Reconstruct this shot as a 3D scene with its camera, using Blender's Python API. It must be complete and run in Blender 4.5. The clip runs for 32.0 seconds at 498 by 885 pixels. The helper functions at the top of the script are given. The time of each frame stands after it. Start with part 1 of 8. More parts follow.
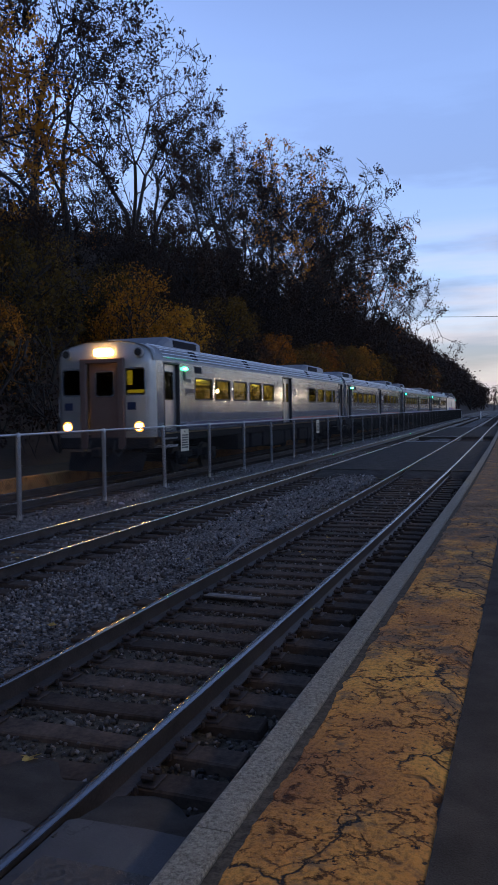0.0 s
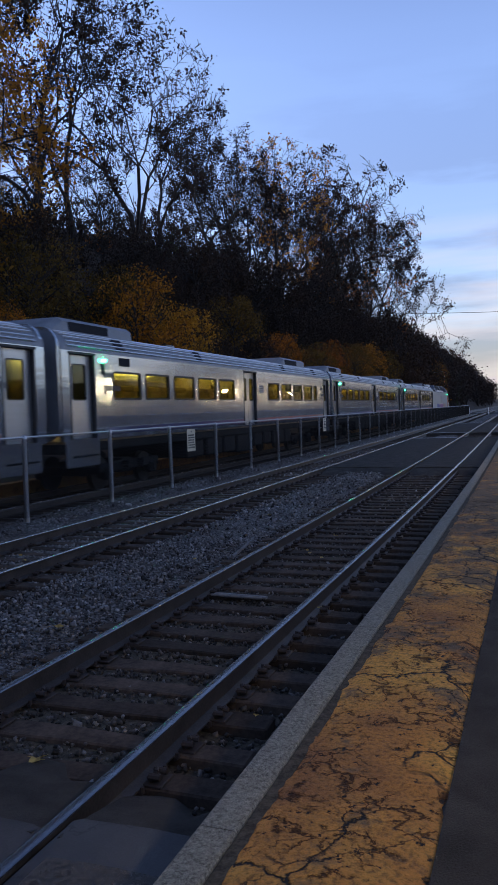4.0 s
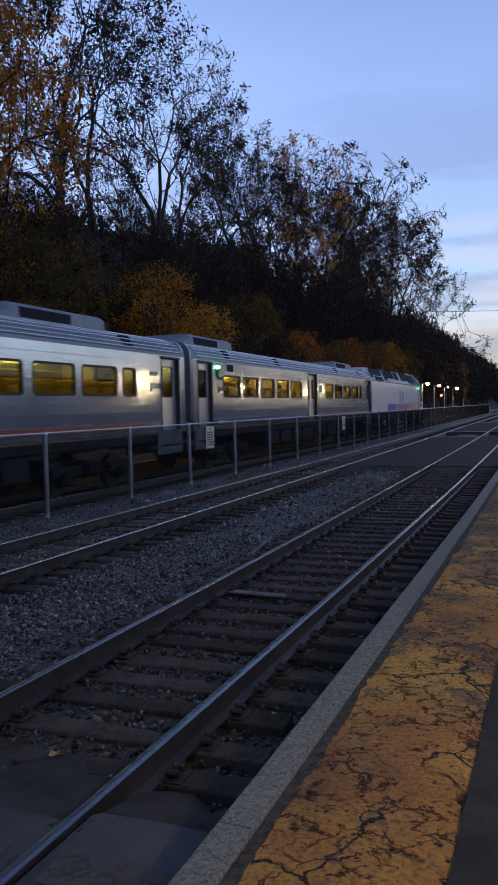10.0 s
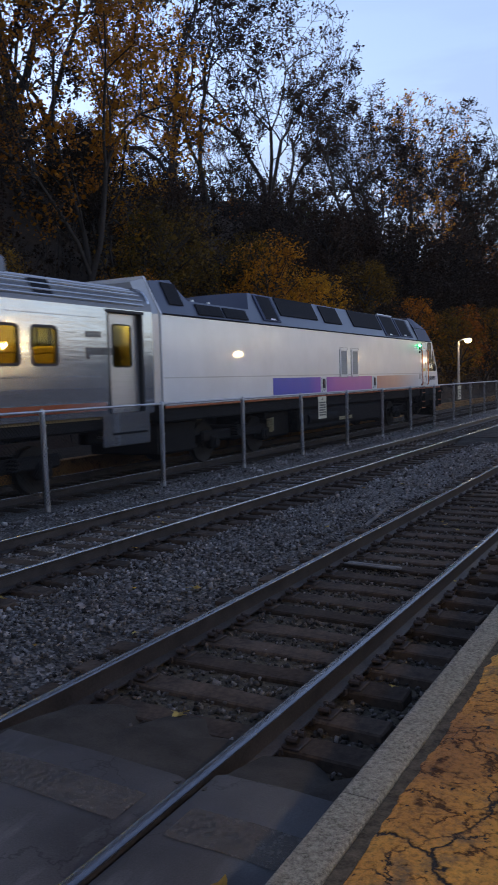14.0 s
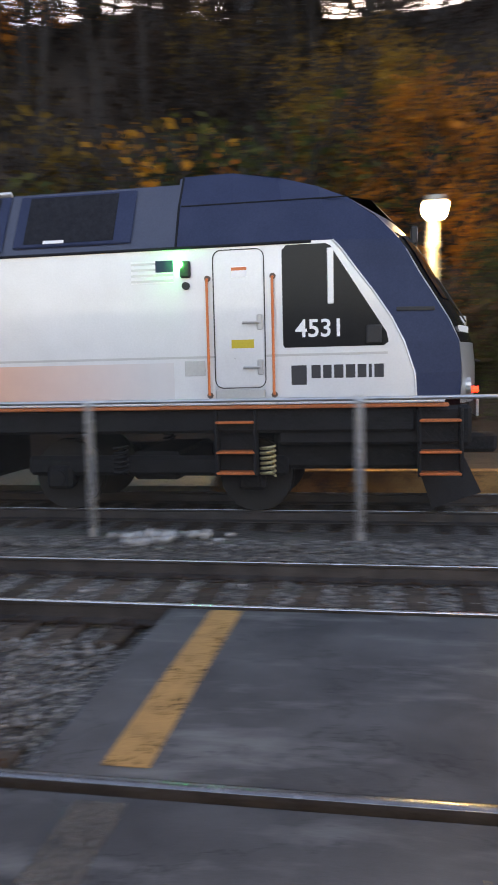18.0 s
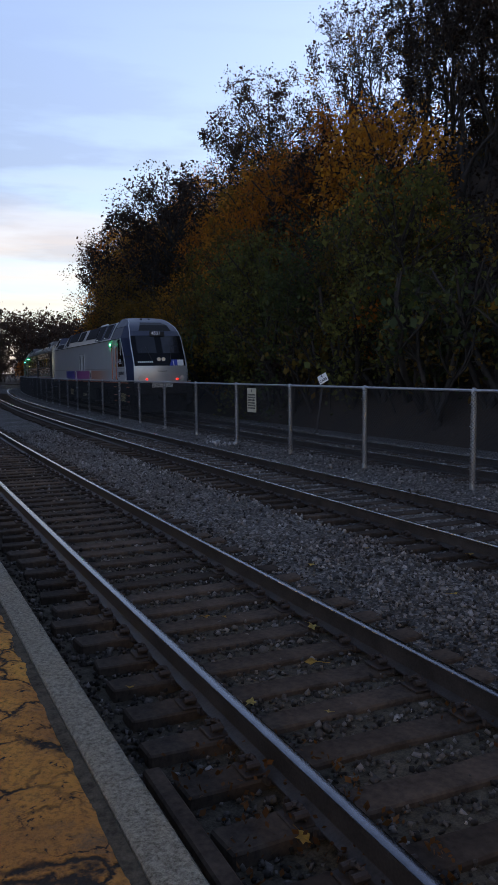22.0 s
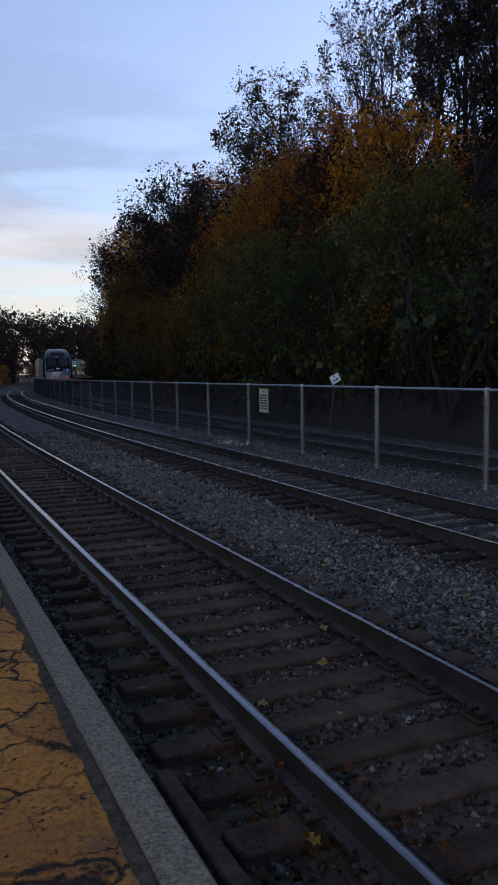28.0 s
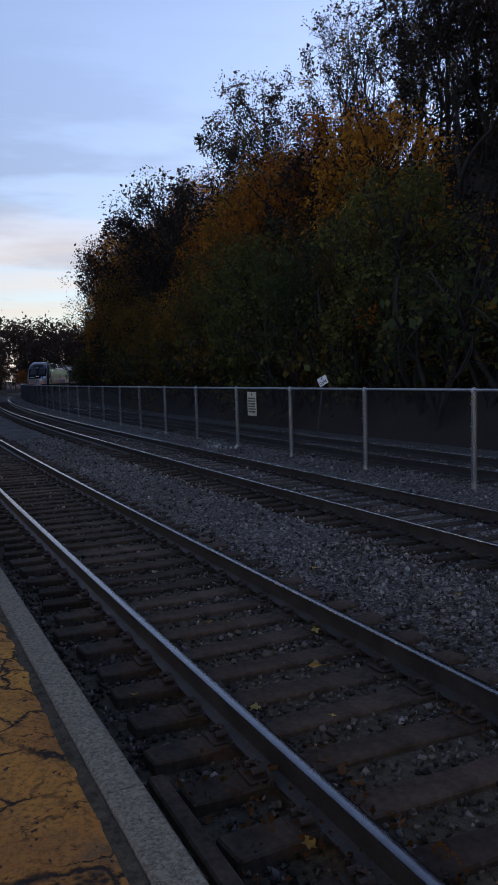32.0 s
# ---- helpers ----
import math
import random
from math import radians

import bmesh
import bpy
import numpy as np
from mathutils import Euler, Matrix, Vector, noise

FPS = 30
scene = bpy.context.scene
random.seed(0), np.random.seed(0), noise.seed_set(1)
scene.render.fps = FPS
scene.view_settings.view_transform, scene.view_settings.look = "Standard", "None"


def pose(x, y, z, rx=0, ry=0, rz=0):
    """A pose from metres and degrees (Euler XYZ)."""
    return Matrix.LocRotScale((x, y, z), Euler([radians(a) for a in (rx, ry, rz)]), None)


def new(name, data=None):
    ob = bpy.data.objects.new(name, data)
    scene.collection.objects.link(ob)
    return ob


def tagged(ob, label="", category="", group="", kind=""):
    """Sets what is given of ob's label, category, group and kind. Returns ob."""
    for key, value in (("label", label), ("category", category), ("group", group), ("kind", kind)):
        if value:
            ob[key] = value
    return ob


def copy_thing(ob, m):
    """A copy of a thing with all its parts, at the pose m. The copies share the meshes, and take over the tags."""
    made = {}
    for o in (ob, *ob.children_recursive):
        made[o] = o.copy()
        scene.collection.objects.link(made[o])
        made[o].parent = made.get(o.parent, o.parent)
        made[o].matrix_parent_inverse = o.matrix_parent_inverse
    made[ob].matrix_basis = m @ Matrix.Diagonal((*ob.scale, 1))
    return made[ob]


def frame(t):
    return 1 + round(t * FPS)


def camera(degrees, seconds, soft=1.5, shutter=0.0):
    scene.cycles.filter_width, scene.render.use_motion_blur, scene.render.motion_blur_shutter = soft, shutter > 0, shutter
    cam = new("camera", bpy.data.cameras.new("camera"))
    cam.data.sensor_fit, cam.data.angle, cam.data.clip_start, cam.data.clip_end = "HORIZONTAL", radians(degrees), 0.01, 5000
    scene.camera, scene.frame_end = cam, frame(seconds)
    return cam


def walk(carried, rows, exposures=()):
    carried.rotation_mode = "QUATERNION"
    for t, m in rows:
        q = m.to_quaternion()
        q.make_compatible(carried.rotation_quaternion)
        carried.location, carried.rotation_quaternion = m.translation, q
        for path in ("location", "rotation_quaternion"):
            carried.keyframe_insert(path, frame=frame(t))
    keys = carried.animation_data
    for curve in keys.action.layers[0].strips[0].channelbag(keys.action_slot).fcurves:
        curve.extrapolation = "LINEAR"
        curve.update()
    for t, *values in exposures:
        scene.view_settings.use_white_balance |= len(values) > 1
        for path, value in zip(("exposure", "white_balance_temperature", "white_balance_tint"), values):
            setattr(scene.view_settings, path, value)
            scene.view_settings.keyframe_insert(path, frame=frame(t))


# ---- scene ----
PATH = [
    (0, 0.000, 0.000, 2.041, 17.00, -2.35, 0.89), (0.5, 0.034, 0.014, 2.034, 17.54, -2.36, 1.31), (1, 0.033, 0.015, 2.032, 17.75, -2.36, 1.38),
    (1.5, 0.036, 0.022, 2.032, 17.83, -2.41, 1.55), (2, 0.038, 0.023, 2.028, 17.81, -2.46, 1.69), (2.5, 0.034, 0.023, 2.029, 17.73, -2.51, 1.69),
    (3, 0.028, 0.022, 2.029, 17.65, -2.52, 1.71), (3.5, 0.030, 0.021, 2.030, 17.58, -2.46, 1.78), (5.5, 0.039, 0.016, 2.035, 17.45, -2.22, 1.74),
    (6, 0.039, 0.009, 2.037, 17.45, -2.23, 1.69), (6.5, 0.035, 0.003, 2.040, 17.40, -2.21, 1.56), (7, 0.037, 0.001, 2.040, 17.38, -2.16, 1.56),
    (7.5, 0.030, -0.004, 2.041, 17.45, -2.17, 1.47), (8, 0.031, 0.007, 2.039, 17.70, -2.36, 1.46), (8.5, 0.030, 0.004, 2.043, 18.00, -2.42, 1.37),
    (9, 0.026, 0.008, 2.041, 18.35, -2.46, 1.36), (9.5, 0.024, 0.010, 2.039, 18.65, -2.51, 1.33), (10, 0.026, 0.005, 2.042, 18.91, -2.54, 1.36),
    (10.5, 0.020, 0.005, 2.038, 19.07, -2.60, 1.30), (11, 0.018, 0.019, 2.042, 19.31, -3.40, 1.28), (11.5, 0.012, 0.026, 2.046, 19.85, -4.24, 1.39),
    (12, 0.007, 0.022, 2.050, 20.60, -4.30, 1.47), (12.5, -0.000, 0.027, 2.045, 21.42, -4.33, 1.55), (13, -0.011, 0.024, 2.043, 22.63, -4.38, 1.70),
    (13.5, -0.030, 0.012, 2.043, 24.67, -4.37, 1.58), (15.5, -0.068, -0.078, 2.067, 36.46, -5.67, 1.83), (16, -0.080, -0.143, 2.058, 41.59, -5.95, 1.50),
    (16.5, -0.122, -0.102, 2.020, 48.83, -5.80, 1.37), (17, -0.134, -0.073, 2.021, 58.17, -6.10, 0.94), (17.5, -0.179, -0.142, 2.045, 74.18, -6.01, 1.07),
    (17.6, -0.204, -0.142, 2.047, 78.55, -5.93, 1.43), (17.7, -0.233, -0.140, 2.038, 83.21, -5.81, 1.77), (17.8, -0.248, -0.121, 2.030, 88.08, -5.69, 1.60),
    (18, -0.267, -0.109, 2.024, 97.21, -5.53, 1.34), (18.5, -0.329, -0.129, 2.035, 114.92, -5.37, 1.81), (19, -0.373, -0.090, 2.003, 128.91, -5.09, 1.10),
    (19.5, -0.397, -0.172, 2.013, 138.28, -5.10, 0.65), (20, -0.423, -0.184, 2.002, 144.24, -5.15, 0.20), (20.5, -0.432, -0.177, 1.988, 147.90, -5.17, 0.43),
    (21, -0.424, -0.181, 1.986, 150.30, -5.24, 0.64), (21.5, -0.413, -0.176, 1.988, 151.01, -5.27, 0.60), (22, -0.414, -0.168, 1.994, 151.67, -5.24, 0.59),
    (22.5, -0.411, -0.170, 1.997, 152.14, -5.17, 0.53), (23, -0.413, -0.158, 1.997, 152.49, -5.05, 0.55), (23.5, -0.414, -0.162, 1.995, 152.76, -4.98, 0.43),
    (24, -0.418, -0.163, 1.999, 152.89, -5.02, 0.44), (24.5, -0.411, -0.159, 2.002, 152.91, -5.04, 0.51), (25, -0.412, -0.165, 1.997, 152.84, -5.07, 0.49),
    (25.5, -0.416, -0.159, 2.001, 152.80, -5.15, 0.62), (27.5, -0.420, -0.161, 2.000, 152.60, -5.19, 0.72), (28, -0.429, -0.162, 1.999, 152.59, -5.21, 0.87),
    (28.5, -0.422, -0.166, 1.998, 152.48, -5.18, 0.74), (29, -0.422, -0.169, 1.997, 152.36, -5.16, 0.84), (29.5, -0.421, -0.169, 1.998, 152.39, -5.16, 0.84),
    (30, -0.425, -0.169, 2.000, 152.33, -5.14, 1.02), (30.5, -0.425, -0.171, 1.998, 152.16, -5.06, 1.15), (31, -0.428, -0.172, 1.999, 152.03, -4.99, 1.28),
    (31.5, -0.428, -0.171, 2.000, 151.88, -4.99, 1.47), (32, -0.430, -0.168, 1.998, 151.68, -4.98, 1.66),
]
cam = camera(35.43, 32.0, soft=0.7, shutter=0.5)
walk(cam, [(t, pose(x, y, z, 90 + pitch, roll, yaw)) for t, x, y, z, yaw, pitch, roll in PATH],
     exposures=[(0.0, 0.1, 6400, 18), (9.0, 0.1, 6600, 18), (12.0, 0.15, 7000, 17), (13.5, 0.36, 7300, 16), (15.5, 1.18, 9000, 15), (17.5, 1.74, 10000, 14), (19.0, 2.1, 10900, 14), (20.0, 1.92, 9700, 11),
                (21.0, 1.12, 8400, 14), (22.0, 0.36, 8000, 14), (24.0, 0.15, 7700, 15), (28.0, 0.12, 7600, 15), (32.0, 0.12, 7600, 15)])

# ---- dusk sky ----
world = bpy.data.worlds.new("dusk_sky")
scene.world = world
world.use_nodes = True
wn, wl = world.node_tree.nodes, world.node_tree.links
wn.clear()
w_out, w_bg = wn.new("ShaderNodeOutputWorld"), wn.new("ShaderNodeBackground")
sky = wn.new("ShaderNodeTexSky")
sky.sky_type, sky.sun_disc = "NISHITA", False
sky.sun_elevation, sky.sun_rotation = radians(16.0), radians(268.0)
sky.air_density, sky.dust_density, sky.ozone_density = 1.0, 0.6, 2.0
w_bg.inputs["Strength"].default_value = 0.33
w_co, w_map, w_noise = wn.new("ShaderNodeTexCoord"), wn.new("ShaderNodeMapping"), wn.new("ShaderNodeTexNoise")
w_map.inputs["Scale"].default_value = (1.6, 1.6, 9.0)
w_noise.inputs["Scale"].default_value, w_noise.inputs["Detail"].default_value = 2.2, 6.0
w_ramp, w_mix = wn.new("ShaderNodeValToRGB"), wn.new("ShaderNodeMix")
w_ramp.color_ramp.elements[0].position, w_ramp.color_ramp.elements[1].position = 0.47, 0.58
w_sep, w_low, w_mul = wn.new("ShaderNodeSeparateXYZ"), wn.new("ShaderNodeMapRange"), wn.new("ShaderNodeMath")
w_low.inputs["From Min"].default_value, w_low.inputs["From Max"].default_value = 0.42, 0.08
w_mul.operation = "MULTIPLY"
w_mix.data_type = "RGBA"
wl.new(w_co.outputs["Generated"], w_map.inputs["Vector"])
wl.new(w_map.outputs["Vector"], w_noise.inputs["Vector"])
wl.new(w_noise.outputs["Fac"], w_ramp.inputs["Fac"])
wl.new(w_co.outputs["Generated"], w_sep.inputs["Vector"])
wl.new(w_sep.outputs["Z"], w_low.inputs["Value"])
wl.new(w_ramp.outputs["Color"], w_mul.inputs[0])
wl.new(w_low.outputs["Result"], w_mul.inputs[1])
wl.new(w_mul.outputs[0], w_mix.inputs["Factor"])
w_tint = wn.new("ShaderNodeMix")
w_tint.data_type, w_tint.blend_type = "RGBA", "MULTIPLY"
w_tint.inputs["Factor"].default_value = 1.0
w_tint.inputs["B"].default_value = (0.93, 0.90, 1.04, 1)
wl.new(sky.outputs["Color"], w_tint.inputs["A"])
wl.new(w_tint.outputs["Result"], w_mix.inputs["A"])
w_streak = wn.new("ShaderNodeMix")
w_streak.data_type, w_streak.blend_type = "RGBA", "MULTIPLY"
w_streak.inputs["Factor"].default_value = 1.0
w_streak.inputs["B"].default_value = (0.66, 0.63, 0.65, 1)
wl.new(w_tint.outputs["Result"], w_streak.inputs["A"])
wl.new(w_streak.outputs["Result"], w_mix.inputs["B"])
# pale cloud banks low over the horizon
w_map2, w_noise2, w_ramp2 = wn.new("ShaderNodeMapping"), wn.new("ShaderNodeTexNoise"), wn.new("ShaderNodeValToRGB")
w_map2.inputs["Scale"].default_value, w_map2.inputs["Location"].default_value = (1.3, 1.3, 14.0), (4.0, 2.0, 1.0)
w_noise2.inputs["Scale"].default_value, w_noise2.inputs["Detail"].default_value = 1.8, 5.0
w_ramp2.color_ramp.elements[0].position, w_ramp2.color_ramp.elements[1].position = 0.44, 0.62
w_low2, w_mul2, w_bank = wn.new("ShaderNodeMapRange"), wn.new("ShaderNodeMath"), wn.new("ShaderNodeMix")
w_low2.inputs["From Min"].default_value, w_low2.inputs["From Max"].default_value = 0.24, 0.06
w_mul2.operation, w_bank.data_type = "MULTIPLY", "RGBA"
w_bank.inputs["B"].default_value = (3.5, 3.25, 3.2, 1)
wl.new(w_co.outputs["Generated"], w_map2.inputs["Vector"])
wl.new(w_map2.outputs["Vector"], w_noise2.inputs["Vector"])
wl.new(w_noise2.outputs["Fac"], w_ramp2.inputs["Fac"])
wl.new(w_sep.outputs["Z"], w_low2.inputs["Value"])
wl.new(w_ramp2.outputs["Color"], w_mul2.inputs[0])
wl.new(w_low2.outputs["Result"], w_mul2.inputs[1])
wl.new(w_mul2.outputs[0], w_bank.inputs["Factor"])
wl.new(w_mix.outputs["Result"], w_bank.inputs["A"])
# at dusk the sky darkens from the horizon to overhead
w_dusk, w_fade = wn.new("ShaderNodeValToRGB"), wn.new("ShaderNodeMix")
for _k in range(2):
    w_dusk.color_ramp.elements.new(0.5)
for _e, (_p, _v) in zip(w_dusk.color_ramp.elements, ((0.0, 0.58), (0.12, 0.70), (0.40, 0.90), (0.95, 0.40))):
    _e.position, _e.color = _p, (_v, _v, _v, 1)
w_fade.data_type, w_fade.blend_type = "RGBA", "MULTIPLY"
w_fade.inputs["Factor"].default_value = 1.0
wl.new(w_sep.outputs["Z"], w_dusk.inputs["Fac"])
wl.new(w_bank.outputs["Result"], w_fade.inputs["A"])
wl.new(w_dusk.outputs["Color"], w_fade.inputs["B"])
wl.new(w_fade.outputs["Result"], w_bg.inputs["Color"])
wl.new(w_bg.outputs["Background"], w_out.inputs["Surface"])

# ---- the line of the railway: s metres along it, l metres to its right, z up ----
PHI0, BEND, S_STRAIGHT, S_ROUND, S_OUT = 1.582, 0.000457, 52.3, -75.0, -260.0
LS = np.arange(-3000, 3000.1, 0.5)
_b = np.where(LS > S_STRAIGHT, 0.0, np.where(LS > S_ROUND, BEND * (S_STRAIGHT - LS) ** 2,
     BEND * (S_STRAIGHT - S_ROUND) ** 2 + 2 * BEND * (S_STRAIGHT - S_ROUND) * (S_ROUND - np.maximum(LS, S_OUT))))
_b = _b + 0.30 * (-105.0 - np.clip(LS, -175.0, -105.0))
LPHI = np.radians(PHI0 + _b)
LX = np.concatenate([[0], np.cumsum((np.sin(LPHI[1:]) + np.sin(LPHI[:-1])) * 0.25)])
LY = np.concatenate([[0], np.cumsum((np.cos(LPHI[1:]) + np.cos(LPHI[:-1])) * 0.25)])
LX, LY = LX - LX[6000], LY - LY[6000]


def at(s, l, z):
    """The place s metres along the line, l metres to its right and z up."""
    p = float(np.interp(s, LS, LPHI))
    return Vector((float(np.interp(s, LS, LX)) + l * math.cos(p), float(np.interp(s, LS, LY)) - l * math.sin(p), z))


def turn(s):
    """The line's heading as a turn about z, with x along the line."""
    return 90 - math.degrees(float(np.interp(s, LS, LPHI)))


def on_line(s, l, z):
    """A pose there: x along the line, y to its left."""
    v = at(s, l, z)
    return pose(v.x, v.y, v.z, 0, 0, turn(s))


TRACK_A, TRACK_B, TRACK_C = -3.02, -7.39, -11.85
FENCE = -9.65
KERB_OUT, KERB_IN, PLAT_Z = -1.315, -1.146, 0.32

# ---- materials ----


def nodes_of(name):
    m = bpy.data.materials.new(name)
    m.use_nodes = True
    t = m.node_tree
    return m, t, t.nodes["Principled BSDF"]


def noise_node(t, scale, detail=4.0, vec=None, rough=0.55):
    n = t.nodes.new("ShaderNodeTexNoise")
    n.inputs["Scale"].default_value, n.inputs["Detail"].default_value, n.inputs["Roughness"].default_value = scale, detail, rough
    if vec:
        t.links.new(vec, n.inputs["Vector"])
    return n


def ramp(t, fac, stops):
    r = t.nodes.new("ShaderNodeValToRGB")
    el = r.color_ramp.elements
    while len(el) < len(stops):
        el.new(0.5)
    for e, (p, c) in zip(el, stops):
        e.position, e.color = p, (*c, 1)
    t.links.new(fac, r.inputs["Fac"])
    return r.outputs["Color"]


def mixed(t, fac, a, b, blend="MIX"):
    m = t.nodes.new("ShaderNodeMix")
    m.data_type, m.blend_type = "RGBA", blend
    for key, v in (("Factor", fac), ("A", a), ("B", b)):
        if isinstance(v, (int, float)):
            m.inputs[key].default_value = v
        elif isinstance(v, tuple):
            m.inputs[key].default_value = (*v, 1)
        else:
            t.links.new(v, m.inputs[key])
    return m.outputs["Result"]


def bumped(t, bsdf, height, strength, dist):
    b = t.nodes.new("ShaderNodeBump")
    b.inputs["Strength"].default_value, b.inputs["Distance"].default_value = strength, dist
    t.links.new(height, b.inputs["Height"])
    t.links.new(b.outputs["Normal"], bsdf.inputs["Normal"])


def surface(name, dark, light, scale=6.0, rough=0.7, metal=0.0, bump=0.3, dist=0.01, fine=60.0, vary=0.0, obj=True, rough_to=None, spec=0.5):
    """A worn surface: two colours over coarse stains, fine grain and relief; vary shifts alike pieces from one another."""
    m, t, b = nodes_of(name)
    co = t.nodes.new("ShaderNodeTexCoord").outputs["Object"] if obj else t.nodes.new("ShaderNodeNewGeometry").outputs["Position"]
    big, small = noise_node(t, scale, 5, co), noise_node(t, fine, 3, co)
    fac = mixed(t, 0.4, big.outputs["Fac"], small.outputs["Fac"])
    col = ramp(t, fac, [(0.32, dark), (0.68, light)])
    if vary:
        info = t.nodes.new("ShaderNodeObjectInfo")
        mr = t.nodes.new("ShaderNodeMapRange")
        mr.inputs["To Min"].default_value, mr.inputs["To Max"].default_value = 1 - vary, 1 + vary
        t.links.new(info.outputs["Random"], mr.inputs["Value"])
        col = mixed(t, 1.0, col, mr.outputs["Result"], "MULTIPLY")
    t.links.new(col, b.inputs["Base Color"])
    b.inputs["Metallic"].default_value = metal
    b.inputs["Specular IOR Level"].default_value = spec
    rr = t.nodes.new("ShaderNodeMapRange")
    rr.inputs["To Min"].default_value, rr.inputs["To Max"].default_value = rough, rough_to if rough_to is not None else min(1, rough + 0.15)
    t.links.new(big.outputs["Fac"], rr.inputs["Value"])
    t.links.new(rr.outputs["Result"], b.inputs["Roughness"])
    if bump:
        bumped(t, b, fac, bump, dist)
    return m


def glow(name, colour, strength):
    m, t, b = nodes_of(name)
    b.inputs["Base Color"].default_value = (*colour, 1)
    b.inputs["Emission Color"].default_value = (*colour, 1)
    b.inputs["Emission Strength"].default_value = strength
    return m


def ballast_mat():
    m, t, b = nodes_of("ballast_stone")
    geo = t.nodes.new("ShaderNodeNewGeometry")
    v = t.nodes.new("ShaderNodeTexVoronoi")
    v.inputs["Scale"].default_value = 32.0
    t.links.new(geo.outputs["Position"], v.inputs["Vector"])
    big = noise_node(t, 0.7, 5, geo.outputs["Position"])
    col = ramp(t, v.outputs["Color"], [(0.0, (0.03, 0.028, 0.026)), (0.5, (0.10, 0.094, 0.087)), (1.0, (0.42, 0.40, 0.38))])
    col = mixed(t, 1.0, col, ramp(t, big.outputs["Fac"], [(0.3, (0.55, 0.5, 0.47)), (0.7, (1.0, 1.0, 1.0))]), "MULTIPLY")
    t.links.new(col, b.inputs["Base Color"])
    b.inputs["Roughness"].default_value = 0.85
    bumped(t, b, v.outputs["Distance"], 1.0, 0.045)
    return m


def stone_mat(name, stops):
    m, t, b = nodes_of(name)
    geo = t.nodes.new("ShaderNodeNewGeometry")
    col = ramp(t, geo.outputs["Random Per Island"], stops)
    big = noise_node(t, 0.7, 5, geo.outputs["Position"])
    col = mixed(t, 1.0, col, ramp(t, big.outputs["Fac"], [(0.3, (0.6, 0.53, 0.5)), (0.7, (1.0, 1.0, 1.0))]), "MULTIPLY")
    grain = noise_node(t, 90, 3, geo.outputs["Position"])
    col = mixed(t, 0.35, col, grain.outputs["Fac"], "OVERLAY")
    t.links.new(col, b.inputs["Base Color"])
    b.inputs["Roughness"].default_value = 0.85
    b.inputs["Specular IOR Level"].default_value = 0.25
    bumped(t, b, grain.outputs["Fac"], 0.4, 0.01)
    return m


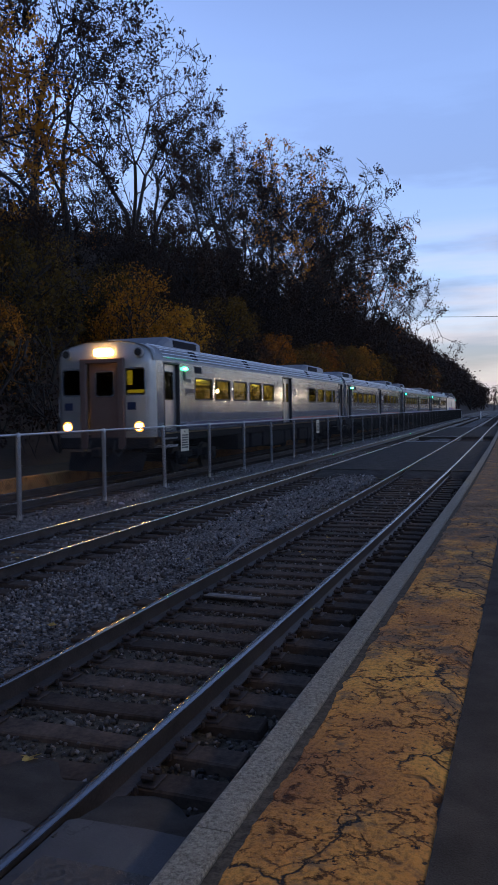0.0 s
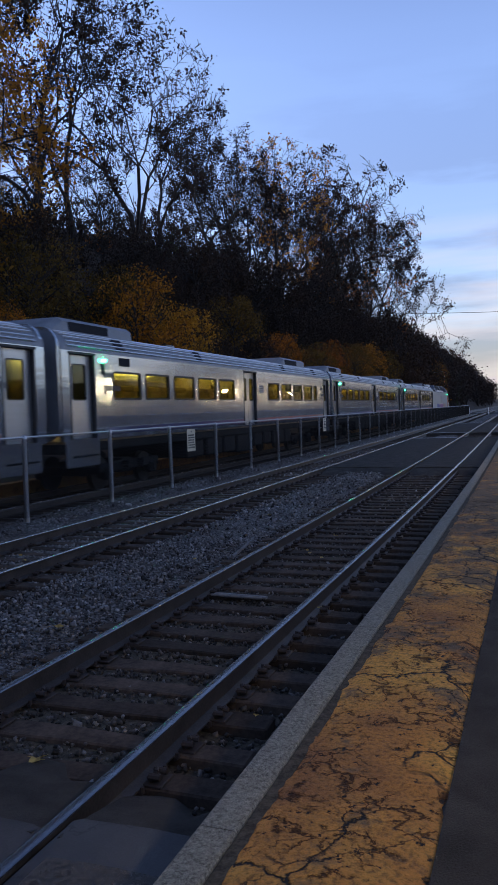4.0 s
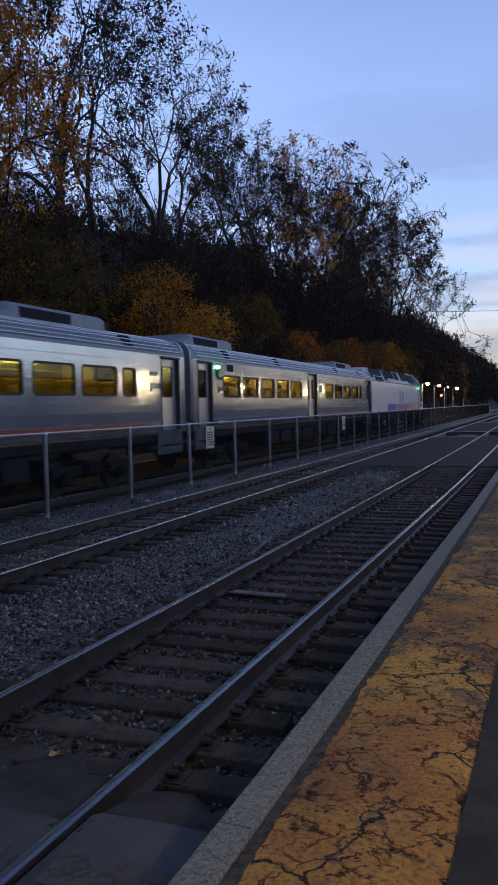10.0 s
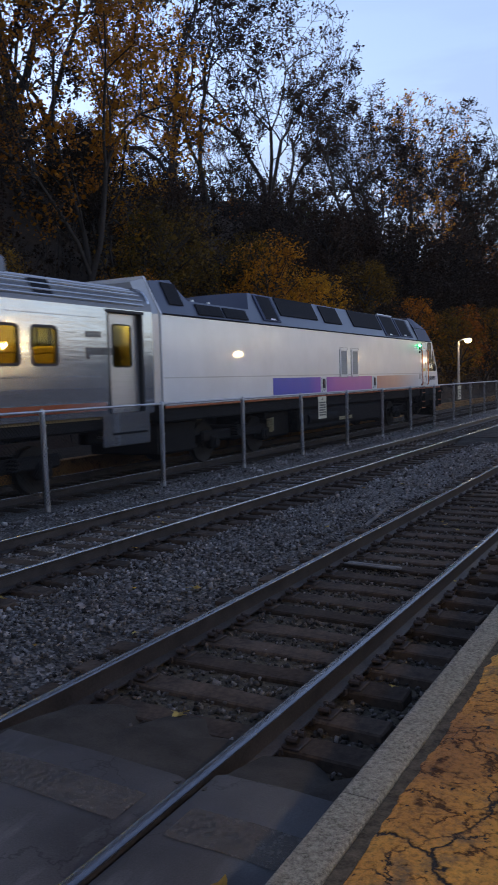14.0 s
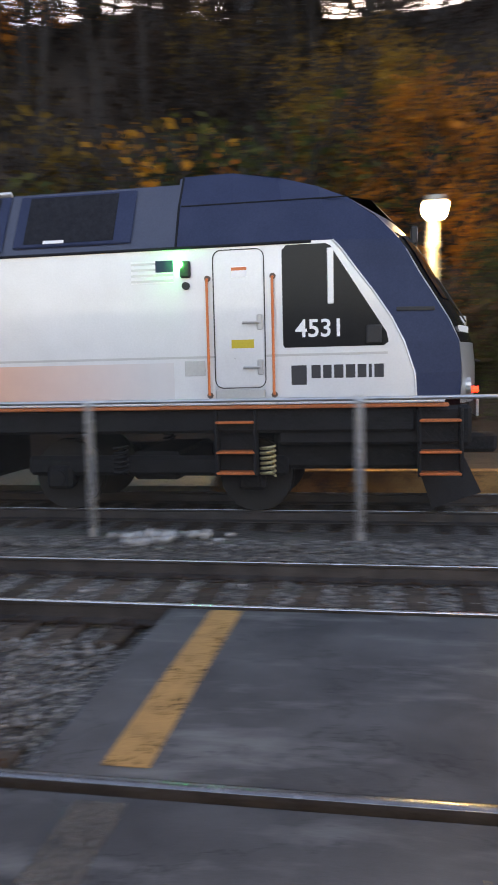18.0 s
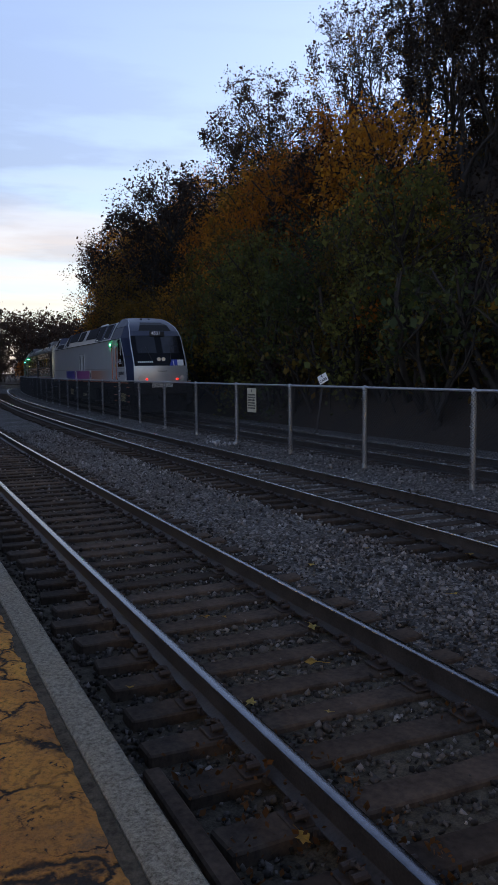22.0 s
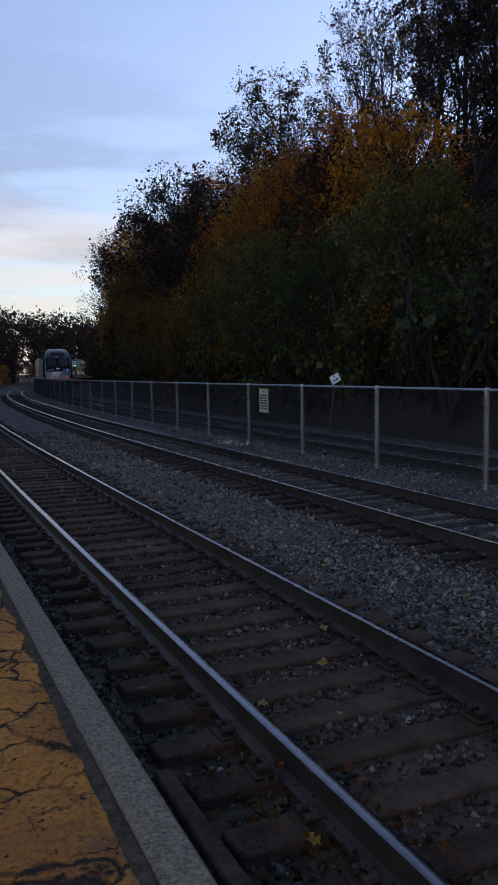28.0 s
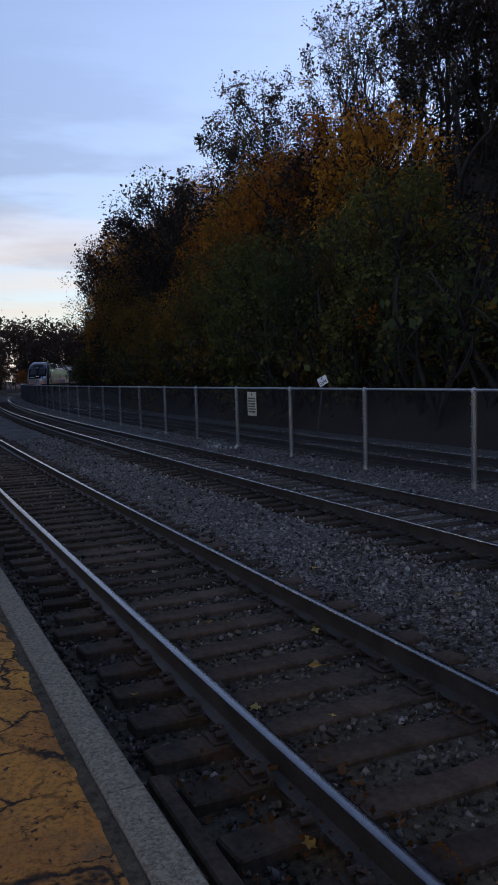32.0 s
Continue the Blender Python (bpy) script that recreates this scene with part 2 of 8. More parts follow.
def yellow_paint_mat():
    """Old yellow platform paint: flaking, brown-stained, with short cracks and pits whose shade is in the colour."""
    m, t, b = nodes_of("worn_yellow_paint")
    geo = t.nodes.new("ShaderNodeNewGeometry").outputs["Position"]

    def cracks(scale, width, where, lo, hi, bend):
        """Jagged dark lines between uneven plates of paint, kept only in places."""
        n, n2, w = noise_node(t, scale * 1.1, 5, geo, 0.6), noise_node(t, scale * 7, 4, geo, 0.65), noise_node(t, where, 4, geo)
        pos = geo
        for k, src in ((bend, n), (bend * 0.22, n2)):
            q = t.nodes.new("ShaderNodeVectorMath")
            q.operation = "MULTIPLY_ADD"
            q.inputs[1].default_value = (k, k, 0.0)
            t.links.new(src.outputs["Color"], q.inputs[0])
            t.links.new(pos, q.inputs[2])
            pos = q.outputs[0]
        v = t.nodes.new("ShaderNodeTexVoronoi")
        v.feature = "DISTANCE_TO_EDGE"
        v.inputs["Scale"].default_value = scale
        t.links.new(pos, v.inputs["Vector"])
        line = ramp(t, v.outputs["Distance"], [(width * 0.3, (0, 0, 0)), (width, (1, 1, 1))])
        return mixed(t, ramp(t, w.outputs["Fac"], [(lo, (0, 0, 0)), (hi, (1, 1, 1))]), (1.0, 1.0, 1.0), line)

    long_, short, hair = cracks(1.15, 0.014, 1.3, 0.42, 0.52, 0.55), cracks(3.4, 0.022, 2.2, 0.52, 0.60, 0.3), cracks(8.0, 0.085, 5.0, 0.51, 0.56, 0.22)
    # before the crossing the paint lies in broad plates
    sep, near = t.nodes.new("ShaderNodeSeparateXYZ"), t.nodes.new("ShaderNodeMapRange")
    t.links.new(geo, sep.inputs["Vector"])
    t.links.new(sep.outputs["Y"], near.inputs["Value"])
    near.inputs["From Min"].default_value, near.inputs["From Max"].default_value = -0.6, 0.6
    plates = cracks(2.0, 0.034, 1.1, 0.38, 0.46, 0.4)
    long_ = mixed(t, 1.0, long_, mixed(t, near.outputs["Result"], plates, (1.0, 1.0, 1.0)), "MULTIPLY")
    hair = mixed(t, near.outputs["Result"], (1.0, 1.0, 1.0), hair)
    # chipped pits, coloured dark to include the shade inside them
    chips = noise_node(t, 17, 6, geo, 0.7)
    chip = ramp(t, chips.outputs["Fac"], [(0.362, (0, 0, 0)), (0.385, (1, 1, 1))])
    keep = mixed(t, 1.0, mixed(t, 1.0, long_, short, "MULTIPLY"), chip, "MULTIPLY")
    stain, dirt = noise_node(t, 1.3, 6, geo), noise_node(t, 34, 5, geo, 0.7)
    paint = ramp(t, stain.outputs["Fac"], [(0.3, (0.42, 0.180, 0.062)), (0.48, (0.72, 0.325, 0.075)), (0.7, (0.94, 0.485, 0.10))])
    paint = mixed(t, ramp(t, dirt.outputs["Fac"], [(0.34, (0.62, 0.62, 0.62)), (0.54, (0, 0, 0))]), paint, (0.11, 0.06, 0.035))
    # crevices darkened in the colour, as relief alone shades too weakly
    paint = mixed(t, 1.0, paint, ramp(t, hair, [(0.0, (0.22, 0.19, 0.17)), (1.0, (1, 1, 1))]), "MULTIPLY")
    # further along, most of the paint is trodden away
    far, rub = t.nodes.new("ShaderNodeMapRange"), t.nodes.new("ShaderNodeMath")
    t.links.new(sep.outputs["Y"], far.inputs["Value"])
    far.inputs["From Min"].default_value, far.inputs["From Max"].default_value = 4.0, 13.0
    far.inputs["To Max"].default_value = 0.2
    rub.operation = "ADD"
    t.links.new(noise_node(t, 2.2, 8, geo, 0.72).outputs["Fac"], rub.inputs[0])
    t.links.new(far.outputs["Result"], rub.inputs[1])
    paint = mixed(t, ramp(t, rub.outputs[0], [(0.56, (0, 0, 0)), (0.66, (0.85, 0.85, 0.85))]), paint, (0.17, 0.125, 0.085))
    t.links.new(mixed(t, keep, (0.035, 0.03, 0.027), paint), b.inputs["Base Color"])
    b.inputs["Roughness"].default_value = 0.85
    b.inputs["Specular IOR Level"].default_value = 0.3
    lump = noise_node(t, 14, 8, geo, 0.72)
    h = mixed(t, 0.4, mixed(t, 0.5, keep, lump.outputs["Fac"]), mixed(t, 0.5, dirt.outputs["Fac"], hair))
    bumped(t, b, h, 1.0, 0.14)
    return m


def crossing_mat():
    """Patched asphalt, worn pale along the way people walk, with hair cracks and old scrapes."""
    m, t, b = nodes_of("crossing_asphalt")
    geo = t.nodes.new("ShaderNodeNewGeometry").outputs["Position"]
    mp = t.nodes.new("ShaderNodeMapping")
    mp.inputs["Scale"].default_value = (1.6, 0.45, 1.0)
    t.links.new(geo, mp.inputs["Vector"])
    patch, worn, grit = noise_node(t, 0.8, 4, geo), noise_node(t, 1.7, 5, mp.outputs["Vector"], 0.6), noise_node(t, 140, 2, geo)
    col = ramp(t, patch.outputs["Fac"], [(0.35, (0.045, 0.045, 0.048)), (0.5, (0.075, 0.074, 0.076)), (0.65, (0.10, 0.10, 0.102))])
    col = mixed(t, ramp(t, worn.outputs["Fac"], [(0.54, (0, 0, 0)), (0.72, (0.55, 0.55, 0.55))]), col, (0.21, 0.21, 0.205))
    v = t.nodes.new("ShaderNodeTexVoronoi")
    v.feature = "DISTANCE_TO_EDGE"
    v.inputs["Scale"].default_value = 0.9
    wv = t.nodes.new("ShaderNodeVectorMath")
    t.links.new(geo, wv.inputs[0])
    t.links.new(noise_node(t, 3.0, 5, geo).outputs["Color"], wv.inputs[1])
    t.links.new(wv.outputs[0], v.inputs["Vector"])
    col = mixed(t, 1.0, col, ramp(t, v.outputs["Distance"], [(0.0, (0.62, 0.62, 0.63)), (0.012, (1, 1, 1))]), "MULTIPLY")
    col = mixed(t, 0.35, col, grit.outputs["Fac"], "OVERLAY")
    t.links.new(col, b.inputs["Base Color"])
    b.inputs["Roughness"].default_value = 0.75
    b.inputs["Specular IOR Level"].default_value = 0.12
    bumped(t, b, grit.outputs["Fac"], 0.4, 0.005)
    return m


M_BALLAST, M_YELLOW = ballast_mat(), yellow_paint_mat()
M_STONE = stone_mat("loose_stone", [(0.0, (0.032, 0.029, 0.027)), (0.45, (0.175, 0.171, 0.167)), (0.88, (0.34, 0.335, 0.328)), (0.98, (0.47, 0.465, 0.455)), (1.0, (0.60, 0.59, 0.58))])
M_STONE_DIRTY = stone_mat("soiled_stone", [(0.0, (0.020, 0.018, 0.016)), (0.5, (0.076, 0.069, 0.063)), (0.88, (0.175, 0.16, 0.146)), (0.98, (0.26, 0.245, 0.23)), (1.0, (0.45, 0.43, 0.41))])
M_ASPHALT = surface("asphalt", (0.020, 0.018, 0.016), (0.075, 0.068, 0.060), 3.0, 0.92, bump=1.0, dist=0.02, fine=110, obj=False, spec=0.2)
M_CROSSING = crossing_mat()


def worn_paint(name, dark, light, lo, hi):
    """Road paint rubbed away in patches, so that the asphalt shows through."""
    m = surface(name, dark, light, 5, 0.72, bump=0.2, dist=0.004, obj=False)
    t = m.node_tree
    geo = t.nodes.new("ShaderNodeNewGeometry").outputs["Position"]
    fade = mixed(t, 0.45, noise_node(t, 3.5, 6, geo, 0.7).outputs["Fac"], noise_node(t, 30, 4, geo, 0.7).outputs["Fac"])
    clear, both = t.nodes.new("ShaderNodeBsdfTransparent"), t.nodes.new("ShaderNodeMixShader")
    t.links.new(ramp(t, fade, [(lo, (0, 0, 0)), (hi, (1, 1, 1))]), both.inputs["Fac"])
    t.links.new(clear.outputs["BSDF"], both.inputs[1])
    t.links.new(t.nodes["Principled BSDF"].outputs["BSDF"], both.inputs[2])
    t.links.new(both.outputs["Shader"], t.nodes["Material Output"].inputs["Surface"])
    return m


M_LINE = worn_paint("yellow_line_paint", (0.28, 0.14, 0.045), (0.48, 0.25, 0.08), 0.35, 0.5)
M_FADED = worn_paint("faded_line_paint", (0.075, 0.066, 0.060), (0.16, 0.135, 0.112), 0.38, 0.66)
M_WHITELINE = worn_paint("white_line_paint", (0.25, 0.25, 0.26), (0.55, 0.55, 0.56), 0.34, 0.5)
M_KERB = surface("kerb_concrete", (0.085, 0.080, 0.065), (0.46, 0.44, 0.36), 55.0, 0.92, bump=1.0, dist=0.03, fine=170, obj=False, spec=0.25)
M_RAILSIDE = surface("rusty_rail_steel", (0.030, 0.027, 0.026), (0.105, 0.092, 0.085), 4, 0.42, 0.5, 0.4, 0.004, obj=False)
M_RAILTOP = surface("polished_rail_head", (0.12, 0.123, 0.133), (0.22, 0.226, 0.238), 7, 0.15, 1.0, 0.05, 0.002, obj=False, rough_to=0.34)
M_RAILWORN = surface("dull_rail_head", (0.40, 0.39, 0.375), (0.58, 0.565, 0.54), 7, 0.17, 1.0, 0.05, 0.002, obj=False, rough_to=0.34)
M_GRIT = surface("dirty_joint_grit", (0.022, 0.019, 0.014), (0.13, 0.112, 0.085), 16, 0.95, bump=1.0, dist=0.02, fine=75, obj=False, spec=0.15)
M_TIE = surface("weathered_tie_timber", (0.020, 0.015, 0.012), (0.092, 0.067, 0.051), 5, 0.85, bump=0.8, dist=0.012, fine=28, vary=0.4, spec=0.2)
M_PLATE = surface("rusty_tie_plate", (0.022, 0.017, 0.015), (0.07, 0.050, 0.042), 12, 0.6, 0.3, 0.4, 0.004)
M_GALV = surface("galvanised_steel", (0.30, 0.31, 0.32), (0.50, 0.51, 0.53), 5, 0.42, 0.85, 0.15, 0.003)
M_WIRE = surface("fence_wire", (0.02, 0.02, 0.021), (0.045, 0.045, 0.047), 8, 0.6, 0.3, 0.0)
M_EARTH = surface("leaf_covered_earth", (0.013, 0.009, 0.007), (0.055, 0.033, 0.020), 0.5, 0.95, bump=0.9, dist=0.12, fine=7, obj=False)
M_BLACK = surface("black_underframe", (0.007, 0.007, 0.008), (0.022, 0.022, 0.023), 3, 0.7, 0.1, 0.2, 0.005, spec=0.25)

# ---- mesh building ----


class Shape:
    """Collects vertices and faces of one mesh."""

    def __init__(self):
        self.v, self.f, self.weld = [], [], False

    def add(self, verts, faces):
        n = len(self.v)
        self.v.extend([tuple(p) for p in verts])
        self.f.extend([tuple(i + n for i in f) for f in faces])
        return self

    def box(self, x0, x1, y0, y1, z0, z1, m=None):
        vs = [Vector((x, y, z)) for x in (x0, x1) for y in (y0, y1) for z in (z0, z1)]
        if m is not None:
            vs = [m @ p for p in vs]
        return self.add(vs, [(0, 1, 3, 2), (4, 6, 7, 5), (0, 4, 5, 1), (2, 3, 7, 6), (0, 2, 6, 4), (1, 5, 7, 3)])

    def slab(self, x0, x1, y0, y1, z0, z1, c=0.02, m=None):
        """A box with chamfered edges."""
        c = min(c, abs(x1 - x0) / 2.1, abs(y1 - y0) / 2.1, abs(z1 - z0) / 2.1)
        bm = bmesh.new()
        bmesh.ops.create_cube(bm, size=1)
        for p in bm.verts:
            p.co = Vector(((x0 + x1) / 2 + p.co.x * (x1 - x0), (y0 + y1) / 2 + p.co.y * (y1 - y0), (z0 + z1) / 2 + p.co.z * (z1 - z0)))
        bmesh.ops.bevel(bm, geom=bm.edges[:], offset=c, segments=1, affect="EDGES")
        bm.verts.index_update()
        vs = [m @ p.co if m is not None else p.co.copy() for p in bm.verts]
        self.add(vs, [[p.index for p in f.verts] for f in bm.faces])
        bm.free()
        return self

    def tube(self, a, b, r0, r1=None, n=8, caps=True):
        a, b = Vector(a), Vector(b)
        r1 = r0 if r1 is None else r1
        q = (b - a).to_track_quat("Z", "Y")
        vs = []
        for p, r in ((a, r0), (b, r1)):
            for i in range(n):
                w = 2 * math.pi * i / n
                vs.append(p + q @ Vector((r * math.cos(w), r * math.sin(w), 0)))
        fs = [(i, (i + 1) % n, n + (i + 1) % n, n + i) for i in range(n)]
        if caps:
            fs += [tuple(range(n - 1, -1, -1)), tuple(range(n, 2 * n))]
        return self.add(vs, fs)

    def pipe(self, pts, r, n=8):
        for a, b in zip(pts, pts[1:]):
            self.tube(a, b, r, r, n)
        return self

    def prism(self, outline, y0, y1, m=None):
        """An outline of (x, z) pushed along y."""
        n = len(outline)
        vs = [Vector((x, y, z)) for y in (y0, y1) for x, z in outline]
        if m is not None:
            vs = [m @ p for p in vs]
        return self.add(vs, [tuple(range(n)), tuple(range(2 * n - 1, n - 1, -1))] + [(i, n + i, n + (i + 1) % n, (i + 1) % n) for i in range(n)])

    def loft(self, rings, closed=True, caps=True):
        """Joins rings of equally many points."""
        n = len(rings[0])
        vs = [p for r in rings for p in r]
        fs = []
        for k in range(len(rings) - 1):
            for i in range(n if closed else n - 1):
                fs.append((k * n + i, k * n + (i + 1) % n, (k + 1) * n + (i + 1) % n, (k + 1) * n + i))
        if caps and closed:
            fs += [tuple(range(n - 1, -1, -1)), tuple(range((len(rings) - 1) * n, len(rings) * n))]
        return self.add(vs, fs)

    def sweep(self, profile, s0, s1, step=1.0, closed=True, caps=True):
        """A profile of (l, z) carried along the line."""
        k = max(1, int(round((s1 - s0) / step)))
        return self.loft([[at(s0 + (s1 - s0) * i / k, l, z) for l, z in profile] for i in range(k + 1)], closed, caps)

    def mesh(self, name, mat, smooth=False):
        me = bpy.data.meshes.new(name)
        me.from_pydata(self.v, [], self.f)
        me.validate()
        bm = bmesh.new()
        bm.from_mesh(me)
        if self.weld:
            bmesh.ops.remove_doubles(bm, verts=bm.verts[:], dist=0.0005)
        bmesh.ops.recalc_face_normals(bm, faces=bm.faces[:])
        bm.to_mesh(me)
        bm.free()
        if smooth:
            me.shade_smooth()
            me.set_sharp_from_angle(angle=radians(smooth if smooth > 1 else 40))
        if mat:
            me.materials.append(mat)
        return me


def part(name, shape, material, parent=None, label="", smooth=False, m=None):
    """One mesh object, under a thing or a part where parent is given."""
    me = shape if isinstance(shape, bpy.types.Mesh) else shape.mesh(name, material, smooth)
    ob = new(name, me)
    if parent is not None:
        ob.parent = parent
    if m is not None:
        ob.matrix_basis = m
    return tagged(ob, label)


def thing(name, label, category, group="", kind="", m=None):
    ob = new(name)
    ob.empty_display_size = 0.2
    if m is not None:
        ob.matrix_basis = m
    return tagged(ob, label, category, group, kind)


def quick_mesh(name, verts, faces, mat):
    """A large mesh from arrays of triangles or quads."""
    me = bpy.data.meshes.new(name)
    k = faces.shape[1]
    me.vertices.add(len(verts))
    me.vertices.foreach_set("co", np.asarray(verts, np.float32).ravel())
    me.loops.add(faces.size)
    me.loops.foreach_set("vertex_index", faces.astype(np.int32).ravel())
    me.polygons.add(len(faces))
    me.polygons.foreach_set("loop_start", np.arange(0, faces.size, k, dtype=np.int32))
    me.polygons.foreach_set("loop_total", np.full(len(faces), k, np.int32))
    me.update(calc_edges=True)
    me.materials.append(mat)
    return me


# ---- ground and hillside ----


def ridge(s):
    """Height of the wooded ridge along the line."""
    return float(np.interp(s, [-600, -260, -120, -60, -43, -27, -20, -13, -6, 3, 10, 16, 25, 42, 80, 110, 180, 300, 430, 560, 800], [8, 9, 13, 19, 20, 18.4, 20.2, 20.4, 18.8, 19.0, 21.0, 19.6, 17.2, 17.5, 21.5, 22.5, 22, 21, 20, 17, 8]))


def hill(s, l):
    d = -l - 16.2
    if d <= 0:
        return -0.42 if l < -1.2 else 0.1
    k = min(1.0, d / 25.0)
    k = k * k * (3 - 2 * k) * 0.55 + k * 0.45
    n = noise.noise(Vector((s * 0.07, l * 0.07, 3.0))) * 1.3 + noise.noise(Vector((s * 0.3, l * 0.3, 9.0))) * 0.35
    z = 0.1 + (ridge(s) - 0.1) * k + n * min(1, d / 6)
    if d > 25:
        z -= (d - 25) * 0.02
    return z


def make_ground():
    ss = [-3000, -2000, -1200, -800, -600, -500] + list(range(-420, -60, 12)) + list(np.arange(-60, 90, 2.5)) + list(range(90, 460, 12)) + [500, 600, 800, 1200, 2000, 3000]
    ls = [-430, -300, -200, -140, -100, -80, -65, -55, -50, -47] + list(np.arange(-45, -16, 1.2)) + [-16.0, -14.0, -1.25, -1.2, 10, 60, 200, 800, 2500]
    vs = [at(s, l, hill(s, l)) for s in ss for l in ls]
    n = len(ls)
    fs = [(i * n + j, i * n + j + 1, (i + 1) * n + j + 1, (i + 1) * n + j) for i in range(len(ss) - 1) for j in range(n - 1)]
    me = Shape().add(vs, fs).mesh("ground", M_EARTH, 60)
    return tagged(new("ground", me), "dark leaf-covered earth rising into a steep wooded hillside", "ground", kind="structure")


make_ground()


def make_ballast():
    prof = [(-16.3, -0.40), (-15.2, -0.30), (-13.6, -0.20), (-10.6, -0.21), (-9.65, -0.10), (-9.2, -0.13), (-8.75, -0.24), (-8.25, -0.24), (-8.0, -0.20), (-6.8, -0.20), (-6.5, -0.25), (-6.0, -0.25), (-5.6, -0.14), (-4.7, -0.14), (-4.4, -0.20), (-4.1, -0.235), (-2.4, -0.235), (-2.15, -0.272), (-1.65, -0.275), (-1.30, -0.27), (-1.28, -0.6), (-16.3, -0.6)]
    sh = Shape().sweep(prof, -420, 460, 4.0, caps=False)
    bed = Shape().sweep([(-4.42, -0.235), (-4.38, -0.216), (-4.1, -0.226), (-2.4, -0.226), (-2.15, -0.262), (-1.66, -0.264), (-1.325, -0.26), (-1.325, -0.34), (-4.42, -0.34)], -90, 160, 2.0, caps=False)
    tagged(part("soiled_track_bed", bed, M_GRIT), "dark dirt-filled stone bed of the near track", "ballast", kind="structure")
    tagged(part("ballast", sh, M_BALLAST), "grey crushed-stone ballast between the tracks", "ballast", kind="structure")


make_ballast()

CUBE = np.array([(-1, -1, -1), (1, -1, -1), (1, 1, -1), (-1, 1, -1), (-1, -1, 1), (1, -1, 1), (1, 1, 1), (-1, 1, 1)]) * 0.62
CUBEF = np.array([(0, 3, 2, 1), (4, 5, 6, 7), (0, 1, 5, 4), (1, 2, 6, 5), (2, 3, 7, 6), (3, 0, 4, 7)])


def random_turns(rng, n):
    q = rng.normal(size=(n, 4))
    q /= np.linalg.norm(q, axis=1)[:, None]
    w, x, y, z = q.T
    return np.stack([np.stack([1 - 2 * (y * y + z * z), 2 * (x * y - w * z), 2 * (x * z + w * y)], 1),
                     np.stack([2 * (x * y + w * z), 1 - 2 * (x * x + z * z), 2 * (y * z - w * x)], 1),
                     np.stack([2 * (x * z - w * y), 2 * (y * z + w * x), 1 - 2 * (x * x + y * y)], 1)], 1)


def scatter_stones(name, label, spots, size, seed, mat, squash=0.75):
    """Many small broken stones at the places given, as one mesh."""
    rng = np.random.default_rng(seed)
    n = len(spots)
    r = size * np.exp(rng.normal(0, 0.3, n))
    sc = r[:, None] * rng.uniform(0.6, 1.25, (n, 3)) * [1, 1, squash]
    jit = 1 + rng.normal(0, 0.22, (n, 8, 3))
    v = CUBE[None] * jit * sc[:, None, :]
    v = np.einsum("nij,nkj->nki", random_turns(rng, n), v) + spots[:, None, :]
    f = CUBEF[None] + (np.arange(n) * 8)[:, None, None]
    ob = new(name, quick_mesh(name, v.reshape(-1, 3), f.reshape(-1, 4), mat))
    return tagged(ob, label, "stones", kind="stuff")


def stone_spots(rng, n, s0, s1, l0, l1, z, dz):
    s, l = rng.uniform(s0, s1, n), rng.uniform(l0, l1, n)
    return s, l, z + rng.normal(0, dz, n)


def crossing_clear(s, l, w):
    """Keeps loose stones off the paved crossings and the rails."""
    ok = ~((s > w[0]) & (s < w[1]) & (l > -6.6))
    for c in (TRACK_A, TRACK_B, TRACK_C):
        for r in (-0.7525, 0.7525):
            ok &= abs(l - c - r) > 0.10
    return ok


def make_stones():
    rng = np.random.default_rng(5)
    for lab, n, s0, s1, l0, l1, size, mat in (("loose grey ballast stones beside the near tracks", 52000, -8.5, 12, -9.6, -4.45, 0.0178, M_STONE),
                                              ("dark soiled ballast stones round the near track", 34000, -9, 14, -4.45, -1.4, 0.0185, M_STONE_DIRTY),
                                              ("dark soiled ballast stones further along the near track", 10000, 14, 34, -4.45, -1.4, 0.026, M_STONE_DIRTY),
                                              ("dark soiled ballast stones along the curving near track", 11000, -30, -9, -4.45, -1.4, 0.026, M_STONE_DIRTY),
                                              ("loose grey ballast stones further along the tracks", 14000, 12, 40, -10.5, -4.45, 0.025, M_STONE),
                                              ("loose grey ballast stones along the curving tracks", 20000, -30, -8.5, -14, -4.45, 0.023, M_STONE)):
        s, l, z = stone_spots(rng, n, s0, s1, l0, l1, -0.2, 0.013)
        z -= np.where(l > -2.2, 0.055, np.where(l > -4.3, 0.018, 0)) + np.where((l > -6.62) & (l < -5.98), 0.05, 0) + np.where((l > -8.75) & (l < -8.2), 0.04, 0)
        z += np.where((l > -5.95) & (l < -4.5), 0.07, 0) + np.where((l > -10.1) & (l < -9.1), 0.085, 0)
        ok = crossing_clear(s, l, (-2.25, 3.45)) & ~((s > 26) & (l > -6.6))
        tie = ((s + 200) % 0.5 < 0.25) & ((abs(l - TRACK_A) < 1.3) | (abs(l - TRACK_B) < 1.3))
        ok &= ~(tie & (rng.random(n) < 0.94))
        s, l, z = s[ok], l[ok], z[ok]
        p = np.interp(s, LS, LPHI)
        spots = np.stack([np.interp(s, LS, LX) + l * np.cos(p), np.interp(s, LS, LY) - l * np.sin(p), z], 1)
        scatter_stones("ballast_stones", lab, spots, size, 7, mat)


make_stones()

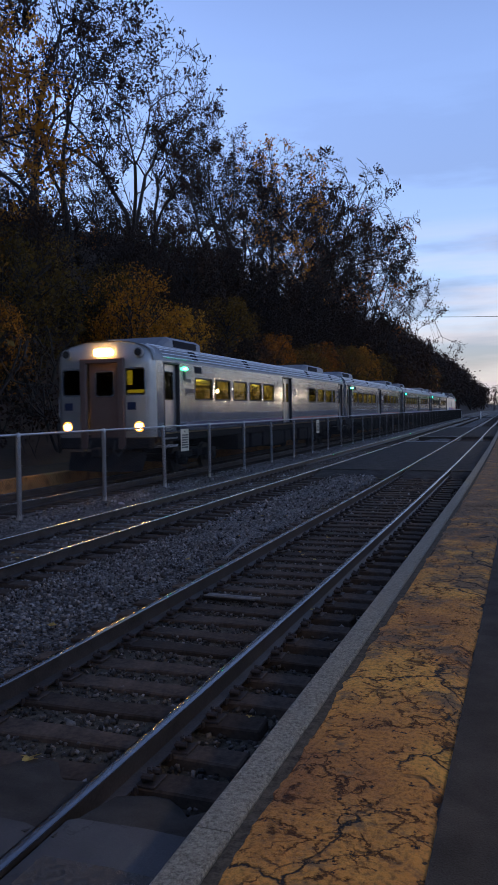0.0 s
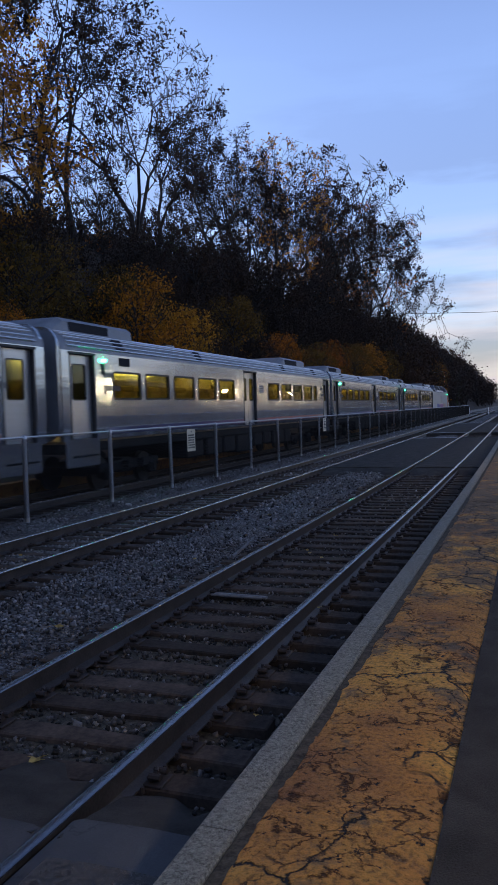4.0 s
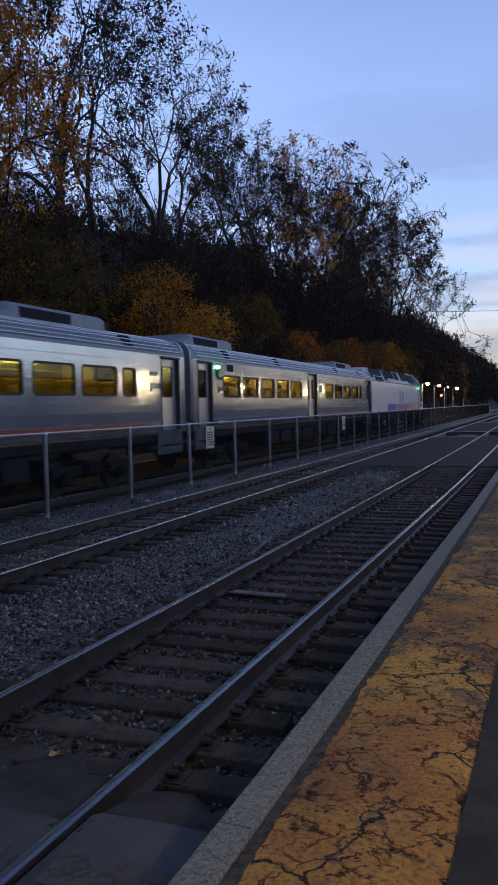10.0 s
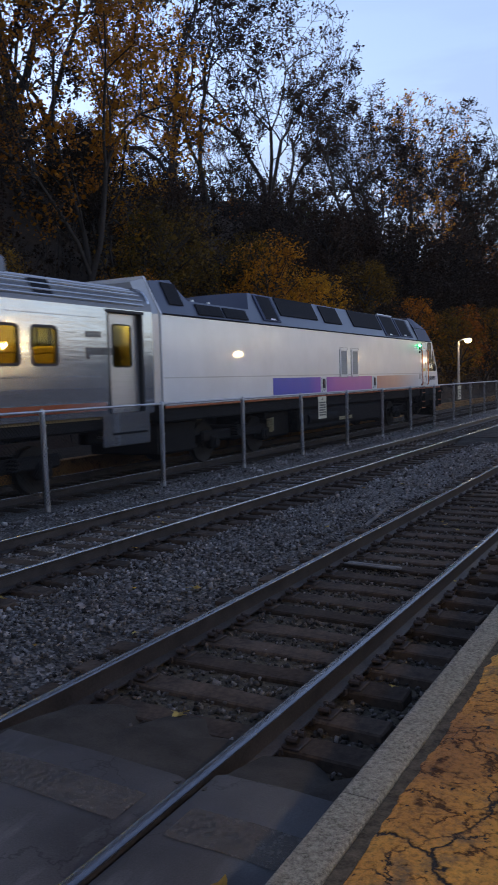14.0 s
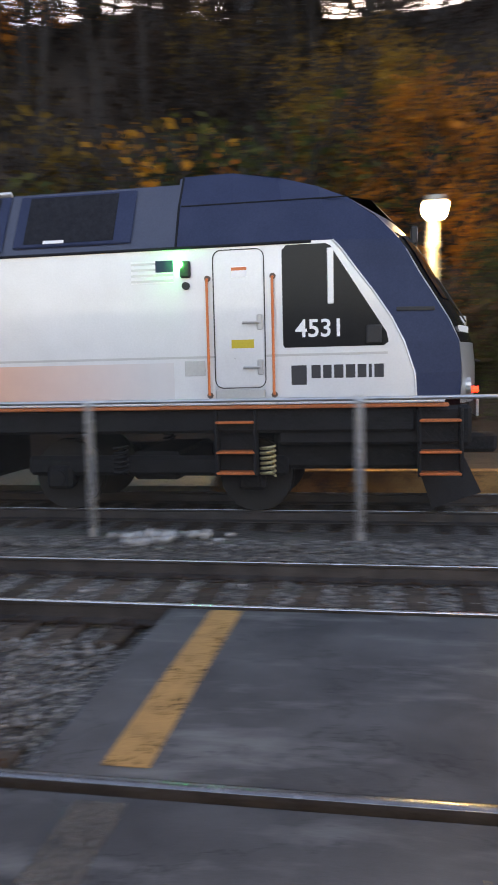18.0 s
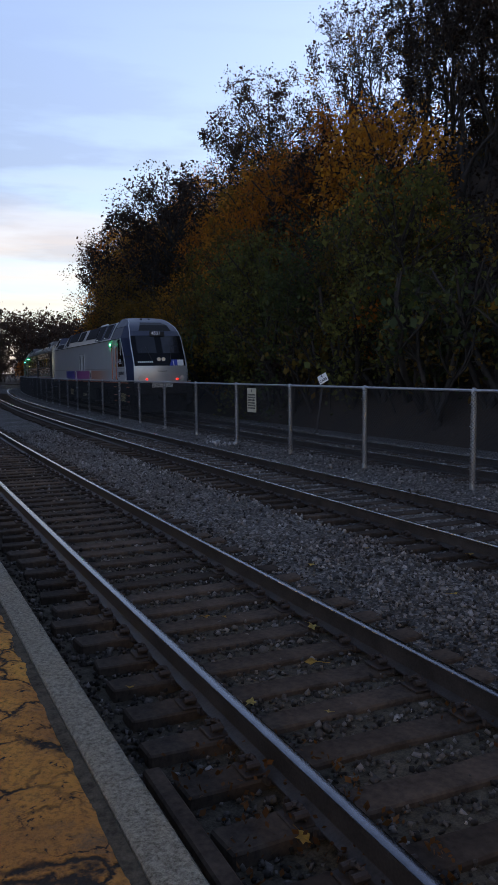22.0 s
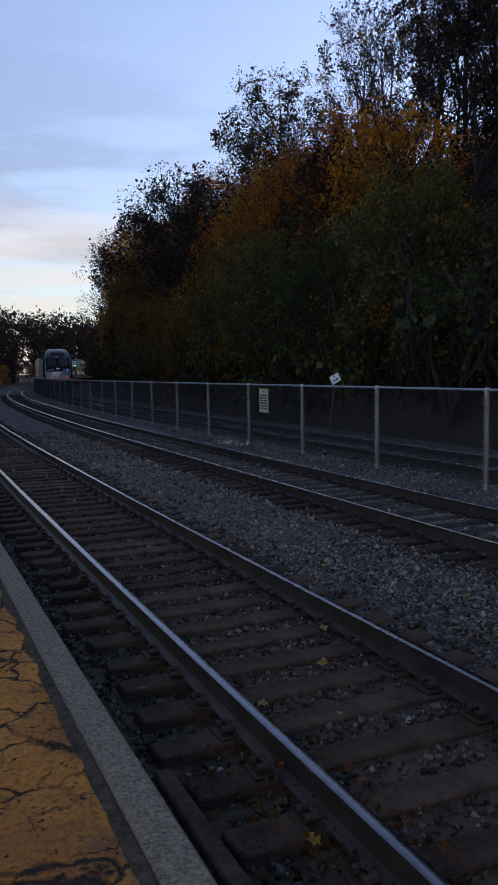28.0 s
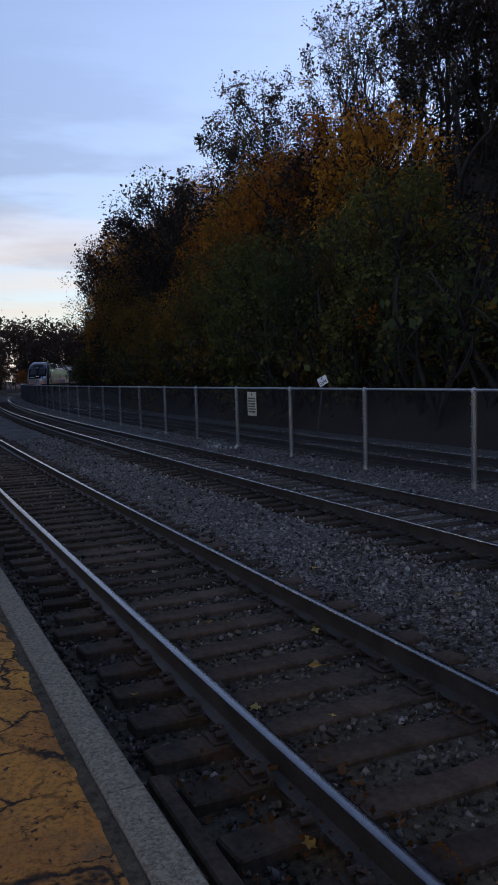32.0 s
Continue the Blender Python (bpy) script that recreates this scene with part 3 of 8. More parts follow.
# ---- tracks ----
RAIL_SIDE = [(-0.075, -0.185), (-0.075, -0.172), (-0.012, -0.150), (-0.009, -0.045), (-0.036, -0.034), (-0.037, -0.008), (0.037, -0.008), (0.036, -0.034), (0.009, -0.045), (0.012, -0.150), (0.075, -0.172), (0.075, -0.185)]
RAIL_TOP = [(-0.0368, -0.010), (-0.034, -0.004), (-0.022, 0.0), (0.022, 0.0), (0.034, -0.004), (0.0368, -0.010)]


def tie_meshes():
    out = []
    rng = random.Random(3)
    for k in range(4):
        bm = bmesh.new()
        bmesh.ops.create_cube(bm, size=1)
        for v in bm.verts:
            v.co = Vector((v.co.x * 0.23, v.co.y * 2.6, v.co.z * 0.18))
        bmesh.ops.subdivide_edges(bm, edges=[e for e in bm.edges if abs((e.verts[0].co - e.verts[1].co).y) > 1], cuts=5)
        for v in bm.verts:
            v.co += Vector((rng.uniform(-0.013, 0.013), rng.uniform(-0.02, 0.02), rng.uniform(-0.008, 0.006)))
        bmesh.ops.bevel(bm, geom=[e for e in bm.edges if e.is_boundary or e.calc_face_angle(0) > 0.8], offset=0.012, segments=1, affect="EDGES")
        me = bpy.data.meshes.new("tie")
        bm.to_mesh(me)
        bm.free()
        me.materials.append(M_TIE)
        out.append(me)
    return out


TIES = tie_meshes()


def plate_mesh():
    """A tie plate with its spikes and the anchors clipped to the rail foot."""
    sh = Shape().slab(-0.09, 0.09, -0.19, 0.19, 0.0, 0.018, 0.005)
    for x, y in ((-0.05, 0.10), (0.05, -0.10), (0.05, 0.10), (-0.05, -0.10)):
        sh.tube((x, y, 0.01), (x, y, 0.045), 0.010, 0.010, 6)
        sh.slab(x - 0.018, x + 0.018, y - 0.022, y + 0.018, 0.042, 0.060, 0.006)
    for y in (-0.115, 0.115):
        ring = [(0.036 * math.cos(w), y + 0.012 * math.sin(2 * w), 0.042 + 0.036 * math.sin(w)) for w in np.arange(-0.6, 4.0, 0.55)]
        sh.pipe(ring, 0.016, 6)
        sh.slab(-0.03, 0.03, y - 0.03, y + 0.03, 0.012, 0.05, 0.012)
        for x in (-0.045, 0.045):
            sh.tube((x, y * 0.8, 0.05), (x, y * 1.45, 0.05), 0.024, 0.021, 8)
    for x in (-0.15, 0.15):
        sh.slab(x - 0.014, x + 0.014, -0.10, 0.10, -0.02, 0.012, 0.006)
        sh.tube((x, -0.10, 0.0), (x, -0.10, 0.035), 0.018, 0.014, 7)
        sh.tube((x, 0.10, 0.0), (x, 0.10, 0.035), 0.018, 0.014, 7)
    return sh.mesh("tie_plate", M_PLATE)


PLATE = plate_mesh()


def make_track(label, l0, paved, near, head=M_RAILTOP):
    t = thing("railway_track", label, "railway track", "tracks of the line", "structure")
    for r in (-0.7525, 0.7525):
        rail = part("rail", Shape().sweep([(l0 + r + a, z) for a, z in RAIL_SIDE], -420, 460, 2.0, caps=False), M_RAILSIDE, t, "rust-brown steel rail", 35)
        part("rail_head", Shape().sweep([(l0 + r + a, z) for a, z in RAIL_TOP], -420, 460, 2.0, closed=False), head, rail, "polished running surface", 30)
    rng = random.Random(int(-l0 * 10))
    rest = Shape()
    for i in range(-180, 420):
        s = i * 0.5 + 0.125 + rng.uniform(-0.03, 0.03)
        m = on_line(s, l0 + rng.uniform(-0.07, 0.07), -0.276 + rng.uniform(-0.006, 0.008)) @ pose(0, 0, 0, 0, 0, rng.uniform(-1.8, 1.8))
        if paved[0] < s < paved[1]:
            continue
        if -60 < i < 100:
            part("tie", TIES[rng.randrange(4)], None, t, m=m)
            if near and -44 < i < 60:
                for r in (-0.7525, 0.7525):
                    part("tie_plate", PLATE, None, t, m=on_line(s, l0 + r, -0.187))
        else:
            rest.box(-0.115, 0.115, -1.3, 1.3, -0.09, 0.09, m)
    tagged(part("far_ties", rest, M_TIE, t), kind="stuff")
    return t


make_track("near railway track with polished rails on dark timber ties", TRACK_A, (-2.1, 3.3), True)
make_track("middle railway track with worn rails on timber ties in ballast", TRACK_B, (900, 901), True, M_RAILWORN)
make_track("outer railway track behind the chain-link fence", TRACK_C, (900, 901), False, M_RAILWORN)

# ---- crossings ----


def make_crossing(label, s0, s1, lines, wl, tar):
    t = thing("pedestrian_crossing", label, "crossing", kind="structure")
    a, b = TRACK_A - 0.7525, TRACK_A + 0.7525
    bR = TRACK_B + 0.7525
    rng = random.Random(int(s0))
    for nm, l0, l1 in (("asphalt_between_tracks", bR + 0.05, a - 0.05), ("asphalt_in_gauge", a + 0.10, b - 0.05), ("asphalt_at_platform", b + 0.05, KERB_OUT - 0.004)):
        sh = Shape()
        k = 10
        rings = []
        for i in range(k + 1):
            s = s0 + (s1 - s0) * i / k
            off = rng.uniform(-0.09, 0.09) if i in (0, k) else 0
            rings.append([at(s + off, l0, -0.30), at(s + off, l0, -0.03), at(s + off, l0 + 0.06, -0.012), at(s + off, (l0 + l1) / 2, 0.0), at(s + off, l1 - 0.06, -0.012), at(s + off, l1, -0.03), at(s + off, l1, -0.30)])
        sh.loft(rings)
        part(nm, sh, tar, t, "patched grey asphalt", 50)
        for sl, mat in lines:
            part("painted_line", Shape().sweep([(l0 + 0.09, -0.004), (l0 + 0.09, -0.0035), ((l0 + l1) / 2, 0.006), (l1 - 0.09, -0.0035), (l1 - 0.09, -0.006), ((l0 + l1) / 2, 0.003)], sl - wl / 2, sl + wl / 2, wl), mat if nm == "asphalt_between_tracks" else M_FADED, t)


def make_apron(s0, s1, l0, l1):
    """A ragged tongue of tar that slopes from the crossing down to the stones."""
    rng = random.Random(int(s0 * 10 + l0 * 7))
    k, rings = 8, []
    for i in range(k + 1):
        l = l0 + (l1 - l0) * i / k
        e = s1 + (s1 - s0) * rng.uniform(-0.25, 0.3)
        rings.append([at(s0, l, -0.014), at(s0 + (e - s0) * 0.35, l, -0.055 + rng.uniform(-0.01, 0.01)), at(s0 + (e - s0) * 0.75, l, -0.12), at(e, l, -0.215), at(e, l, -0.3), at(s0, l, -0.3)])
    tagged(part("tar_apron", Shape().loft(rings), M_ASPHALT, smooth=60), "dark ragged tar sloping off the crossing", "asphalt", kind="structure")


for _l0, _l1 in ((TRACK_A - 0.64, TRACK_A + 0.68), (TRACK_A + 0.83, KERB_OUT - 0.01)):
    make_apron(3.16, 4.05, _l0, _l1)
    make_apron(-1.94, -2.5, _l0, _l1)
    make_apron(26.2, 25.0, _l0, _l1)
make_apron(26.2, 25.0, -6.5, TRACK_A - 0.83)
make_crossing("asphalt foot crossing with yellow edge lines over the tracks", -2.05, 3.3, ((2.86, M_LINE), (-1.47, M_LINE)), 0.26, M_CROSSING)
make_crossing("asphalt crossing further along the platform", 26.0, 49.0, ((48.4, M_WHITELINE),), 0.5, M_ASPHALT)
make_crossing("asphalt crossing at the far end of the platform", 56.0, 84.0, ((82.6, M_WHITELINE), (57.0, M_WHITELINE)), 0.5, M_ASPHALT)

# ---- platform ----


def make_platform():
    p = thing("platform", "low station platform with worn yellow edge and concrete kerb", "platform", kind="structure")
    s0, s1 = -60.0, 150.0
    part("asphalt_surface", Shape().sweep([(-0.36, PLAT_Z - 0.010), (6.0, PLAT_Z - 0.02), (6.0, -0.6), (-0.36, -0.6)], s0, s1, 3.0), M_ASPHALT, p, "dark asphalt")
    part("edge_joint", Shape().sweep([(KERB_IN + 0.004, PLAT_Z - 0.02), (-1.08, PLAT_Z - 0.018), (-1.08, -0.6), (KERB_IN + 0.004, -0.6)], s0, s1, 3.0), M_GRIT, p)
    # ragged edges of the paint
    rng = np.random.default_rng(2)
    ss = np.concatenate([np.arange(s0, -9, 1.5), np.arange(-9, 14, 0.035), np.arange(14, s1, 0.5)])
    rag = lambda sc, k: np.array([noise.noise(Vector((s * sc, k, 0))) + 0.6 * noise.noise(Vector((s * sc * 3.3, k, 4))) for s in ss])
    inner, outer = -1.118 + 0.028 * rag(3.5, 1), -0.352 + 0.034 * rag(2.2, 7)
    vs, fs = [], []
    for i, s in enumerate(ss):
        for j in range(9):
            l = inner[i] + (outer[i] - inner[i]) * j / 8
            z = PLAT_Z + 0.012 * noise.noise(Vector((s * 3.1, l * 3.1, 2))) + 0.006 * noise.noise(Vector((s * 11, l * 11, 5))) if -9 < s < 14 else PLAT_Z
            vs.append(at(float(s), float(l), z - (0.03 if j in (0, 8) else 0)))
    for i in range(len(ss) - 1):
        fs += [(i * 9 + j, i * 9 + j + 1, i * 9 + j + 10, i * 9 + j + 9) for j in range(8)]
    part("yellow_edge_strip", Shape().add(vs, fs), M_YELLOW, p, "cracked faded yellow paint", 60)
    part("strip_bed", Shape().sweep([(-1.08, PLAT_Z - 0.03), (-0.36, PLAT_Z - 0.03), (-0.36, -0.6), (-1.08, -0.6)], s0, s1, 3.0), M_ASPHALT, p)
    # kerb stones
    cuts = [s0]
    while cuts[-1] < s1:
        cuts.append(cuts[-1] + 3.05)
    k = np.argmin([abs(c - 5.95) for c in cuts])
    cuts = [c + 5.95 - cuts[k] for c in cuts]
    for a, b in zip(cuts, cuts[1:]):
        r = 0.012
        prof = [(KERB_OUT, -0.6), (KERB_OUT, PLAT_Z - r), (KERB_OUT + r, PLAT_Z), (KERB_IN - r, PLAT_Z), (KERB_IN, PLAT_Z - r), (KERB_IN, -0.6)]
        part("kerb_stone", Shape().sweep(prof, a + 0.004, b - 0.004, 0.6), M_KERB, p, "" if abs(a) > 9 else "worn grey concrete kerb")
    return p


make_platform()

# ---- chain-link fence ----
POST0, BAY = -0.47, 3.435


def make_fence():
    f = thing("chain_link_fence", "galvanised chain-link fence with round posts between the tracks", "fence", kind="structure")
    h = 1.62
    post = Shape().tube((0, 0, -0.55), (0, 0, h - 0.02), 0.052, n=12).tube((0, 0, h - 0.03), (0, 0, h + 0.03), 0.058, 0.042, 12).tube((0, 0, h + 0.03), (0, 0, h + 0.05), 0.042, 0.016, 12)
    for z in (0.25, 0.62, 1.0, 1.38):
        post.tube((0, 0, z - 0.012), (0, 0, z + 0.012), 0.056, n=12).box(-0.01, 0.01, -0.085, -0.045, z - 0.01, z + 0.01)
    post = post.mesh("post", M_GALV, 40)
    rail = Shape().tube((0, 0, h), (BAY, 0, h), 0.025, n=8).mesh("top_rail", M_GALV, 40)
    net = Shape()
    gap = 0.075
    top, bot = h - 0.03, 0.0
    hh = top - bot
    r = 0.0029
    k = int((BAY + hh) / gap)
    for d in (1, -1):
        for i in range(k + 1):
            x0 = -hh + i * gap
            a, b = max(0.0, -x0), min(hh, BAY - x0)
            if b - a < 0.02:
                continue
            p, q = Vector((x0 + a, 0.003 * d, bot + a)), Vector((x0 + b, 0.003 * d, bot + b))
            if d < 0:
                p.x, q.x = BAY - p.x, BAY - q.x
            net.tube(p, q, r, r, 3, False)
    net = net.mesh("wire_mesh", M_WIRE)
    for i in range(-34, 46):
        s = POST0 + i * BAY
        a, b = at(s, FENCE, 0), at(s + BAY, FENCE, 0)
        rz = math.degrees(math.atan2(b.y - a.y, b.x - a.x))
        lean = random.Random(i + 900).uniform(-0.7, 0.7)
        m = pose(a.x, a.y, 0, 0, 0, rz)
        part("post", post, None, f, m=m @ pose(0, 0, 0, lean, lean * 0.6, 0))
        part("top_rail", rail, None, f, m=m)
        part("wire_mesh", net, None, f, m=m @ pose(0, -0.06, 0))
    return f


make_fence()


# ---- train: materials ----


def brushed_steel(name, dark, light, rough):
    """Brushed stainless sheet with lengthwise streaks and grime low down."""
    m, t, b = nodes_of(name)
    co = t.nodes.new("ShaderNodeTexCoord").outputs["Object"]
    mp = t.nodes.new("ShaderNodeMapping")
    mp.inputs["Scale"].default_value = (0.35, 6, 14)
    t.links.new(co, mp.inputs["Vector"])
    streak, grime = noise_node(t, 2.0, 5, mp.outputs["Vector"]), noise_node(t, 0.9, 5, co)
    col = mixed(t, 0.75, ramp(t, streak.outputs["Fac"], [(0.3, dark), (0.7, light)]), ramp(t, grime.outputs["Fac"], [(0.3, dark), (0.7, light)]))
    t.links.new(col, b.inputs["Base Color"])
    b.inputs["Metallic"].default_value = 0.78
    rr = t.nodes.new("ShaderNodeMapRange")
    rr.inputs["To Min"].default_value, rr.inputs["To Max"].default_value = rough, rough + 0.09
    t.links.new(grime.outputs["Fac"], rr.inputs["Value"])
    t.links.new(rr.outputs["Result"], b.inputs["Roughness"])
    mw = t.nodes.new("ShaderNodeMapping")
    mw.inputs["Scale"].default_value = (0.9, 1.0, 5.0)
    t.links.new(co, mw.inputs["Vector"])
    wav = noise_node(t, 1.6, 2, mw.outputs["Vector"])
    bumped(t, b, wav.outputs["Fac"], 0.12, 0.02)
    return m


def window_glass(name, tint, rough=0.02):
    m, t, b = nodes_of(name)
    t.nodes.remove(b)
    tr, gl, mx, fr = t.nodes.new("ShaderNodeBsdfTransparent"), t.nodes.new("ShaderNodeBsdfGlossy"), t.nodes.new("ShaderNodeMixShader"), t.nodes.new("ShaderNodeLayerWeight")
    tr.inputs["Color"].default_value = (*tint, 1)
    gl.inputs["Roughness"].default_value = rough
    fr.inputs["Blend"].default_value = 0.35
    pw = t.nodes.new("ShaderNodeMath")
    pw.operation = "MULTIPLY_ADD"
    pw.inputs[1].default_value, pw.inputs[2].default_value = 0.55, 0.03
    sq = t.nodes.new("ShaderNodeMath")
    sq.operation = "POWER"
    sq.inputs[1].default_value = 3.0
    t.links.new(fr.outputs["Facing"], sq.inputs[0])
    t.links.new(sq.outputs[0], pw.inputs[0])
    t.links.new(pw.outputs[0], mx.inputs["Fac"])
    t.links.new(tr.outputs["BSDF"], mx.inputs[1])
    t.links.new(gl.outputs["BSDF"], mx.inputs[2])
    t.links.new(mx.outputs["Shader"], t.nodes["Material Output"].inputs["Surface"])
    return m


def band_paint(name, stops, x0, x1, base):
    """A painted band whose colour runs along the vehicle."""
    m, t, b = nodes_of(name)
    co = t.nodes.new("ShaderNodeTexCoord").outputs["Object"]
    sep, mr = t.nodes.new("ShaderNodeSeparateXYZ"), t.nodes.new("ShaderNodeMapRange")
    t.links.new(co, sep.inputs["Vector"])
    t.links.new(sep.outputs["X"], mr.inputs["Value"])
    mr.inputs["From Min"].default_value, mr.inputs["From Max"].default_value = x0, x1
    col = ramp(t, mr.outputs["Result"], stops)
    n = noise_node(t, 3, 5, co)
    col = mixed(t, 0.25, col, ramp(t, n.outputs["Fac"], [(0.3, base), (0.7, (0.6, 0.6, 0.62))]), "MULTIPLY")
    t.links.new(col, b.inputs["Base Color"])
    b.inputs["Roughness"].default_value = 0.32
    return m


def painted(name, a, b_, rough=0.3, metal=0.0, spec=0.5):
    return surface(name, a, b_, 1.6, rough, metal, 0.06, 0.004, 40, spec=spec)


M_STEEL = brushed_steel("brushed_stainless_steel", (0.37, 0.40, 0.445), (0.49, 0.525, 0.575), 0.10)
# one roof steel in two tones: lit ribs, and the shade between them
M_ROOF = brushed_steel("fluted_roof_steel", (0.46, 0.47, 0.49), (0.62, 0.63, 0.65), 0.34)
M_ROOFSHADE = brushed_steel("shaded_flute_steel", (0.13, 0.135, 0.145), (0.22, 0.225, 0.235), 0.45)
M_GASKET = surface("black_rubber", (0.012, 0.012, 0.013), (0.025, 0.025, 0.026), 9, 0.6, bump=0.1)
M_PANE = window_glass("tinted_window_glass", (0.66, 0.66, 0.36))
M_CABPANE = window_glass("dark_cab_glass", (0.10, 0.11, 0.12))
M_ROOFUNIT = surface("weathered_grey_paint", (0.13, 0.145, 0.17), (0.22, 0.24, 0.27), 3, 0.5, 0.1, 0.1, 0.004)
M_DOOR = brushed_steel("door_steel", (0.36, 0.365, 0.375), (0.50, 0.505, 0.515), 0.26)
M_INWALL = surface("beige_wall_panel", (0.40, 0.34, 0.22), (0.50, 0.43, 0.28), 2, 0.6, bump=0.0)
M_SEAT = surface("tan_seat_vinyl", (0.24, 0.17, 0.08), (0.36, 0.27, 0.13), 6, 0.5, bump=0.1)
M_INLIGHT = glow("warm_ceiling_light", (1.0, 0.72, 0.26), 12.0)
M_DIMLIGHT = glow("dim_ceiling_light", (1.0, 0.80, 0.30), 8.0)
M_STRIPE = band_paint("coach_stripe_paint", [(0.0, (0.30, 0.30, 0.32)), (0.12, (0.02, 0.025, 0.10)), (0.28, (0.025, 0.025, 0.11)), (0.45, (0.12, 0.03, 0.10)), (0.62, (0.32, 0.05, 0.03)), (0.9, (0.36, 0.08, 0.03)), (1.0, (0.35, 0.3, 0.3))], -13, 13, (0.8, 0.8, 0.8))
M_GREEN = glow("green_signal_lamp", (0.0, 1.0, 0.24), 65.0)
M_HEAD = glow("headlamp", (1.0, 0.50, 0.11), 85.0)
# weak orange glow that imitates the halo round the headlamps
M_HALO = glow("headlamp_halo", (1.0, 0.40, 0.07), 2.6)
M_RED = glow("red_tail_lamp", (1.0, 0.03, 0.02), 1.8)
M_DIM = glow("dim_lamp", (0.40, 0.37, 0.32), 0.2)
M_YSIGN = glow("lit_yellow_sign", (1.0, 0.62, 0.02), 14.0)
M_BROWN = painted("brown_door_paint", (0.09, 0.055, 0.045), (0.14, 0.09, 0.07), 0.45)
M_WHITE = painted("silver_white_paint", (0.57, 0.58, 0.59), (0.67, 0.68, 0.69), 0.24, 0.15)
M_NAVY = painted("navy_paint", (0.018, 0.027, 0.060), (0.029, 0.041, 0.083), 0.42, spec=0.15)
M_GREYROOF = painted("blue_grey_roof_paint", (0.042, 0.052, 0.082), (0.062, 0.075, 0.112), 0.24)
M_GRILLE = surface("dark_grille", (0.010, 0.011, 0.015), (0.022, 0.024, 0.03), 14, 0.75, 0.0, 0.3, 0.01, spec=0.12)
M_ORANGE = painted("orange_paint", (0.62, 0.13, 0.03), (0.72, 0.19, 0.06), 0.4)
M_SILVER = painted("silver_paint", (0.40, 0.405, 0.40), (0.50, 0.505, 0.50), 0.28, 0.4)
M_LOCOBAND = band_paint("locomotive_band_paint", [(0.0, (0.03, 0.06, 0.45)), (0.17, (0.04, 0.06, 0.45)), (0.27, (0.34, 0.07, 0.42)), (0.34, (0.50, 0.10, 0.38)), (0.575, (0.56, 0.13, 0.38)), (0.60, (0.68, 0.26, 0.17)), (0.80, (0.74, 0.38, 0.26)), (1.0, (0.62, 0.60, 0.60))], -5.9, 7.8, (0.85, 0.85, 0.85))
M_LOUVRE = painted("grey_louvre_paint", (0.20, 0.21, 0.205), (0.27, 0.28, 0.275), 0.5)
M_CABFACE = painted("silver_cab_paint", (0.30, 0.305, 0.29), (0.42, 0.425, 0.40), 0.3, 0.6)
M_BLUEPAINT = painted("blue_paint", (0.03, 0.06, 0.36), (0.05, 0.09, 0.45), 0.35)
M_LETTER = painted("white_lettering", (0.75, 0.75, 0.75), (0.85, 0.85, 0.85), 0.5)
M_DARKLETTER = painted("dark_lettering", (0.015, 0.015, 0.02), (0.03, 0.03, 0.035), 0.5)
M_YELLOWPLATE = painted("yellow_label", (0.5, 0.36, 0.02), (0.6, 0.45, 0.04), 0.5)
M_SPRING = painted("cream_spring_paint", (0.45, 0.38, 0.2), (0.6, 0.5, 0.28), 0.5)
M_WHEEL = surface("wheel_steel", (0.014, 0.013, 0.012), (0.035, 0.033, 0.03), 5, 0.6, 0.3, 0.2, 0.004)


def holed_wall(sh, x0, x1, z0, z1, holes, ya, yb, bend=0.0):
    """A wall between ya (outside) and yb with rectangular openings and their reveals."""
    sh.weld = True
    xs = sorted({x0, x1, *[h[0] for h in holes], *[h[1] for h in holes]})
    zs = sorted({z0, z1, *([bend] if bend else []), *[h[2] for h in holes], *[h[3] for h in holes]})
    solid = {}
    for i in range(len(xs) - 1):
        for j in range(len(zs) - 1):
            cx, cz = (xs[i] + xs[i + 1]) / 2, (zs[j] + zs[j + 1]) / 2
            solid[i, j] = not any(h[0] < cx < h[1] and h[2] < cz < h[3] for h in holes)
    for (i, j), ok in solid.items():
        if not ok:
            continue
        a, b, c, d = xs[i], xs[i + 1], zs[j], zs[j + 1]
        sh.add([(a, ya, c), (b, ya, c), (b, ya, d), (a, ya, d), (a, yb, c), (b, yb, c), (b, yb, d), (a, yb, d)], [(0, 1, 2, 3), (7, 6, 5, 4)])
        for di, dj, e in ((-1, 0, (0, 3, 7, 4)), (1, 0, (1, 5, 6, 2)), (0, -1, (0, 4, 5, 1)), (0, 1, (3, 2, 6, 7))):
            if not solid.get((i + di, j + dj), False):
                sh.f.append(tuple(len(sh.v) - 8 + k for k in e))
    if bend:
        # the lower side leans in towards the sill
        sh.v = [(x, y * (1 - 0.02 * max(0.0, bend - z)), z) for x, y, z in sh.v]
    return sh


def rounded(x0, x1, z0, z1, r, n=4):
    pts = []
    for cx, cz, w in ((x1 - r, z1 - r, 0), (x0 + r, z1 - r, 90), (x0 + r, z0 + r, 180), (x1 - r, z0 + r, 270)):
        pts += [(cx + r * math.cos(radians(w + 90 * k / n)), cz + r * math.sin(radians(w + 90 * k / n))) for k in range(n + 1)]
    return pts


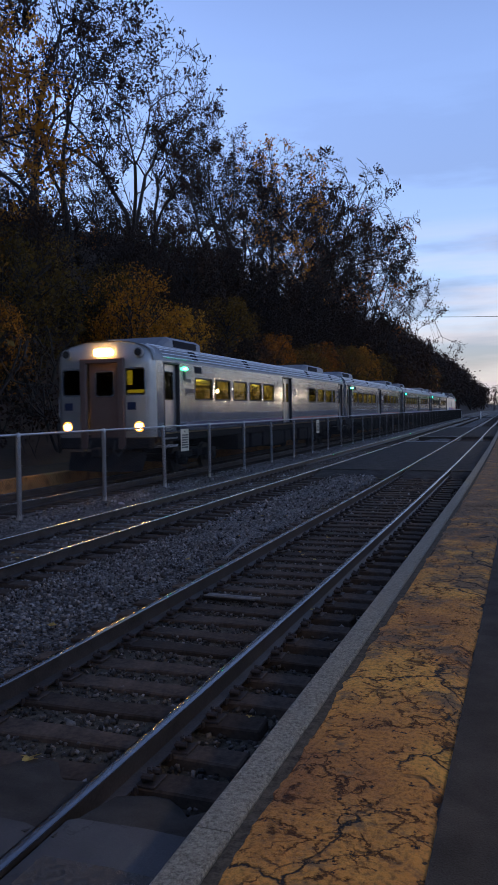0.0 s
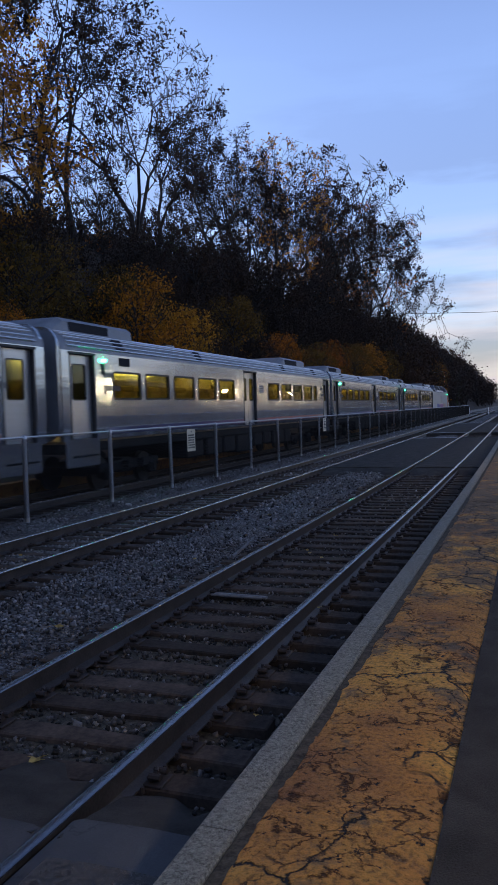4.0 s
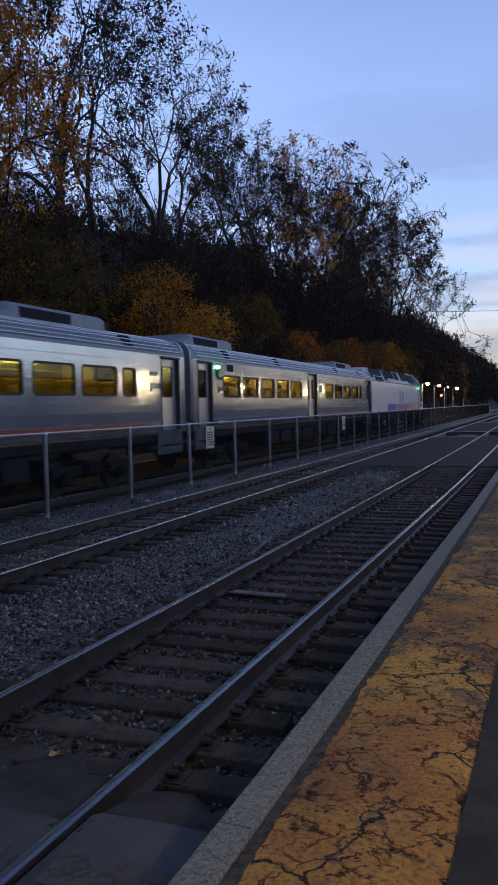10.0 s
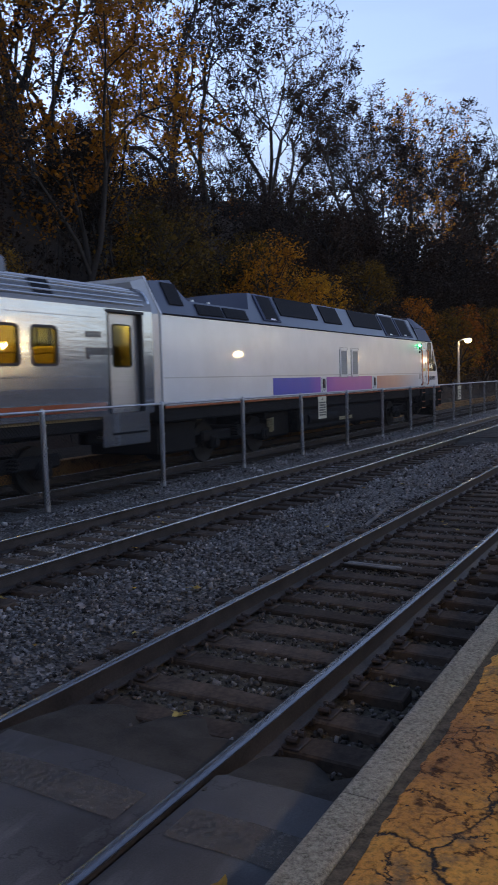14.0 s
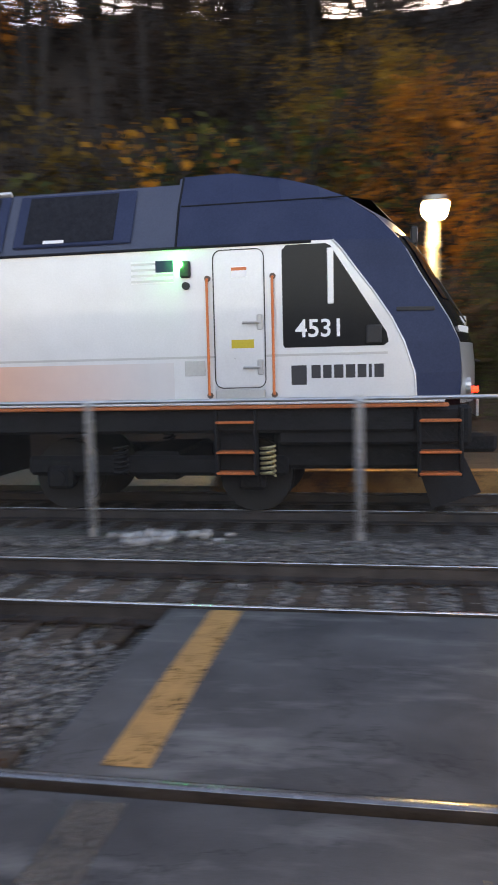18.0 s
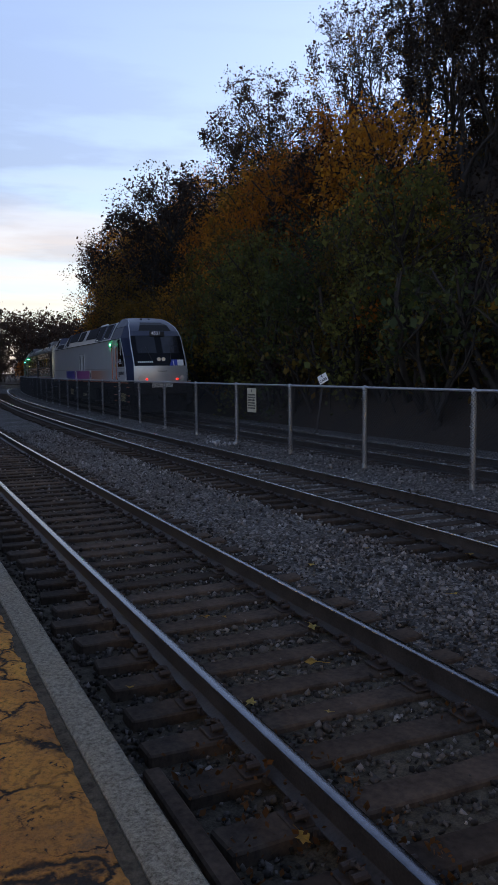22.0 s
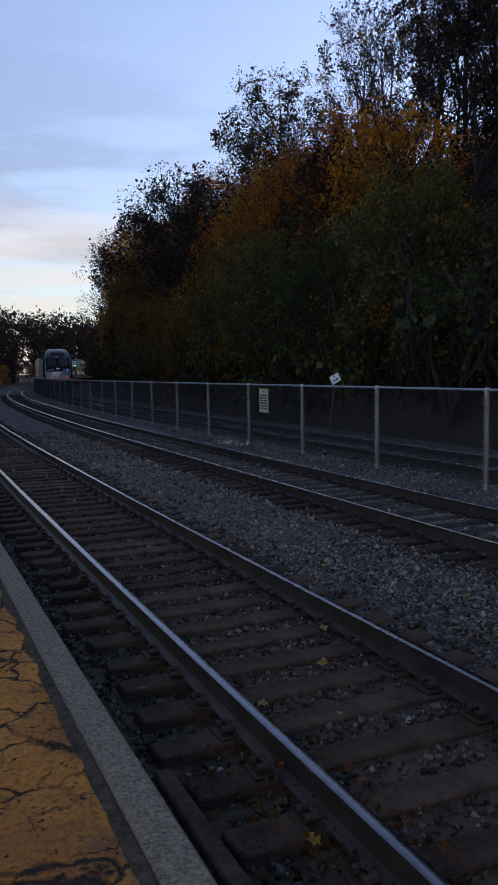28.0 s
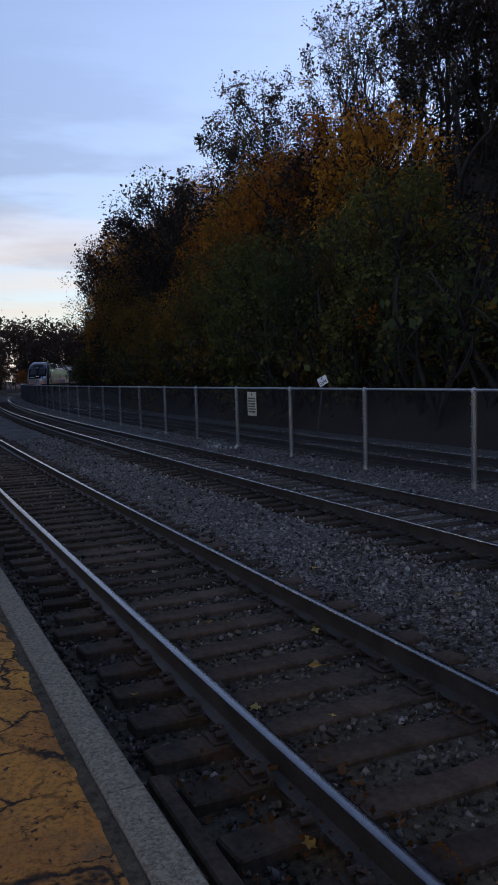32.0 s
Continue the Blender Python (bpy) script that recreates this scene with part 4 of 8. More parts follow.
def ring_frame(x0, x1, z0, z1, w, r, ya, yb):
    """A rounded frame round an opening."""
    o, i = rounded(x0 - w, x1 + w, z0 - w, z1 + w, r + w), rounded(x0, x1, z0, z1, r)
    n = len(o)
    vs = [(x, ya, z) for x, z in o] + [(x, ya, z) for x, z in i] + [(x, yb, z) for x, z in o] + [(x, yb, z) for x, z in i]
    fs = []
    for k in range(n):
        m = (k + 1) % n
        fs += [(k, m, n + m, n + k), (2 * n + k, 3 * n + k, 3 * n + m, 2 * n + m), (k, 2 * n + k, 2 * n + m, m), (n + k, n + m, 3 * n + m, 3 * n + k)]
    return Shape().add(vs, fs)


_shared = {}


def shared(key, make, mat, smooth=False):
    """One mesh for alike parts."""
    if key not in _shared:
        _shared[key] = make().mesh(key[0], mat, smooth)
    return _shared[key]


def lettering(name, text, size, mat, parent, m, label=""):
    cu = bpy.data.curves.new(name, "FONT")
    cu.body, cu.size, cu.extrude, cu.offset = text, size, 0.003, size * 0.013
    cu.align_x, cu.align_y = "LEFT", "BOTTOM"
    ob = bpy.data.objects.new(name, cu)
    scene.collection.objects.link(ob)
    me = bpy.data.meshes.new_from_object(ob.evaluated_get(bpy.context.evaluated_depsgraph_get()))
    bpy.data.objects.remove(ob)
    me.materials.clear()
    me.materials.append(mat)
    o = new(name, me)
    o.parent, o.matrix_basis = parent, m
    return tagged(o, label)


def wheel_pair(r):
    sh = Shape().tube((0, -0.75, 0), (0, 0.75, 0), 0.09, n=10)
    for y in (-0.75, 0.75):
        o = 1 if y > 0 else -1
        sh.tube((0, y - 0.065, 0), (0, y + 0.065, 0), r, n=28).tube((0, y - o * 0.075, 0), (0, y - o * 0.05, 0), r + 0.028, n=28)
        sh.tube((0, y + o * 0.065, 0), (0, y + o * 0.12, 0), 0.16, n=14)
        for k in range(6):
            w = k * math.pi / 3
            c = Vector((0.27 * math.cos(w), y + o * 0.07, 0.27 * math.sin(w)))
            sh.tube(c, c + Vector((0, o * 0.015, 0)), 0.045, n=6)
    return sh


WHEELS = []


def make_bogie(parent, x, r, half, y, heavy):
    """A truck with side frames, springs, journal boxes and two wheel pairs."""
    b = part("bogie", Shape().slab(x - half - 0.5, x + half + 0.5, -y - 0.10, -y + 0.04, r + 0.02, r + 0.30, 0.05).slab(x - half - 0.5, x + half + 0.5, y - 0.04, y + 0.10, r + 0.02, r + 0.30, 0.05)
             .slab(x - 0.35, x + 0.35, -y, y, r - 0.05, r + 0.35, 0.05).slab(x - half - 0.45, x - half - 0.25, -y, y, r, r + 0.2, 0.03).slab(x + half + 0.25, x + half + 0.45, -y, y, r, r + 0.2, 0.03), M_BLACK, parent)
    for sx in (-1, 1):
        for sy in (-1, 1):
            yy = sy * (y + 0.06)
            part("journal_box", Shape().slab(x + sx * half - 0.19, x + sx * half + 0.19, yy - 0.12, yy + 0.12, r - 0.17, r + 0.17, 0.05).tube((x + sx * half, yy + sy * 0.1, r), (x + sx * half, yy + sy * 0.16, r), 0.11, n=12), M_BLACK, b)
            coil = Shape()
            cx = x + (half + 0.24 if heavy and sx > 0 else sx * 0.45)
            turns, yc = (6 if heavy else 4), yy + sy * 0.12
            rings = []
            for k in range(turns * 8 + 1):
                w = k * math.pi / 4
                out = Vector((math.cos(w), math.sin(w), 0))
                mid = Vector((cx, yc, r + 0.04 + k * 0.0085)) + out * 0.10
                rings.append([mid + (out * math.cos(g) + Vector((0, 0, 1)) * math.sin(g)) * 0.021 for g in (0, 1.26, 2.51, 3.77, 5.03)])
            coil.loft(rings)
            part("coil_spring", coil, M_SPRING if heavy and sx > 0 else M_BLACK, b, "cream-painted coil spring" if heavy and sx > 0 else "")
        w = part("wheelset", shared(("wheelset", r), lambda: wheel_pair(r), M_WHEEL, 40), None, parent, m=pose(x + sx * half, 0, r))
        WHEELS.append((w, x + sx * half, r))
    return b


COACH_L = 13.3
SILL, WZ0, WZ1, EAVE = 1.42, 2.43, 3.14, 3.58
ROOF_CURVE = [(1.60, EAVE), (1.575, 3.74), (1.48, 3.90), (1.28, 4.03), (0.95, 4.12), (0.5, 4.18), (0, 4.20)]


def make_window(parent, x, w, side, lit_pane):
    y = side * 1.60
    fr = part("window_frame", shared(("window_frame", w, side), lambda: ring_frame(-w / 2, w / 2, WZ0 + 0.03, WZ1 - 0.03, 0.05, 0.07, y + side * 0.008, y - side * 0.05), M_GASKET), None, parent, m=pose(x, 0, 0))
    part("pane", shared(("pane", w, side), lambda: Shape().box(-w / 2 - 0.02, w / 2 + 0.02, y - side * 0.035, y - side * 0.027, WZ0, WZ1), lit_pane), None, fr)


def make_door(parent, x0, x1, leaves, side):
    y = side * 1.49
    n = leaves
    for xa, xb in ((x0 - 0.012, x0 + 0.05), (x1 - 0.05, x1 + 0.012)):
        part("door_jamb", Shape().slab(xa, xb, min(side * 1.45, side * 1.606), max(side * 1.45, side * 1.606), 1.46, 3.53, 0.006), M_GASKET, parent, "black door jamb")
    part("door_header", Shape().slab(x0 - 0.06, x1 + 0.06, min(side * 1.45, side * 1.612), max(side * 1.45, side * 1.612), 3.50, 3.56, 0.008), M_GASKET, parent)
    for k in range(n):
        a, b = x0 + (x1 - x0) * k / n + 0.01, x0 + (x1 - x0) * (k + 1) / n - 0.01
        hx = (b - a) * 0.24
        sh = holed_wall(Shape(), a, b, 1.47, 3.50, [(a + hx, b - hx, 2.42, 3.26)], y, y - side * 0.04)
        d = part("door", sh, M_DOOR, parent, "stainless steel sliding door leaf")
        part("door_window", ring_frame(a + hx, b - hx, 2.42, 3.26, 0.025, 0.06, y + side * 0.008, y - side * 0.03), M_GASKET, d)
        part("pane", Shape().box(a + hx, b - hx, y - side * 0.024, y - side * 0.018, 2.42, 3.26), M_PANE, d)


def make_coach(label, cab, light):
    """A single-level commuter coach; its x runs towards the locomotive."""
    c = thing("railway_coach", label, "train car", "coaches of the train")
    L = COACH_L
    if cab:
        wins = [(x, 1.5) for x in (-9.75, -7.9, -6.0, -4.1, -2.3, 5.4, 7.3, 9.2)] + [(10.55, 0.6)]
    else:
        wins = [(x, 1.5) for x in (3.0, 4.9, 6.8, 8.65, -10.1, -8.25, -6.35, -4.45, -2.6)] + [(10.05, 0.6)]
    doors = [(-0.15, 1.35, 2) if cab else (-0.8, 0.7, 2), (L - 1.5, L - 0.35, 1), (-L + 0.35, -L + 1.5, 1)]
    front = -L - 0.5 if cab else -L
    holes = [(x - w / 2, x + w / 2, WZ0, WZ1) for x, w in wins] + [(a, b, 1.46, 3.51) for a, b, n in doors]
    for side in (-1, 1):
        part("side_wall", holed_wall(Shape(), front + (0.33 if cab else 0), L, SILL, EAVE, holes, side * 1.60, side * 1.52, 2.0), M_STEEL, c, "brushed stainless steel side")
        for x, w in wins:
            make_window(c, x, w, side, M_PANE)
        for a, b, n in doors:
            make_door(c, a, b, n, side)
        y = side * 1.60
        for z0, z1, nm in ((2.20, 2.222, "bead"), (1.98, 1.995, "bead"), (3.36, 3.375, "bead")):
            sh = Shape()
            for a, b in ((-L + 2, doors[0][0] - 0.1), (doors[0][1] + 0.1, L - 1.7)):
                sh.slab(a, b, min(y, y + side * 0.010), max(y, y + side * 0.010), z0, z1, 0.004)
            part(nm, sh, M_STEEL, c)
        st = Shape()
        for a, b in ((-L + 2.0, doors[0][0] - 0.06), (doors[0][1] + 0.06, L - 1.6)):
            st.add([(a, y * 0.9935, 1.53), (b, y * 0.9935, 1.53), (b, y * 0.9968, 1.70), (a, y * 0.9968, 1.70), (a, y * 0.97, 1.53), (b, y * 0.97, 1.53), (b, y * 0.97, 1.70), (a, y * 0.97, 1.70)], [(0, 1, 2, 3), (7, 6, 5, 4), (0, 4, 5, 1), (3, 2, 6, 7)])
        part("painted_stripe", st, M_STRIPE, c, "purple and orange stripe low on the side")
        for sx in (-1, 1):
            if not (cab and sx < 0):
                a, b = sorted((sx * (L - 1.68), sx * (L - 0.16)))
                skirt = part("step_skirt", Shape().slab(a, b, min(y * 0.93, y * 0.985), max(y * 0.93, y * 0.985), 0.78, SILL + 0.02, 0.02), M_STEEL, c, "steel skirt below the end door")
                part("step_tread", Shape().slab(a + 0.25, b - 0.15, min(y * 0.90, y * 1.0), max(y * 0.90, y * 1.0), 1.02, 1.06, 0.008), M_GRILLE, skirt)
        for x in (-11.35, 11.15):
            for k in range(4):
                part("number_bar", Shape().box(x + k * 0.12, x + 0.085 + k * 0.12, min(y, y + side * 0.004), max(y, y + side * 0.004), 2.98, 3.10), M_DARKLETTER, c)
            for k in range(7):
                part("name_bar", Shape().box(x + k * 0.12, x + 0.09 + k * 0.12, min(y, y + side * 0.004), max(y, y + side * 0.004), 2.56 if k == 0 else 2.64, 2.78), M_DARKLETTER, c)
        lamp = part("signal_lamp", Shape().slab(-L + 1.83, -L + 1.98, min(y, y + side * 0.09), max(y, y + side * 0.09), 3.36, 3.45, 0.025), M_GREEN, c, "lit green indicator lamp")
        part("lamp_housing", Shape().slab(-L + 1.82, -L + 1.98, min(y, y + side * 0.03), max(y, y + side * 0.03), 3.05, 3.33, 0.015), M_GASKET, lamp)
        flag = part("flag_decal", Shape().box(doors[0][1] + 0.35, doors[0][1] + 0.85, min(y, y + side * 0.003), max(y, y + side * 0.003), 2.72, 3.02), M_SILVER, c, "small striped flag decal")
        for k in range(4):
            part("flag_stripe", Shape().box(doors[0][1] + 0.35, doors[0][1] + 0.85, min(y, y + side * 0.005), max(y, y + side * 0.005), 2.74 + k * 0.075, 2.775 + k * 0.075), M_GASKET, flag)
        part("side_vent", Shape().slab(-L + 2.75, -L + 3.35, min(y, y + side * 0.012), max(y, y + side * 0.012), 3.30, 3.52, 0.006), M_GRILLE, c, "small dark louvre above the windows")
        for x in (-10.4, -5.0, 4.7, 10.1):
            v = Shape().slab(x - 0.25, x + 0.25, -0.02, 0.03, -0.16, 0.16, 0.01, pose(0, side * 1.50, 3.86, side * 28))
            part("roof_vent", v, M_GRILLE, c, "dark vent hatch in the roof shoulder")
    # roof with ribs along the shoulders; darker steel between them paints the flutes' shade
    prof = ROOF_CURVE + [(-y, z) for y, z in reversed(ROOF_CURVE[:-1])]
    part("roof", Shape().loft([[Vector((x, y, z)) for y, z in prof] for x in (front + (0.15 if cab else 0), L)], closed=False), M_ROOFSHADE, c, "curved steel roof", 50)
    for side in (-1, 1):
        for k, (y, z) in enumerate(((1.585, 3.70), (1.545, 3.80), (1.475, 3.91), (1.36, 3.99), (1.22, 4.055), (1.06, 4.10))):
            part("roof_rib", shared(("roof_rib", 0), lambda: Shape().loft([[Vector((x, 0.027 * math.cos(w), 0.027 * math.sin(w))) for w in (0, 1.05, 2.1, 3.14, 4.2, 5.2)] for x in (-L + 0.3, L - 0.3)]), M_ROOF, 50), None, c, m=pose(0, side * y, z))
    for x0, x1 in ((5.4, 9.6), (-L + (1.2 if cab else 0.25), -L + 4.3)):
        ac = part("air_conditioner", Shape().loft([[Vector((x, y, z)) for y, z in ((-1.2 * k, 4.0), (-1.16 * k, h - 0.10), (-1.02 * k, h), (1.02 * k, h), (1.16 * k, h - 0.10), (1.2 * k, 4.0))] for x, h, k in ((x0, 4.14, 0.9), (x0 + 0.55, 4.44, 1.0), (x1, 4.44, 1.0))]), M_ROOFUNIT, c, "blue-grey roof air conditioner housing")
        part("fan_grille", Shape().slab(x0 + 0.9, x0 + 2.6, -0.9, 0.9, 4.43, 4.48, 0.02), M_GRILLE, ac)
        part("side_grille", Shape().box(x0 + 0.8, x0 + 2.7, -1.195, -1.15, 4.12, 4.34), M_GRILLE, ac)
    # ends
    for s in (1, -1):
        if cab and s < 0:
            continue
        sh = Shape().prism(rounded(-1.58, 1.58, SILL, 4.12, 0.45, 5), 0, 0.08, pose(s * L - 0.04, 0, 0, 0, 0, 90))
        part("end_wall", sh, M_STEEL, c)
        part("gangway_bellows", Shape().slab(s * L - 0.02, s * (L + 0.29), -0.62, 0.62, 1.35, 3.62, 0.08), M_GASKET, c, "black rubber gangway bellows")
    # inside
    part("floor", Shape().box(-L + 0.1, L - 0.1, -1.5, 1.5, 1.36, 1.42), M_SEAT, c)
    part("ceiling", Shape().box(-L + 0.1, L - 0.1, -1.45, 1.45, 3.52, 3.56), M_INWALL, c)
    for y in (-0.75, 0.75):
        part("ceiling_light", Shape().box(-L + 1.9, L - 1.9, y - 0.07, y + 0.07, 3.47, 3.51), light, c, "lit warm strip light")
    for x in (-L + 1.75, doors[0][0] - 0.25, doors[0][1] + 0.25, L - 1.75):
        part("partition", Shape().box(x - 0.03, x + 0.03, -1.5, -0.45, 1.42, 3.5).box(x - 0.03, x + 0.03, 0.45, 1.5, 1.42, 3.5), M_INWALL, c)
    # added panels before the far panes, so near windows look brightly lit
    part("bounce_panels", Shape().box(-L + 2.0, doors[0][0] - 0.35, 1.44, 1.46, 2.40, 3.2).box(doors[0][1] + 0.35, L - 2.0, 1.44, 1.46, 2.40, 3.2), M_INWALL, c, "beige panels added to catch the ceiling light")
    seat = shared(("seat", 0), lambda: Shape().slab(-0.22, 0.22, -0.5, 0.5, 1.75, 1.88, 0.05).slab(0.16, 0.28, -0.5, 0.5, 1.85, 2.70, 0.06).slab(0.15, 0.27, -0.42, 0.42, 2.66, 2.82, 0.04), M_SEAT)
    for s in (-1, 1):
        for k in range(10):
            for y in (-0.98, 0.98):
                part("seat", seat, None, c, m=pose(s * (2.4 + k * 0.9), y, 0))
        for y in (-1.3, 1.3):
            part("luggage_rack", Shape().slab(min(s * 1.3, s * (L - 2)), max(s * 1.3, s * (L - 2)), y - 0.17, y + 0.17, 3.16, 3.20, 0.01), M_INWALL, c)
    # underframe
    part("underframe", Shape().slab(-L + 0.1, L - 0.1, -1.45, 1.45, 1.12, 1.40, 0.04), M_BLACK, c)
    rng = random.Random(11)
    x = -5.8
    while x < 5.6:
        w = rng.uniform(0.9, 2.0)
        part("equipment_box", Shape().slab(x, x + w, -1.38, 1.38, rng.uniform(0.42, 0.62), 1.12, 0.05), M_BLACK, c)
        x += w + rng.uniform(0.1, 0.35)
    for sx in (-1, 1):
        make_bogie(c, sx * 9.1, 0.45, 1.3, 0.98, False)
        part("steps", Shape().slab(sx * (L - 1.5), sx * (L - 0.4), -1.5, -1.2, 0.95, 1.0, 0.01).slab(sx * (L - 1.5), sx * (L - 0.4), -1.5, -1.2, 1.2, 1.24, 0.01), M_GALV, c)
        part("coupler", Shape().slab(min(sx * (L - 0.6), sx * (L + 0.30)), max(sx * (L - 0.6), sx * (L + 0.30)), -0.14, 0.14, 0.72, 1.0, 0.04), M_BLACK, c)
    if cab:
        make_cab_front(c)
    return c


def make_cab_front(c):
    """The driving end, which faces away from the locomotive."""
    x = -COACH_L - 0.5
    Q = pose(x, 0, 0, 0, 0, -90)
    wall = Shape()
    holes = [(-0.52, 0.52, 1.30, 3.52), (0.76, 1.36, 2.58, 3.32), (-1.36, -0.76, 2.58, 3.32)]
    # outer rounded face as strips bowed back at the corners
    ys = [-1.6, -1.57, -1.50, -1.42, -1.36, -0.76, -0.52, 0.52, 0.76, 1.36, 1.42, 1.50, 1.57, 1.6]
    back = {1.6: 0.34, 1.57: 0.13, 1.5: 0.05, 1.42: 0.015}
    zs = [1.30, 2.58, 3.32, 3.52, 3.75, 3.92, 4.05, 4.15]
    lim = [1.6, 1.6, 1.6, 1.595, 1.57, 1.48, 1.27, 0.82]
    vs, fs = [], []
    for j, z in enumerate(zs):
        for y in ys:
            k = min(1.0, lim[j] / 1.6)
            vs.append((x + back.get(round(abs(y), 2), 0.0) + (0.0 if z < 3.6 else (z - 3.6) * 0.35), y * k, z))
    n = len(ys)
    for j in range(len(zs) - 1):
        for i in range(n - 1):
            cy, cz = (ys[i] + ys[i + 1]) / 2, (zs[j] + zs[j + 1]) / 2
            if not any(h[0] < cy < h[1] and h[2] < cz < h[3] for h in holes):
                fs.append((j * n + i, j * n + i + 1, (j + 1) * n + i + 1, (j + 1) * n + i))
    part("front_face", wall.add(vs, fs), M_CABFACE, c, "silver driving end with rounded corners", 50)
    for s in (-1, 1):
        cor = Shape().add([(x + 0.33, s * 1.603, 1.30), (x + 0.9, s * 1.603, 1.30), (x + 0.9, s * 1.603, 1.46), (x + 0.33, s * 1.603, 1.46)], [(0, 1, 2, 3)])
        part("corner_panel", cor, M_STEEL, c)
        p = Q @ pose(0, 0, 0)
        fr = ring_frame(s * 1.06 - 0.30, s * 1.06 + 0.30, 2.58, 3.32, 0.04, 0.06, -0.012, 0.06)
        f = part("cab_window_frame", fr, M_STEEL, c, m=p)
        part("pane", Shape().box(s * 1.06 - 0.31, s * 1.06 + 0.31, 0.03, 0.04, 2.57, 3.33), M_CABPANE, f)
        part("classification_lamp", Shape().tube((s * 1.2, -0.06, 3.80), (s * 1.2, 0.05, 3.80), 0.15, n=18), M_DOOR, c, "round lamp housing", m=p)
        part("lamp_cross", Shape().tube((s * 1.2, -0.07, 3.80), (s * 1.2, -0.055, 3.80), 0.11, n=16).slab(s * 1.2 - 0.10, s * 1.2 + 0.10, -0.085, -0.06, 3.785, 3.815, 0.005).slab(s * 1.2 - 0.015, s * 1.2 + 0.015, -0.085, -0.06, 3.70, 3.90, 0.005), M_GASKET, c, m=p)
        part("low_headlamp", Shape().tube((s * 1.2, -0.06, 1.62), (s * 1.2, 0.03, 1.62), 0.105, n=18), M_HEAD, c, "lit warm headlamp", m=p)
        # added glowing ring, stands in for the halo of the lamp
        part("halo_ring", ring_frame(s * 1.2 - 0.09, s * 1.2 + 0.09, 1.53, 1.71, 0.07, 0.088, -0.055, 0.02), M_HALO, c, "glowing ring imitating the headlamp halo", m=p)
        part("lamp_bezel", ring_frame(s * 1.2 - 0.13, s * 1.2 + 0.13, 1.49, 1.75, 0.035, 0.12, -0.05, 0.02), M_STEEL, c, m=p)
        part("collision_post", Shape().slab(s * 0.63 - 0.11, s * 0.63 + 0.11, -0.10, 0.02, 0.95, 3.58, 0.03), M_BROWN, c, "brown collision post", m=p)
        part("grab_iron", Shape().pipe([(s * 1.46, -0.02, 1.9), (s * 1.46, -0.09, 1.95), (s * 1.46, -0.09, 2.5), (s * 1.46, -0.02, 2.55)], 0.014, 6), M_GALV, c, m=p)
        part("brand_patch", Shape().box(s * 1.06 - 0.26, s * 1.06 + 0.02, -0.006, 0.0, 2.12, 2.34), M_NAVY, c, m=p)
    part("header", Shape().slab(-0.74, 0.74, -0.10, 0.02, 3.50, 3.66, 0.03), M_BROWN, c, m=Q)
    part("top_headlamp", Shape().slab(-0.30, 0.30, -0.03, 0.10, 3.74, 3.95, 0.05), M_HEAD, c, "lit twin headlamp", m=Q)
    door = part("gangway_door", holed_wall(Shape(), -0.51, 0.51, 1.30, 3.52, [(-0.29, 0.29, 2.55, 3.25)], 0.10, 0.14), M_BROWN, c, "brown end door", m=Q)
    part("door_window", ring_frame(-0.29, 0.29, 2.55, 3.25, 0.03, 0.06, 0.085, 0.12), M_STEEL, door)
    part("pane", Shape().box(-0.30, 0.30, 0.12, 0.13, 2.54, 3.26), M_CABPANE, door)
    part("route_sign", Shape().box(0.79, 0.95, 0.05, 0.06, 2.85, 3.28).box(0.79, 1.33, 0.05, 0.06, 2.61, 2.71), M_YSIGN, c, "lit yellow sign behind the cab window", m=Q)
    part("cab_interior", Shape().box(-1.55, 1.55, 0.5, 0.55, 1.4, 3.6), M_BLACK, c, m=Q)
    part("buffer_beam", Shape().slab(-1.5, 1.5, -0.02, 0.4, 0.95, 1.30, 0.04), M_BLACK, c, m=Q)
    part("plow", Shape().loft([[Vector((-1.25, 0.0, 0.3)), Vector((0, -0.35, 0.3)), Vector((1.25, 0.0, 0.3))], [Vector((-1.3, 0.25, 0.85)), Vector((0, 0.1, 0.85)), Vector((1.3, 0.25, 0.85))]], closed=False), M_BLACK, c, m=Q)
    part("coupler", Shape().slab(-0.15, 0.15, -0.55, 0.3, 0.72, 1.02, 0.05), M_BLACK, c, m=Q)
    for s in (-1, 1):
        part("jumper_cable", Shape().pipe([(s * 0.4, -0.05, 1.2), (s * 0.45, -0.25, 0.9), (s * 0.6, -0.22, 0.75), (s * 0.8, -0.05, 1.1)], 0.03, 6), M_GASKET, c, m=Q)


# ---- the locomotive ----
LOCO_B = 11.65
ZL = [1.56, 1.9, 2.3, 2.6, 2.92, 3.2, 3.48, 3.60]
CORNER = [-0.15, -0.17, -0.14, 0.0, 0.20, 0.37, 0.52, 0.60]
WHITE_END = [0.40, 0.42, 0.55, 0.70, 0.91, 1.12, 1.32, 1.43]
REAR = 22.95
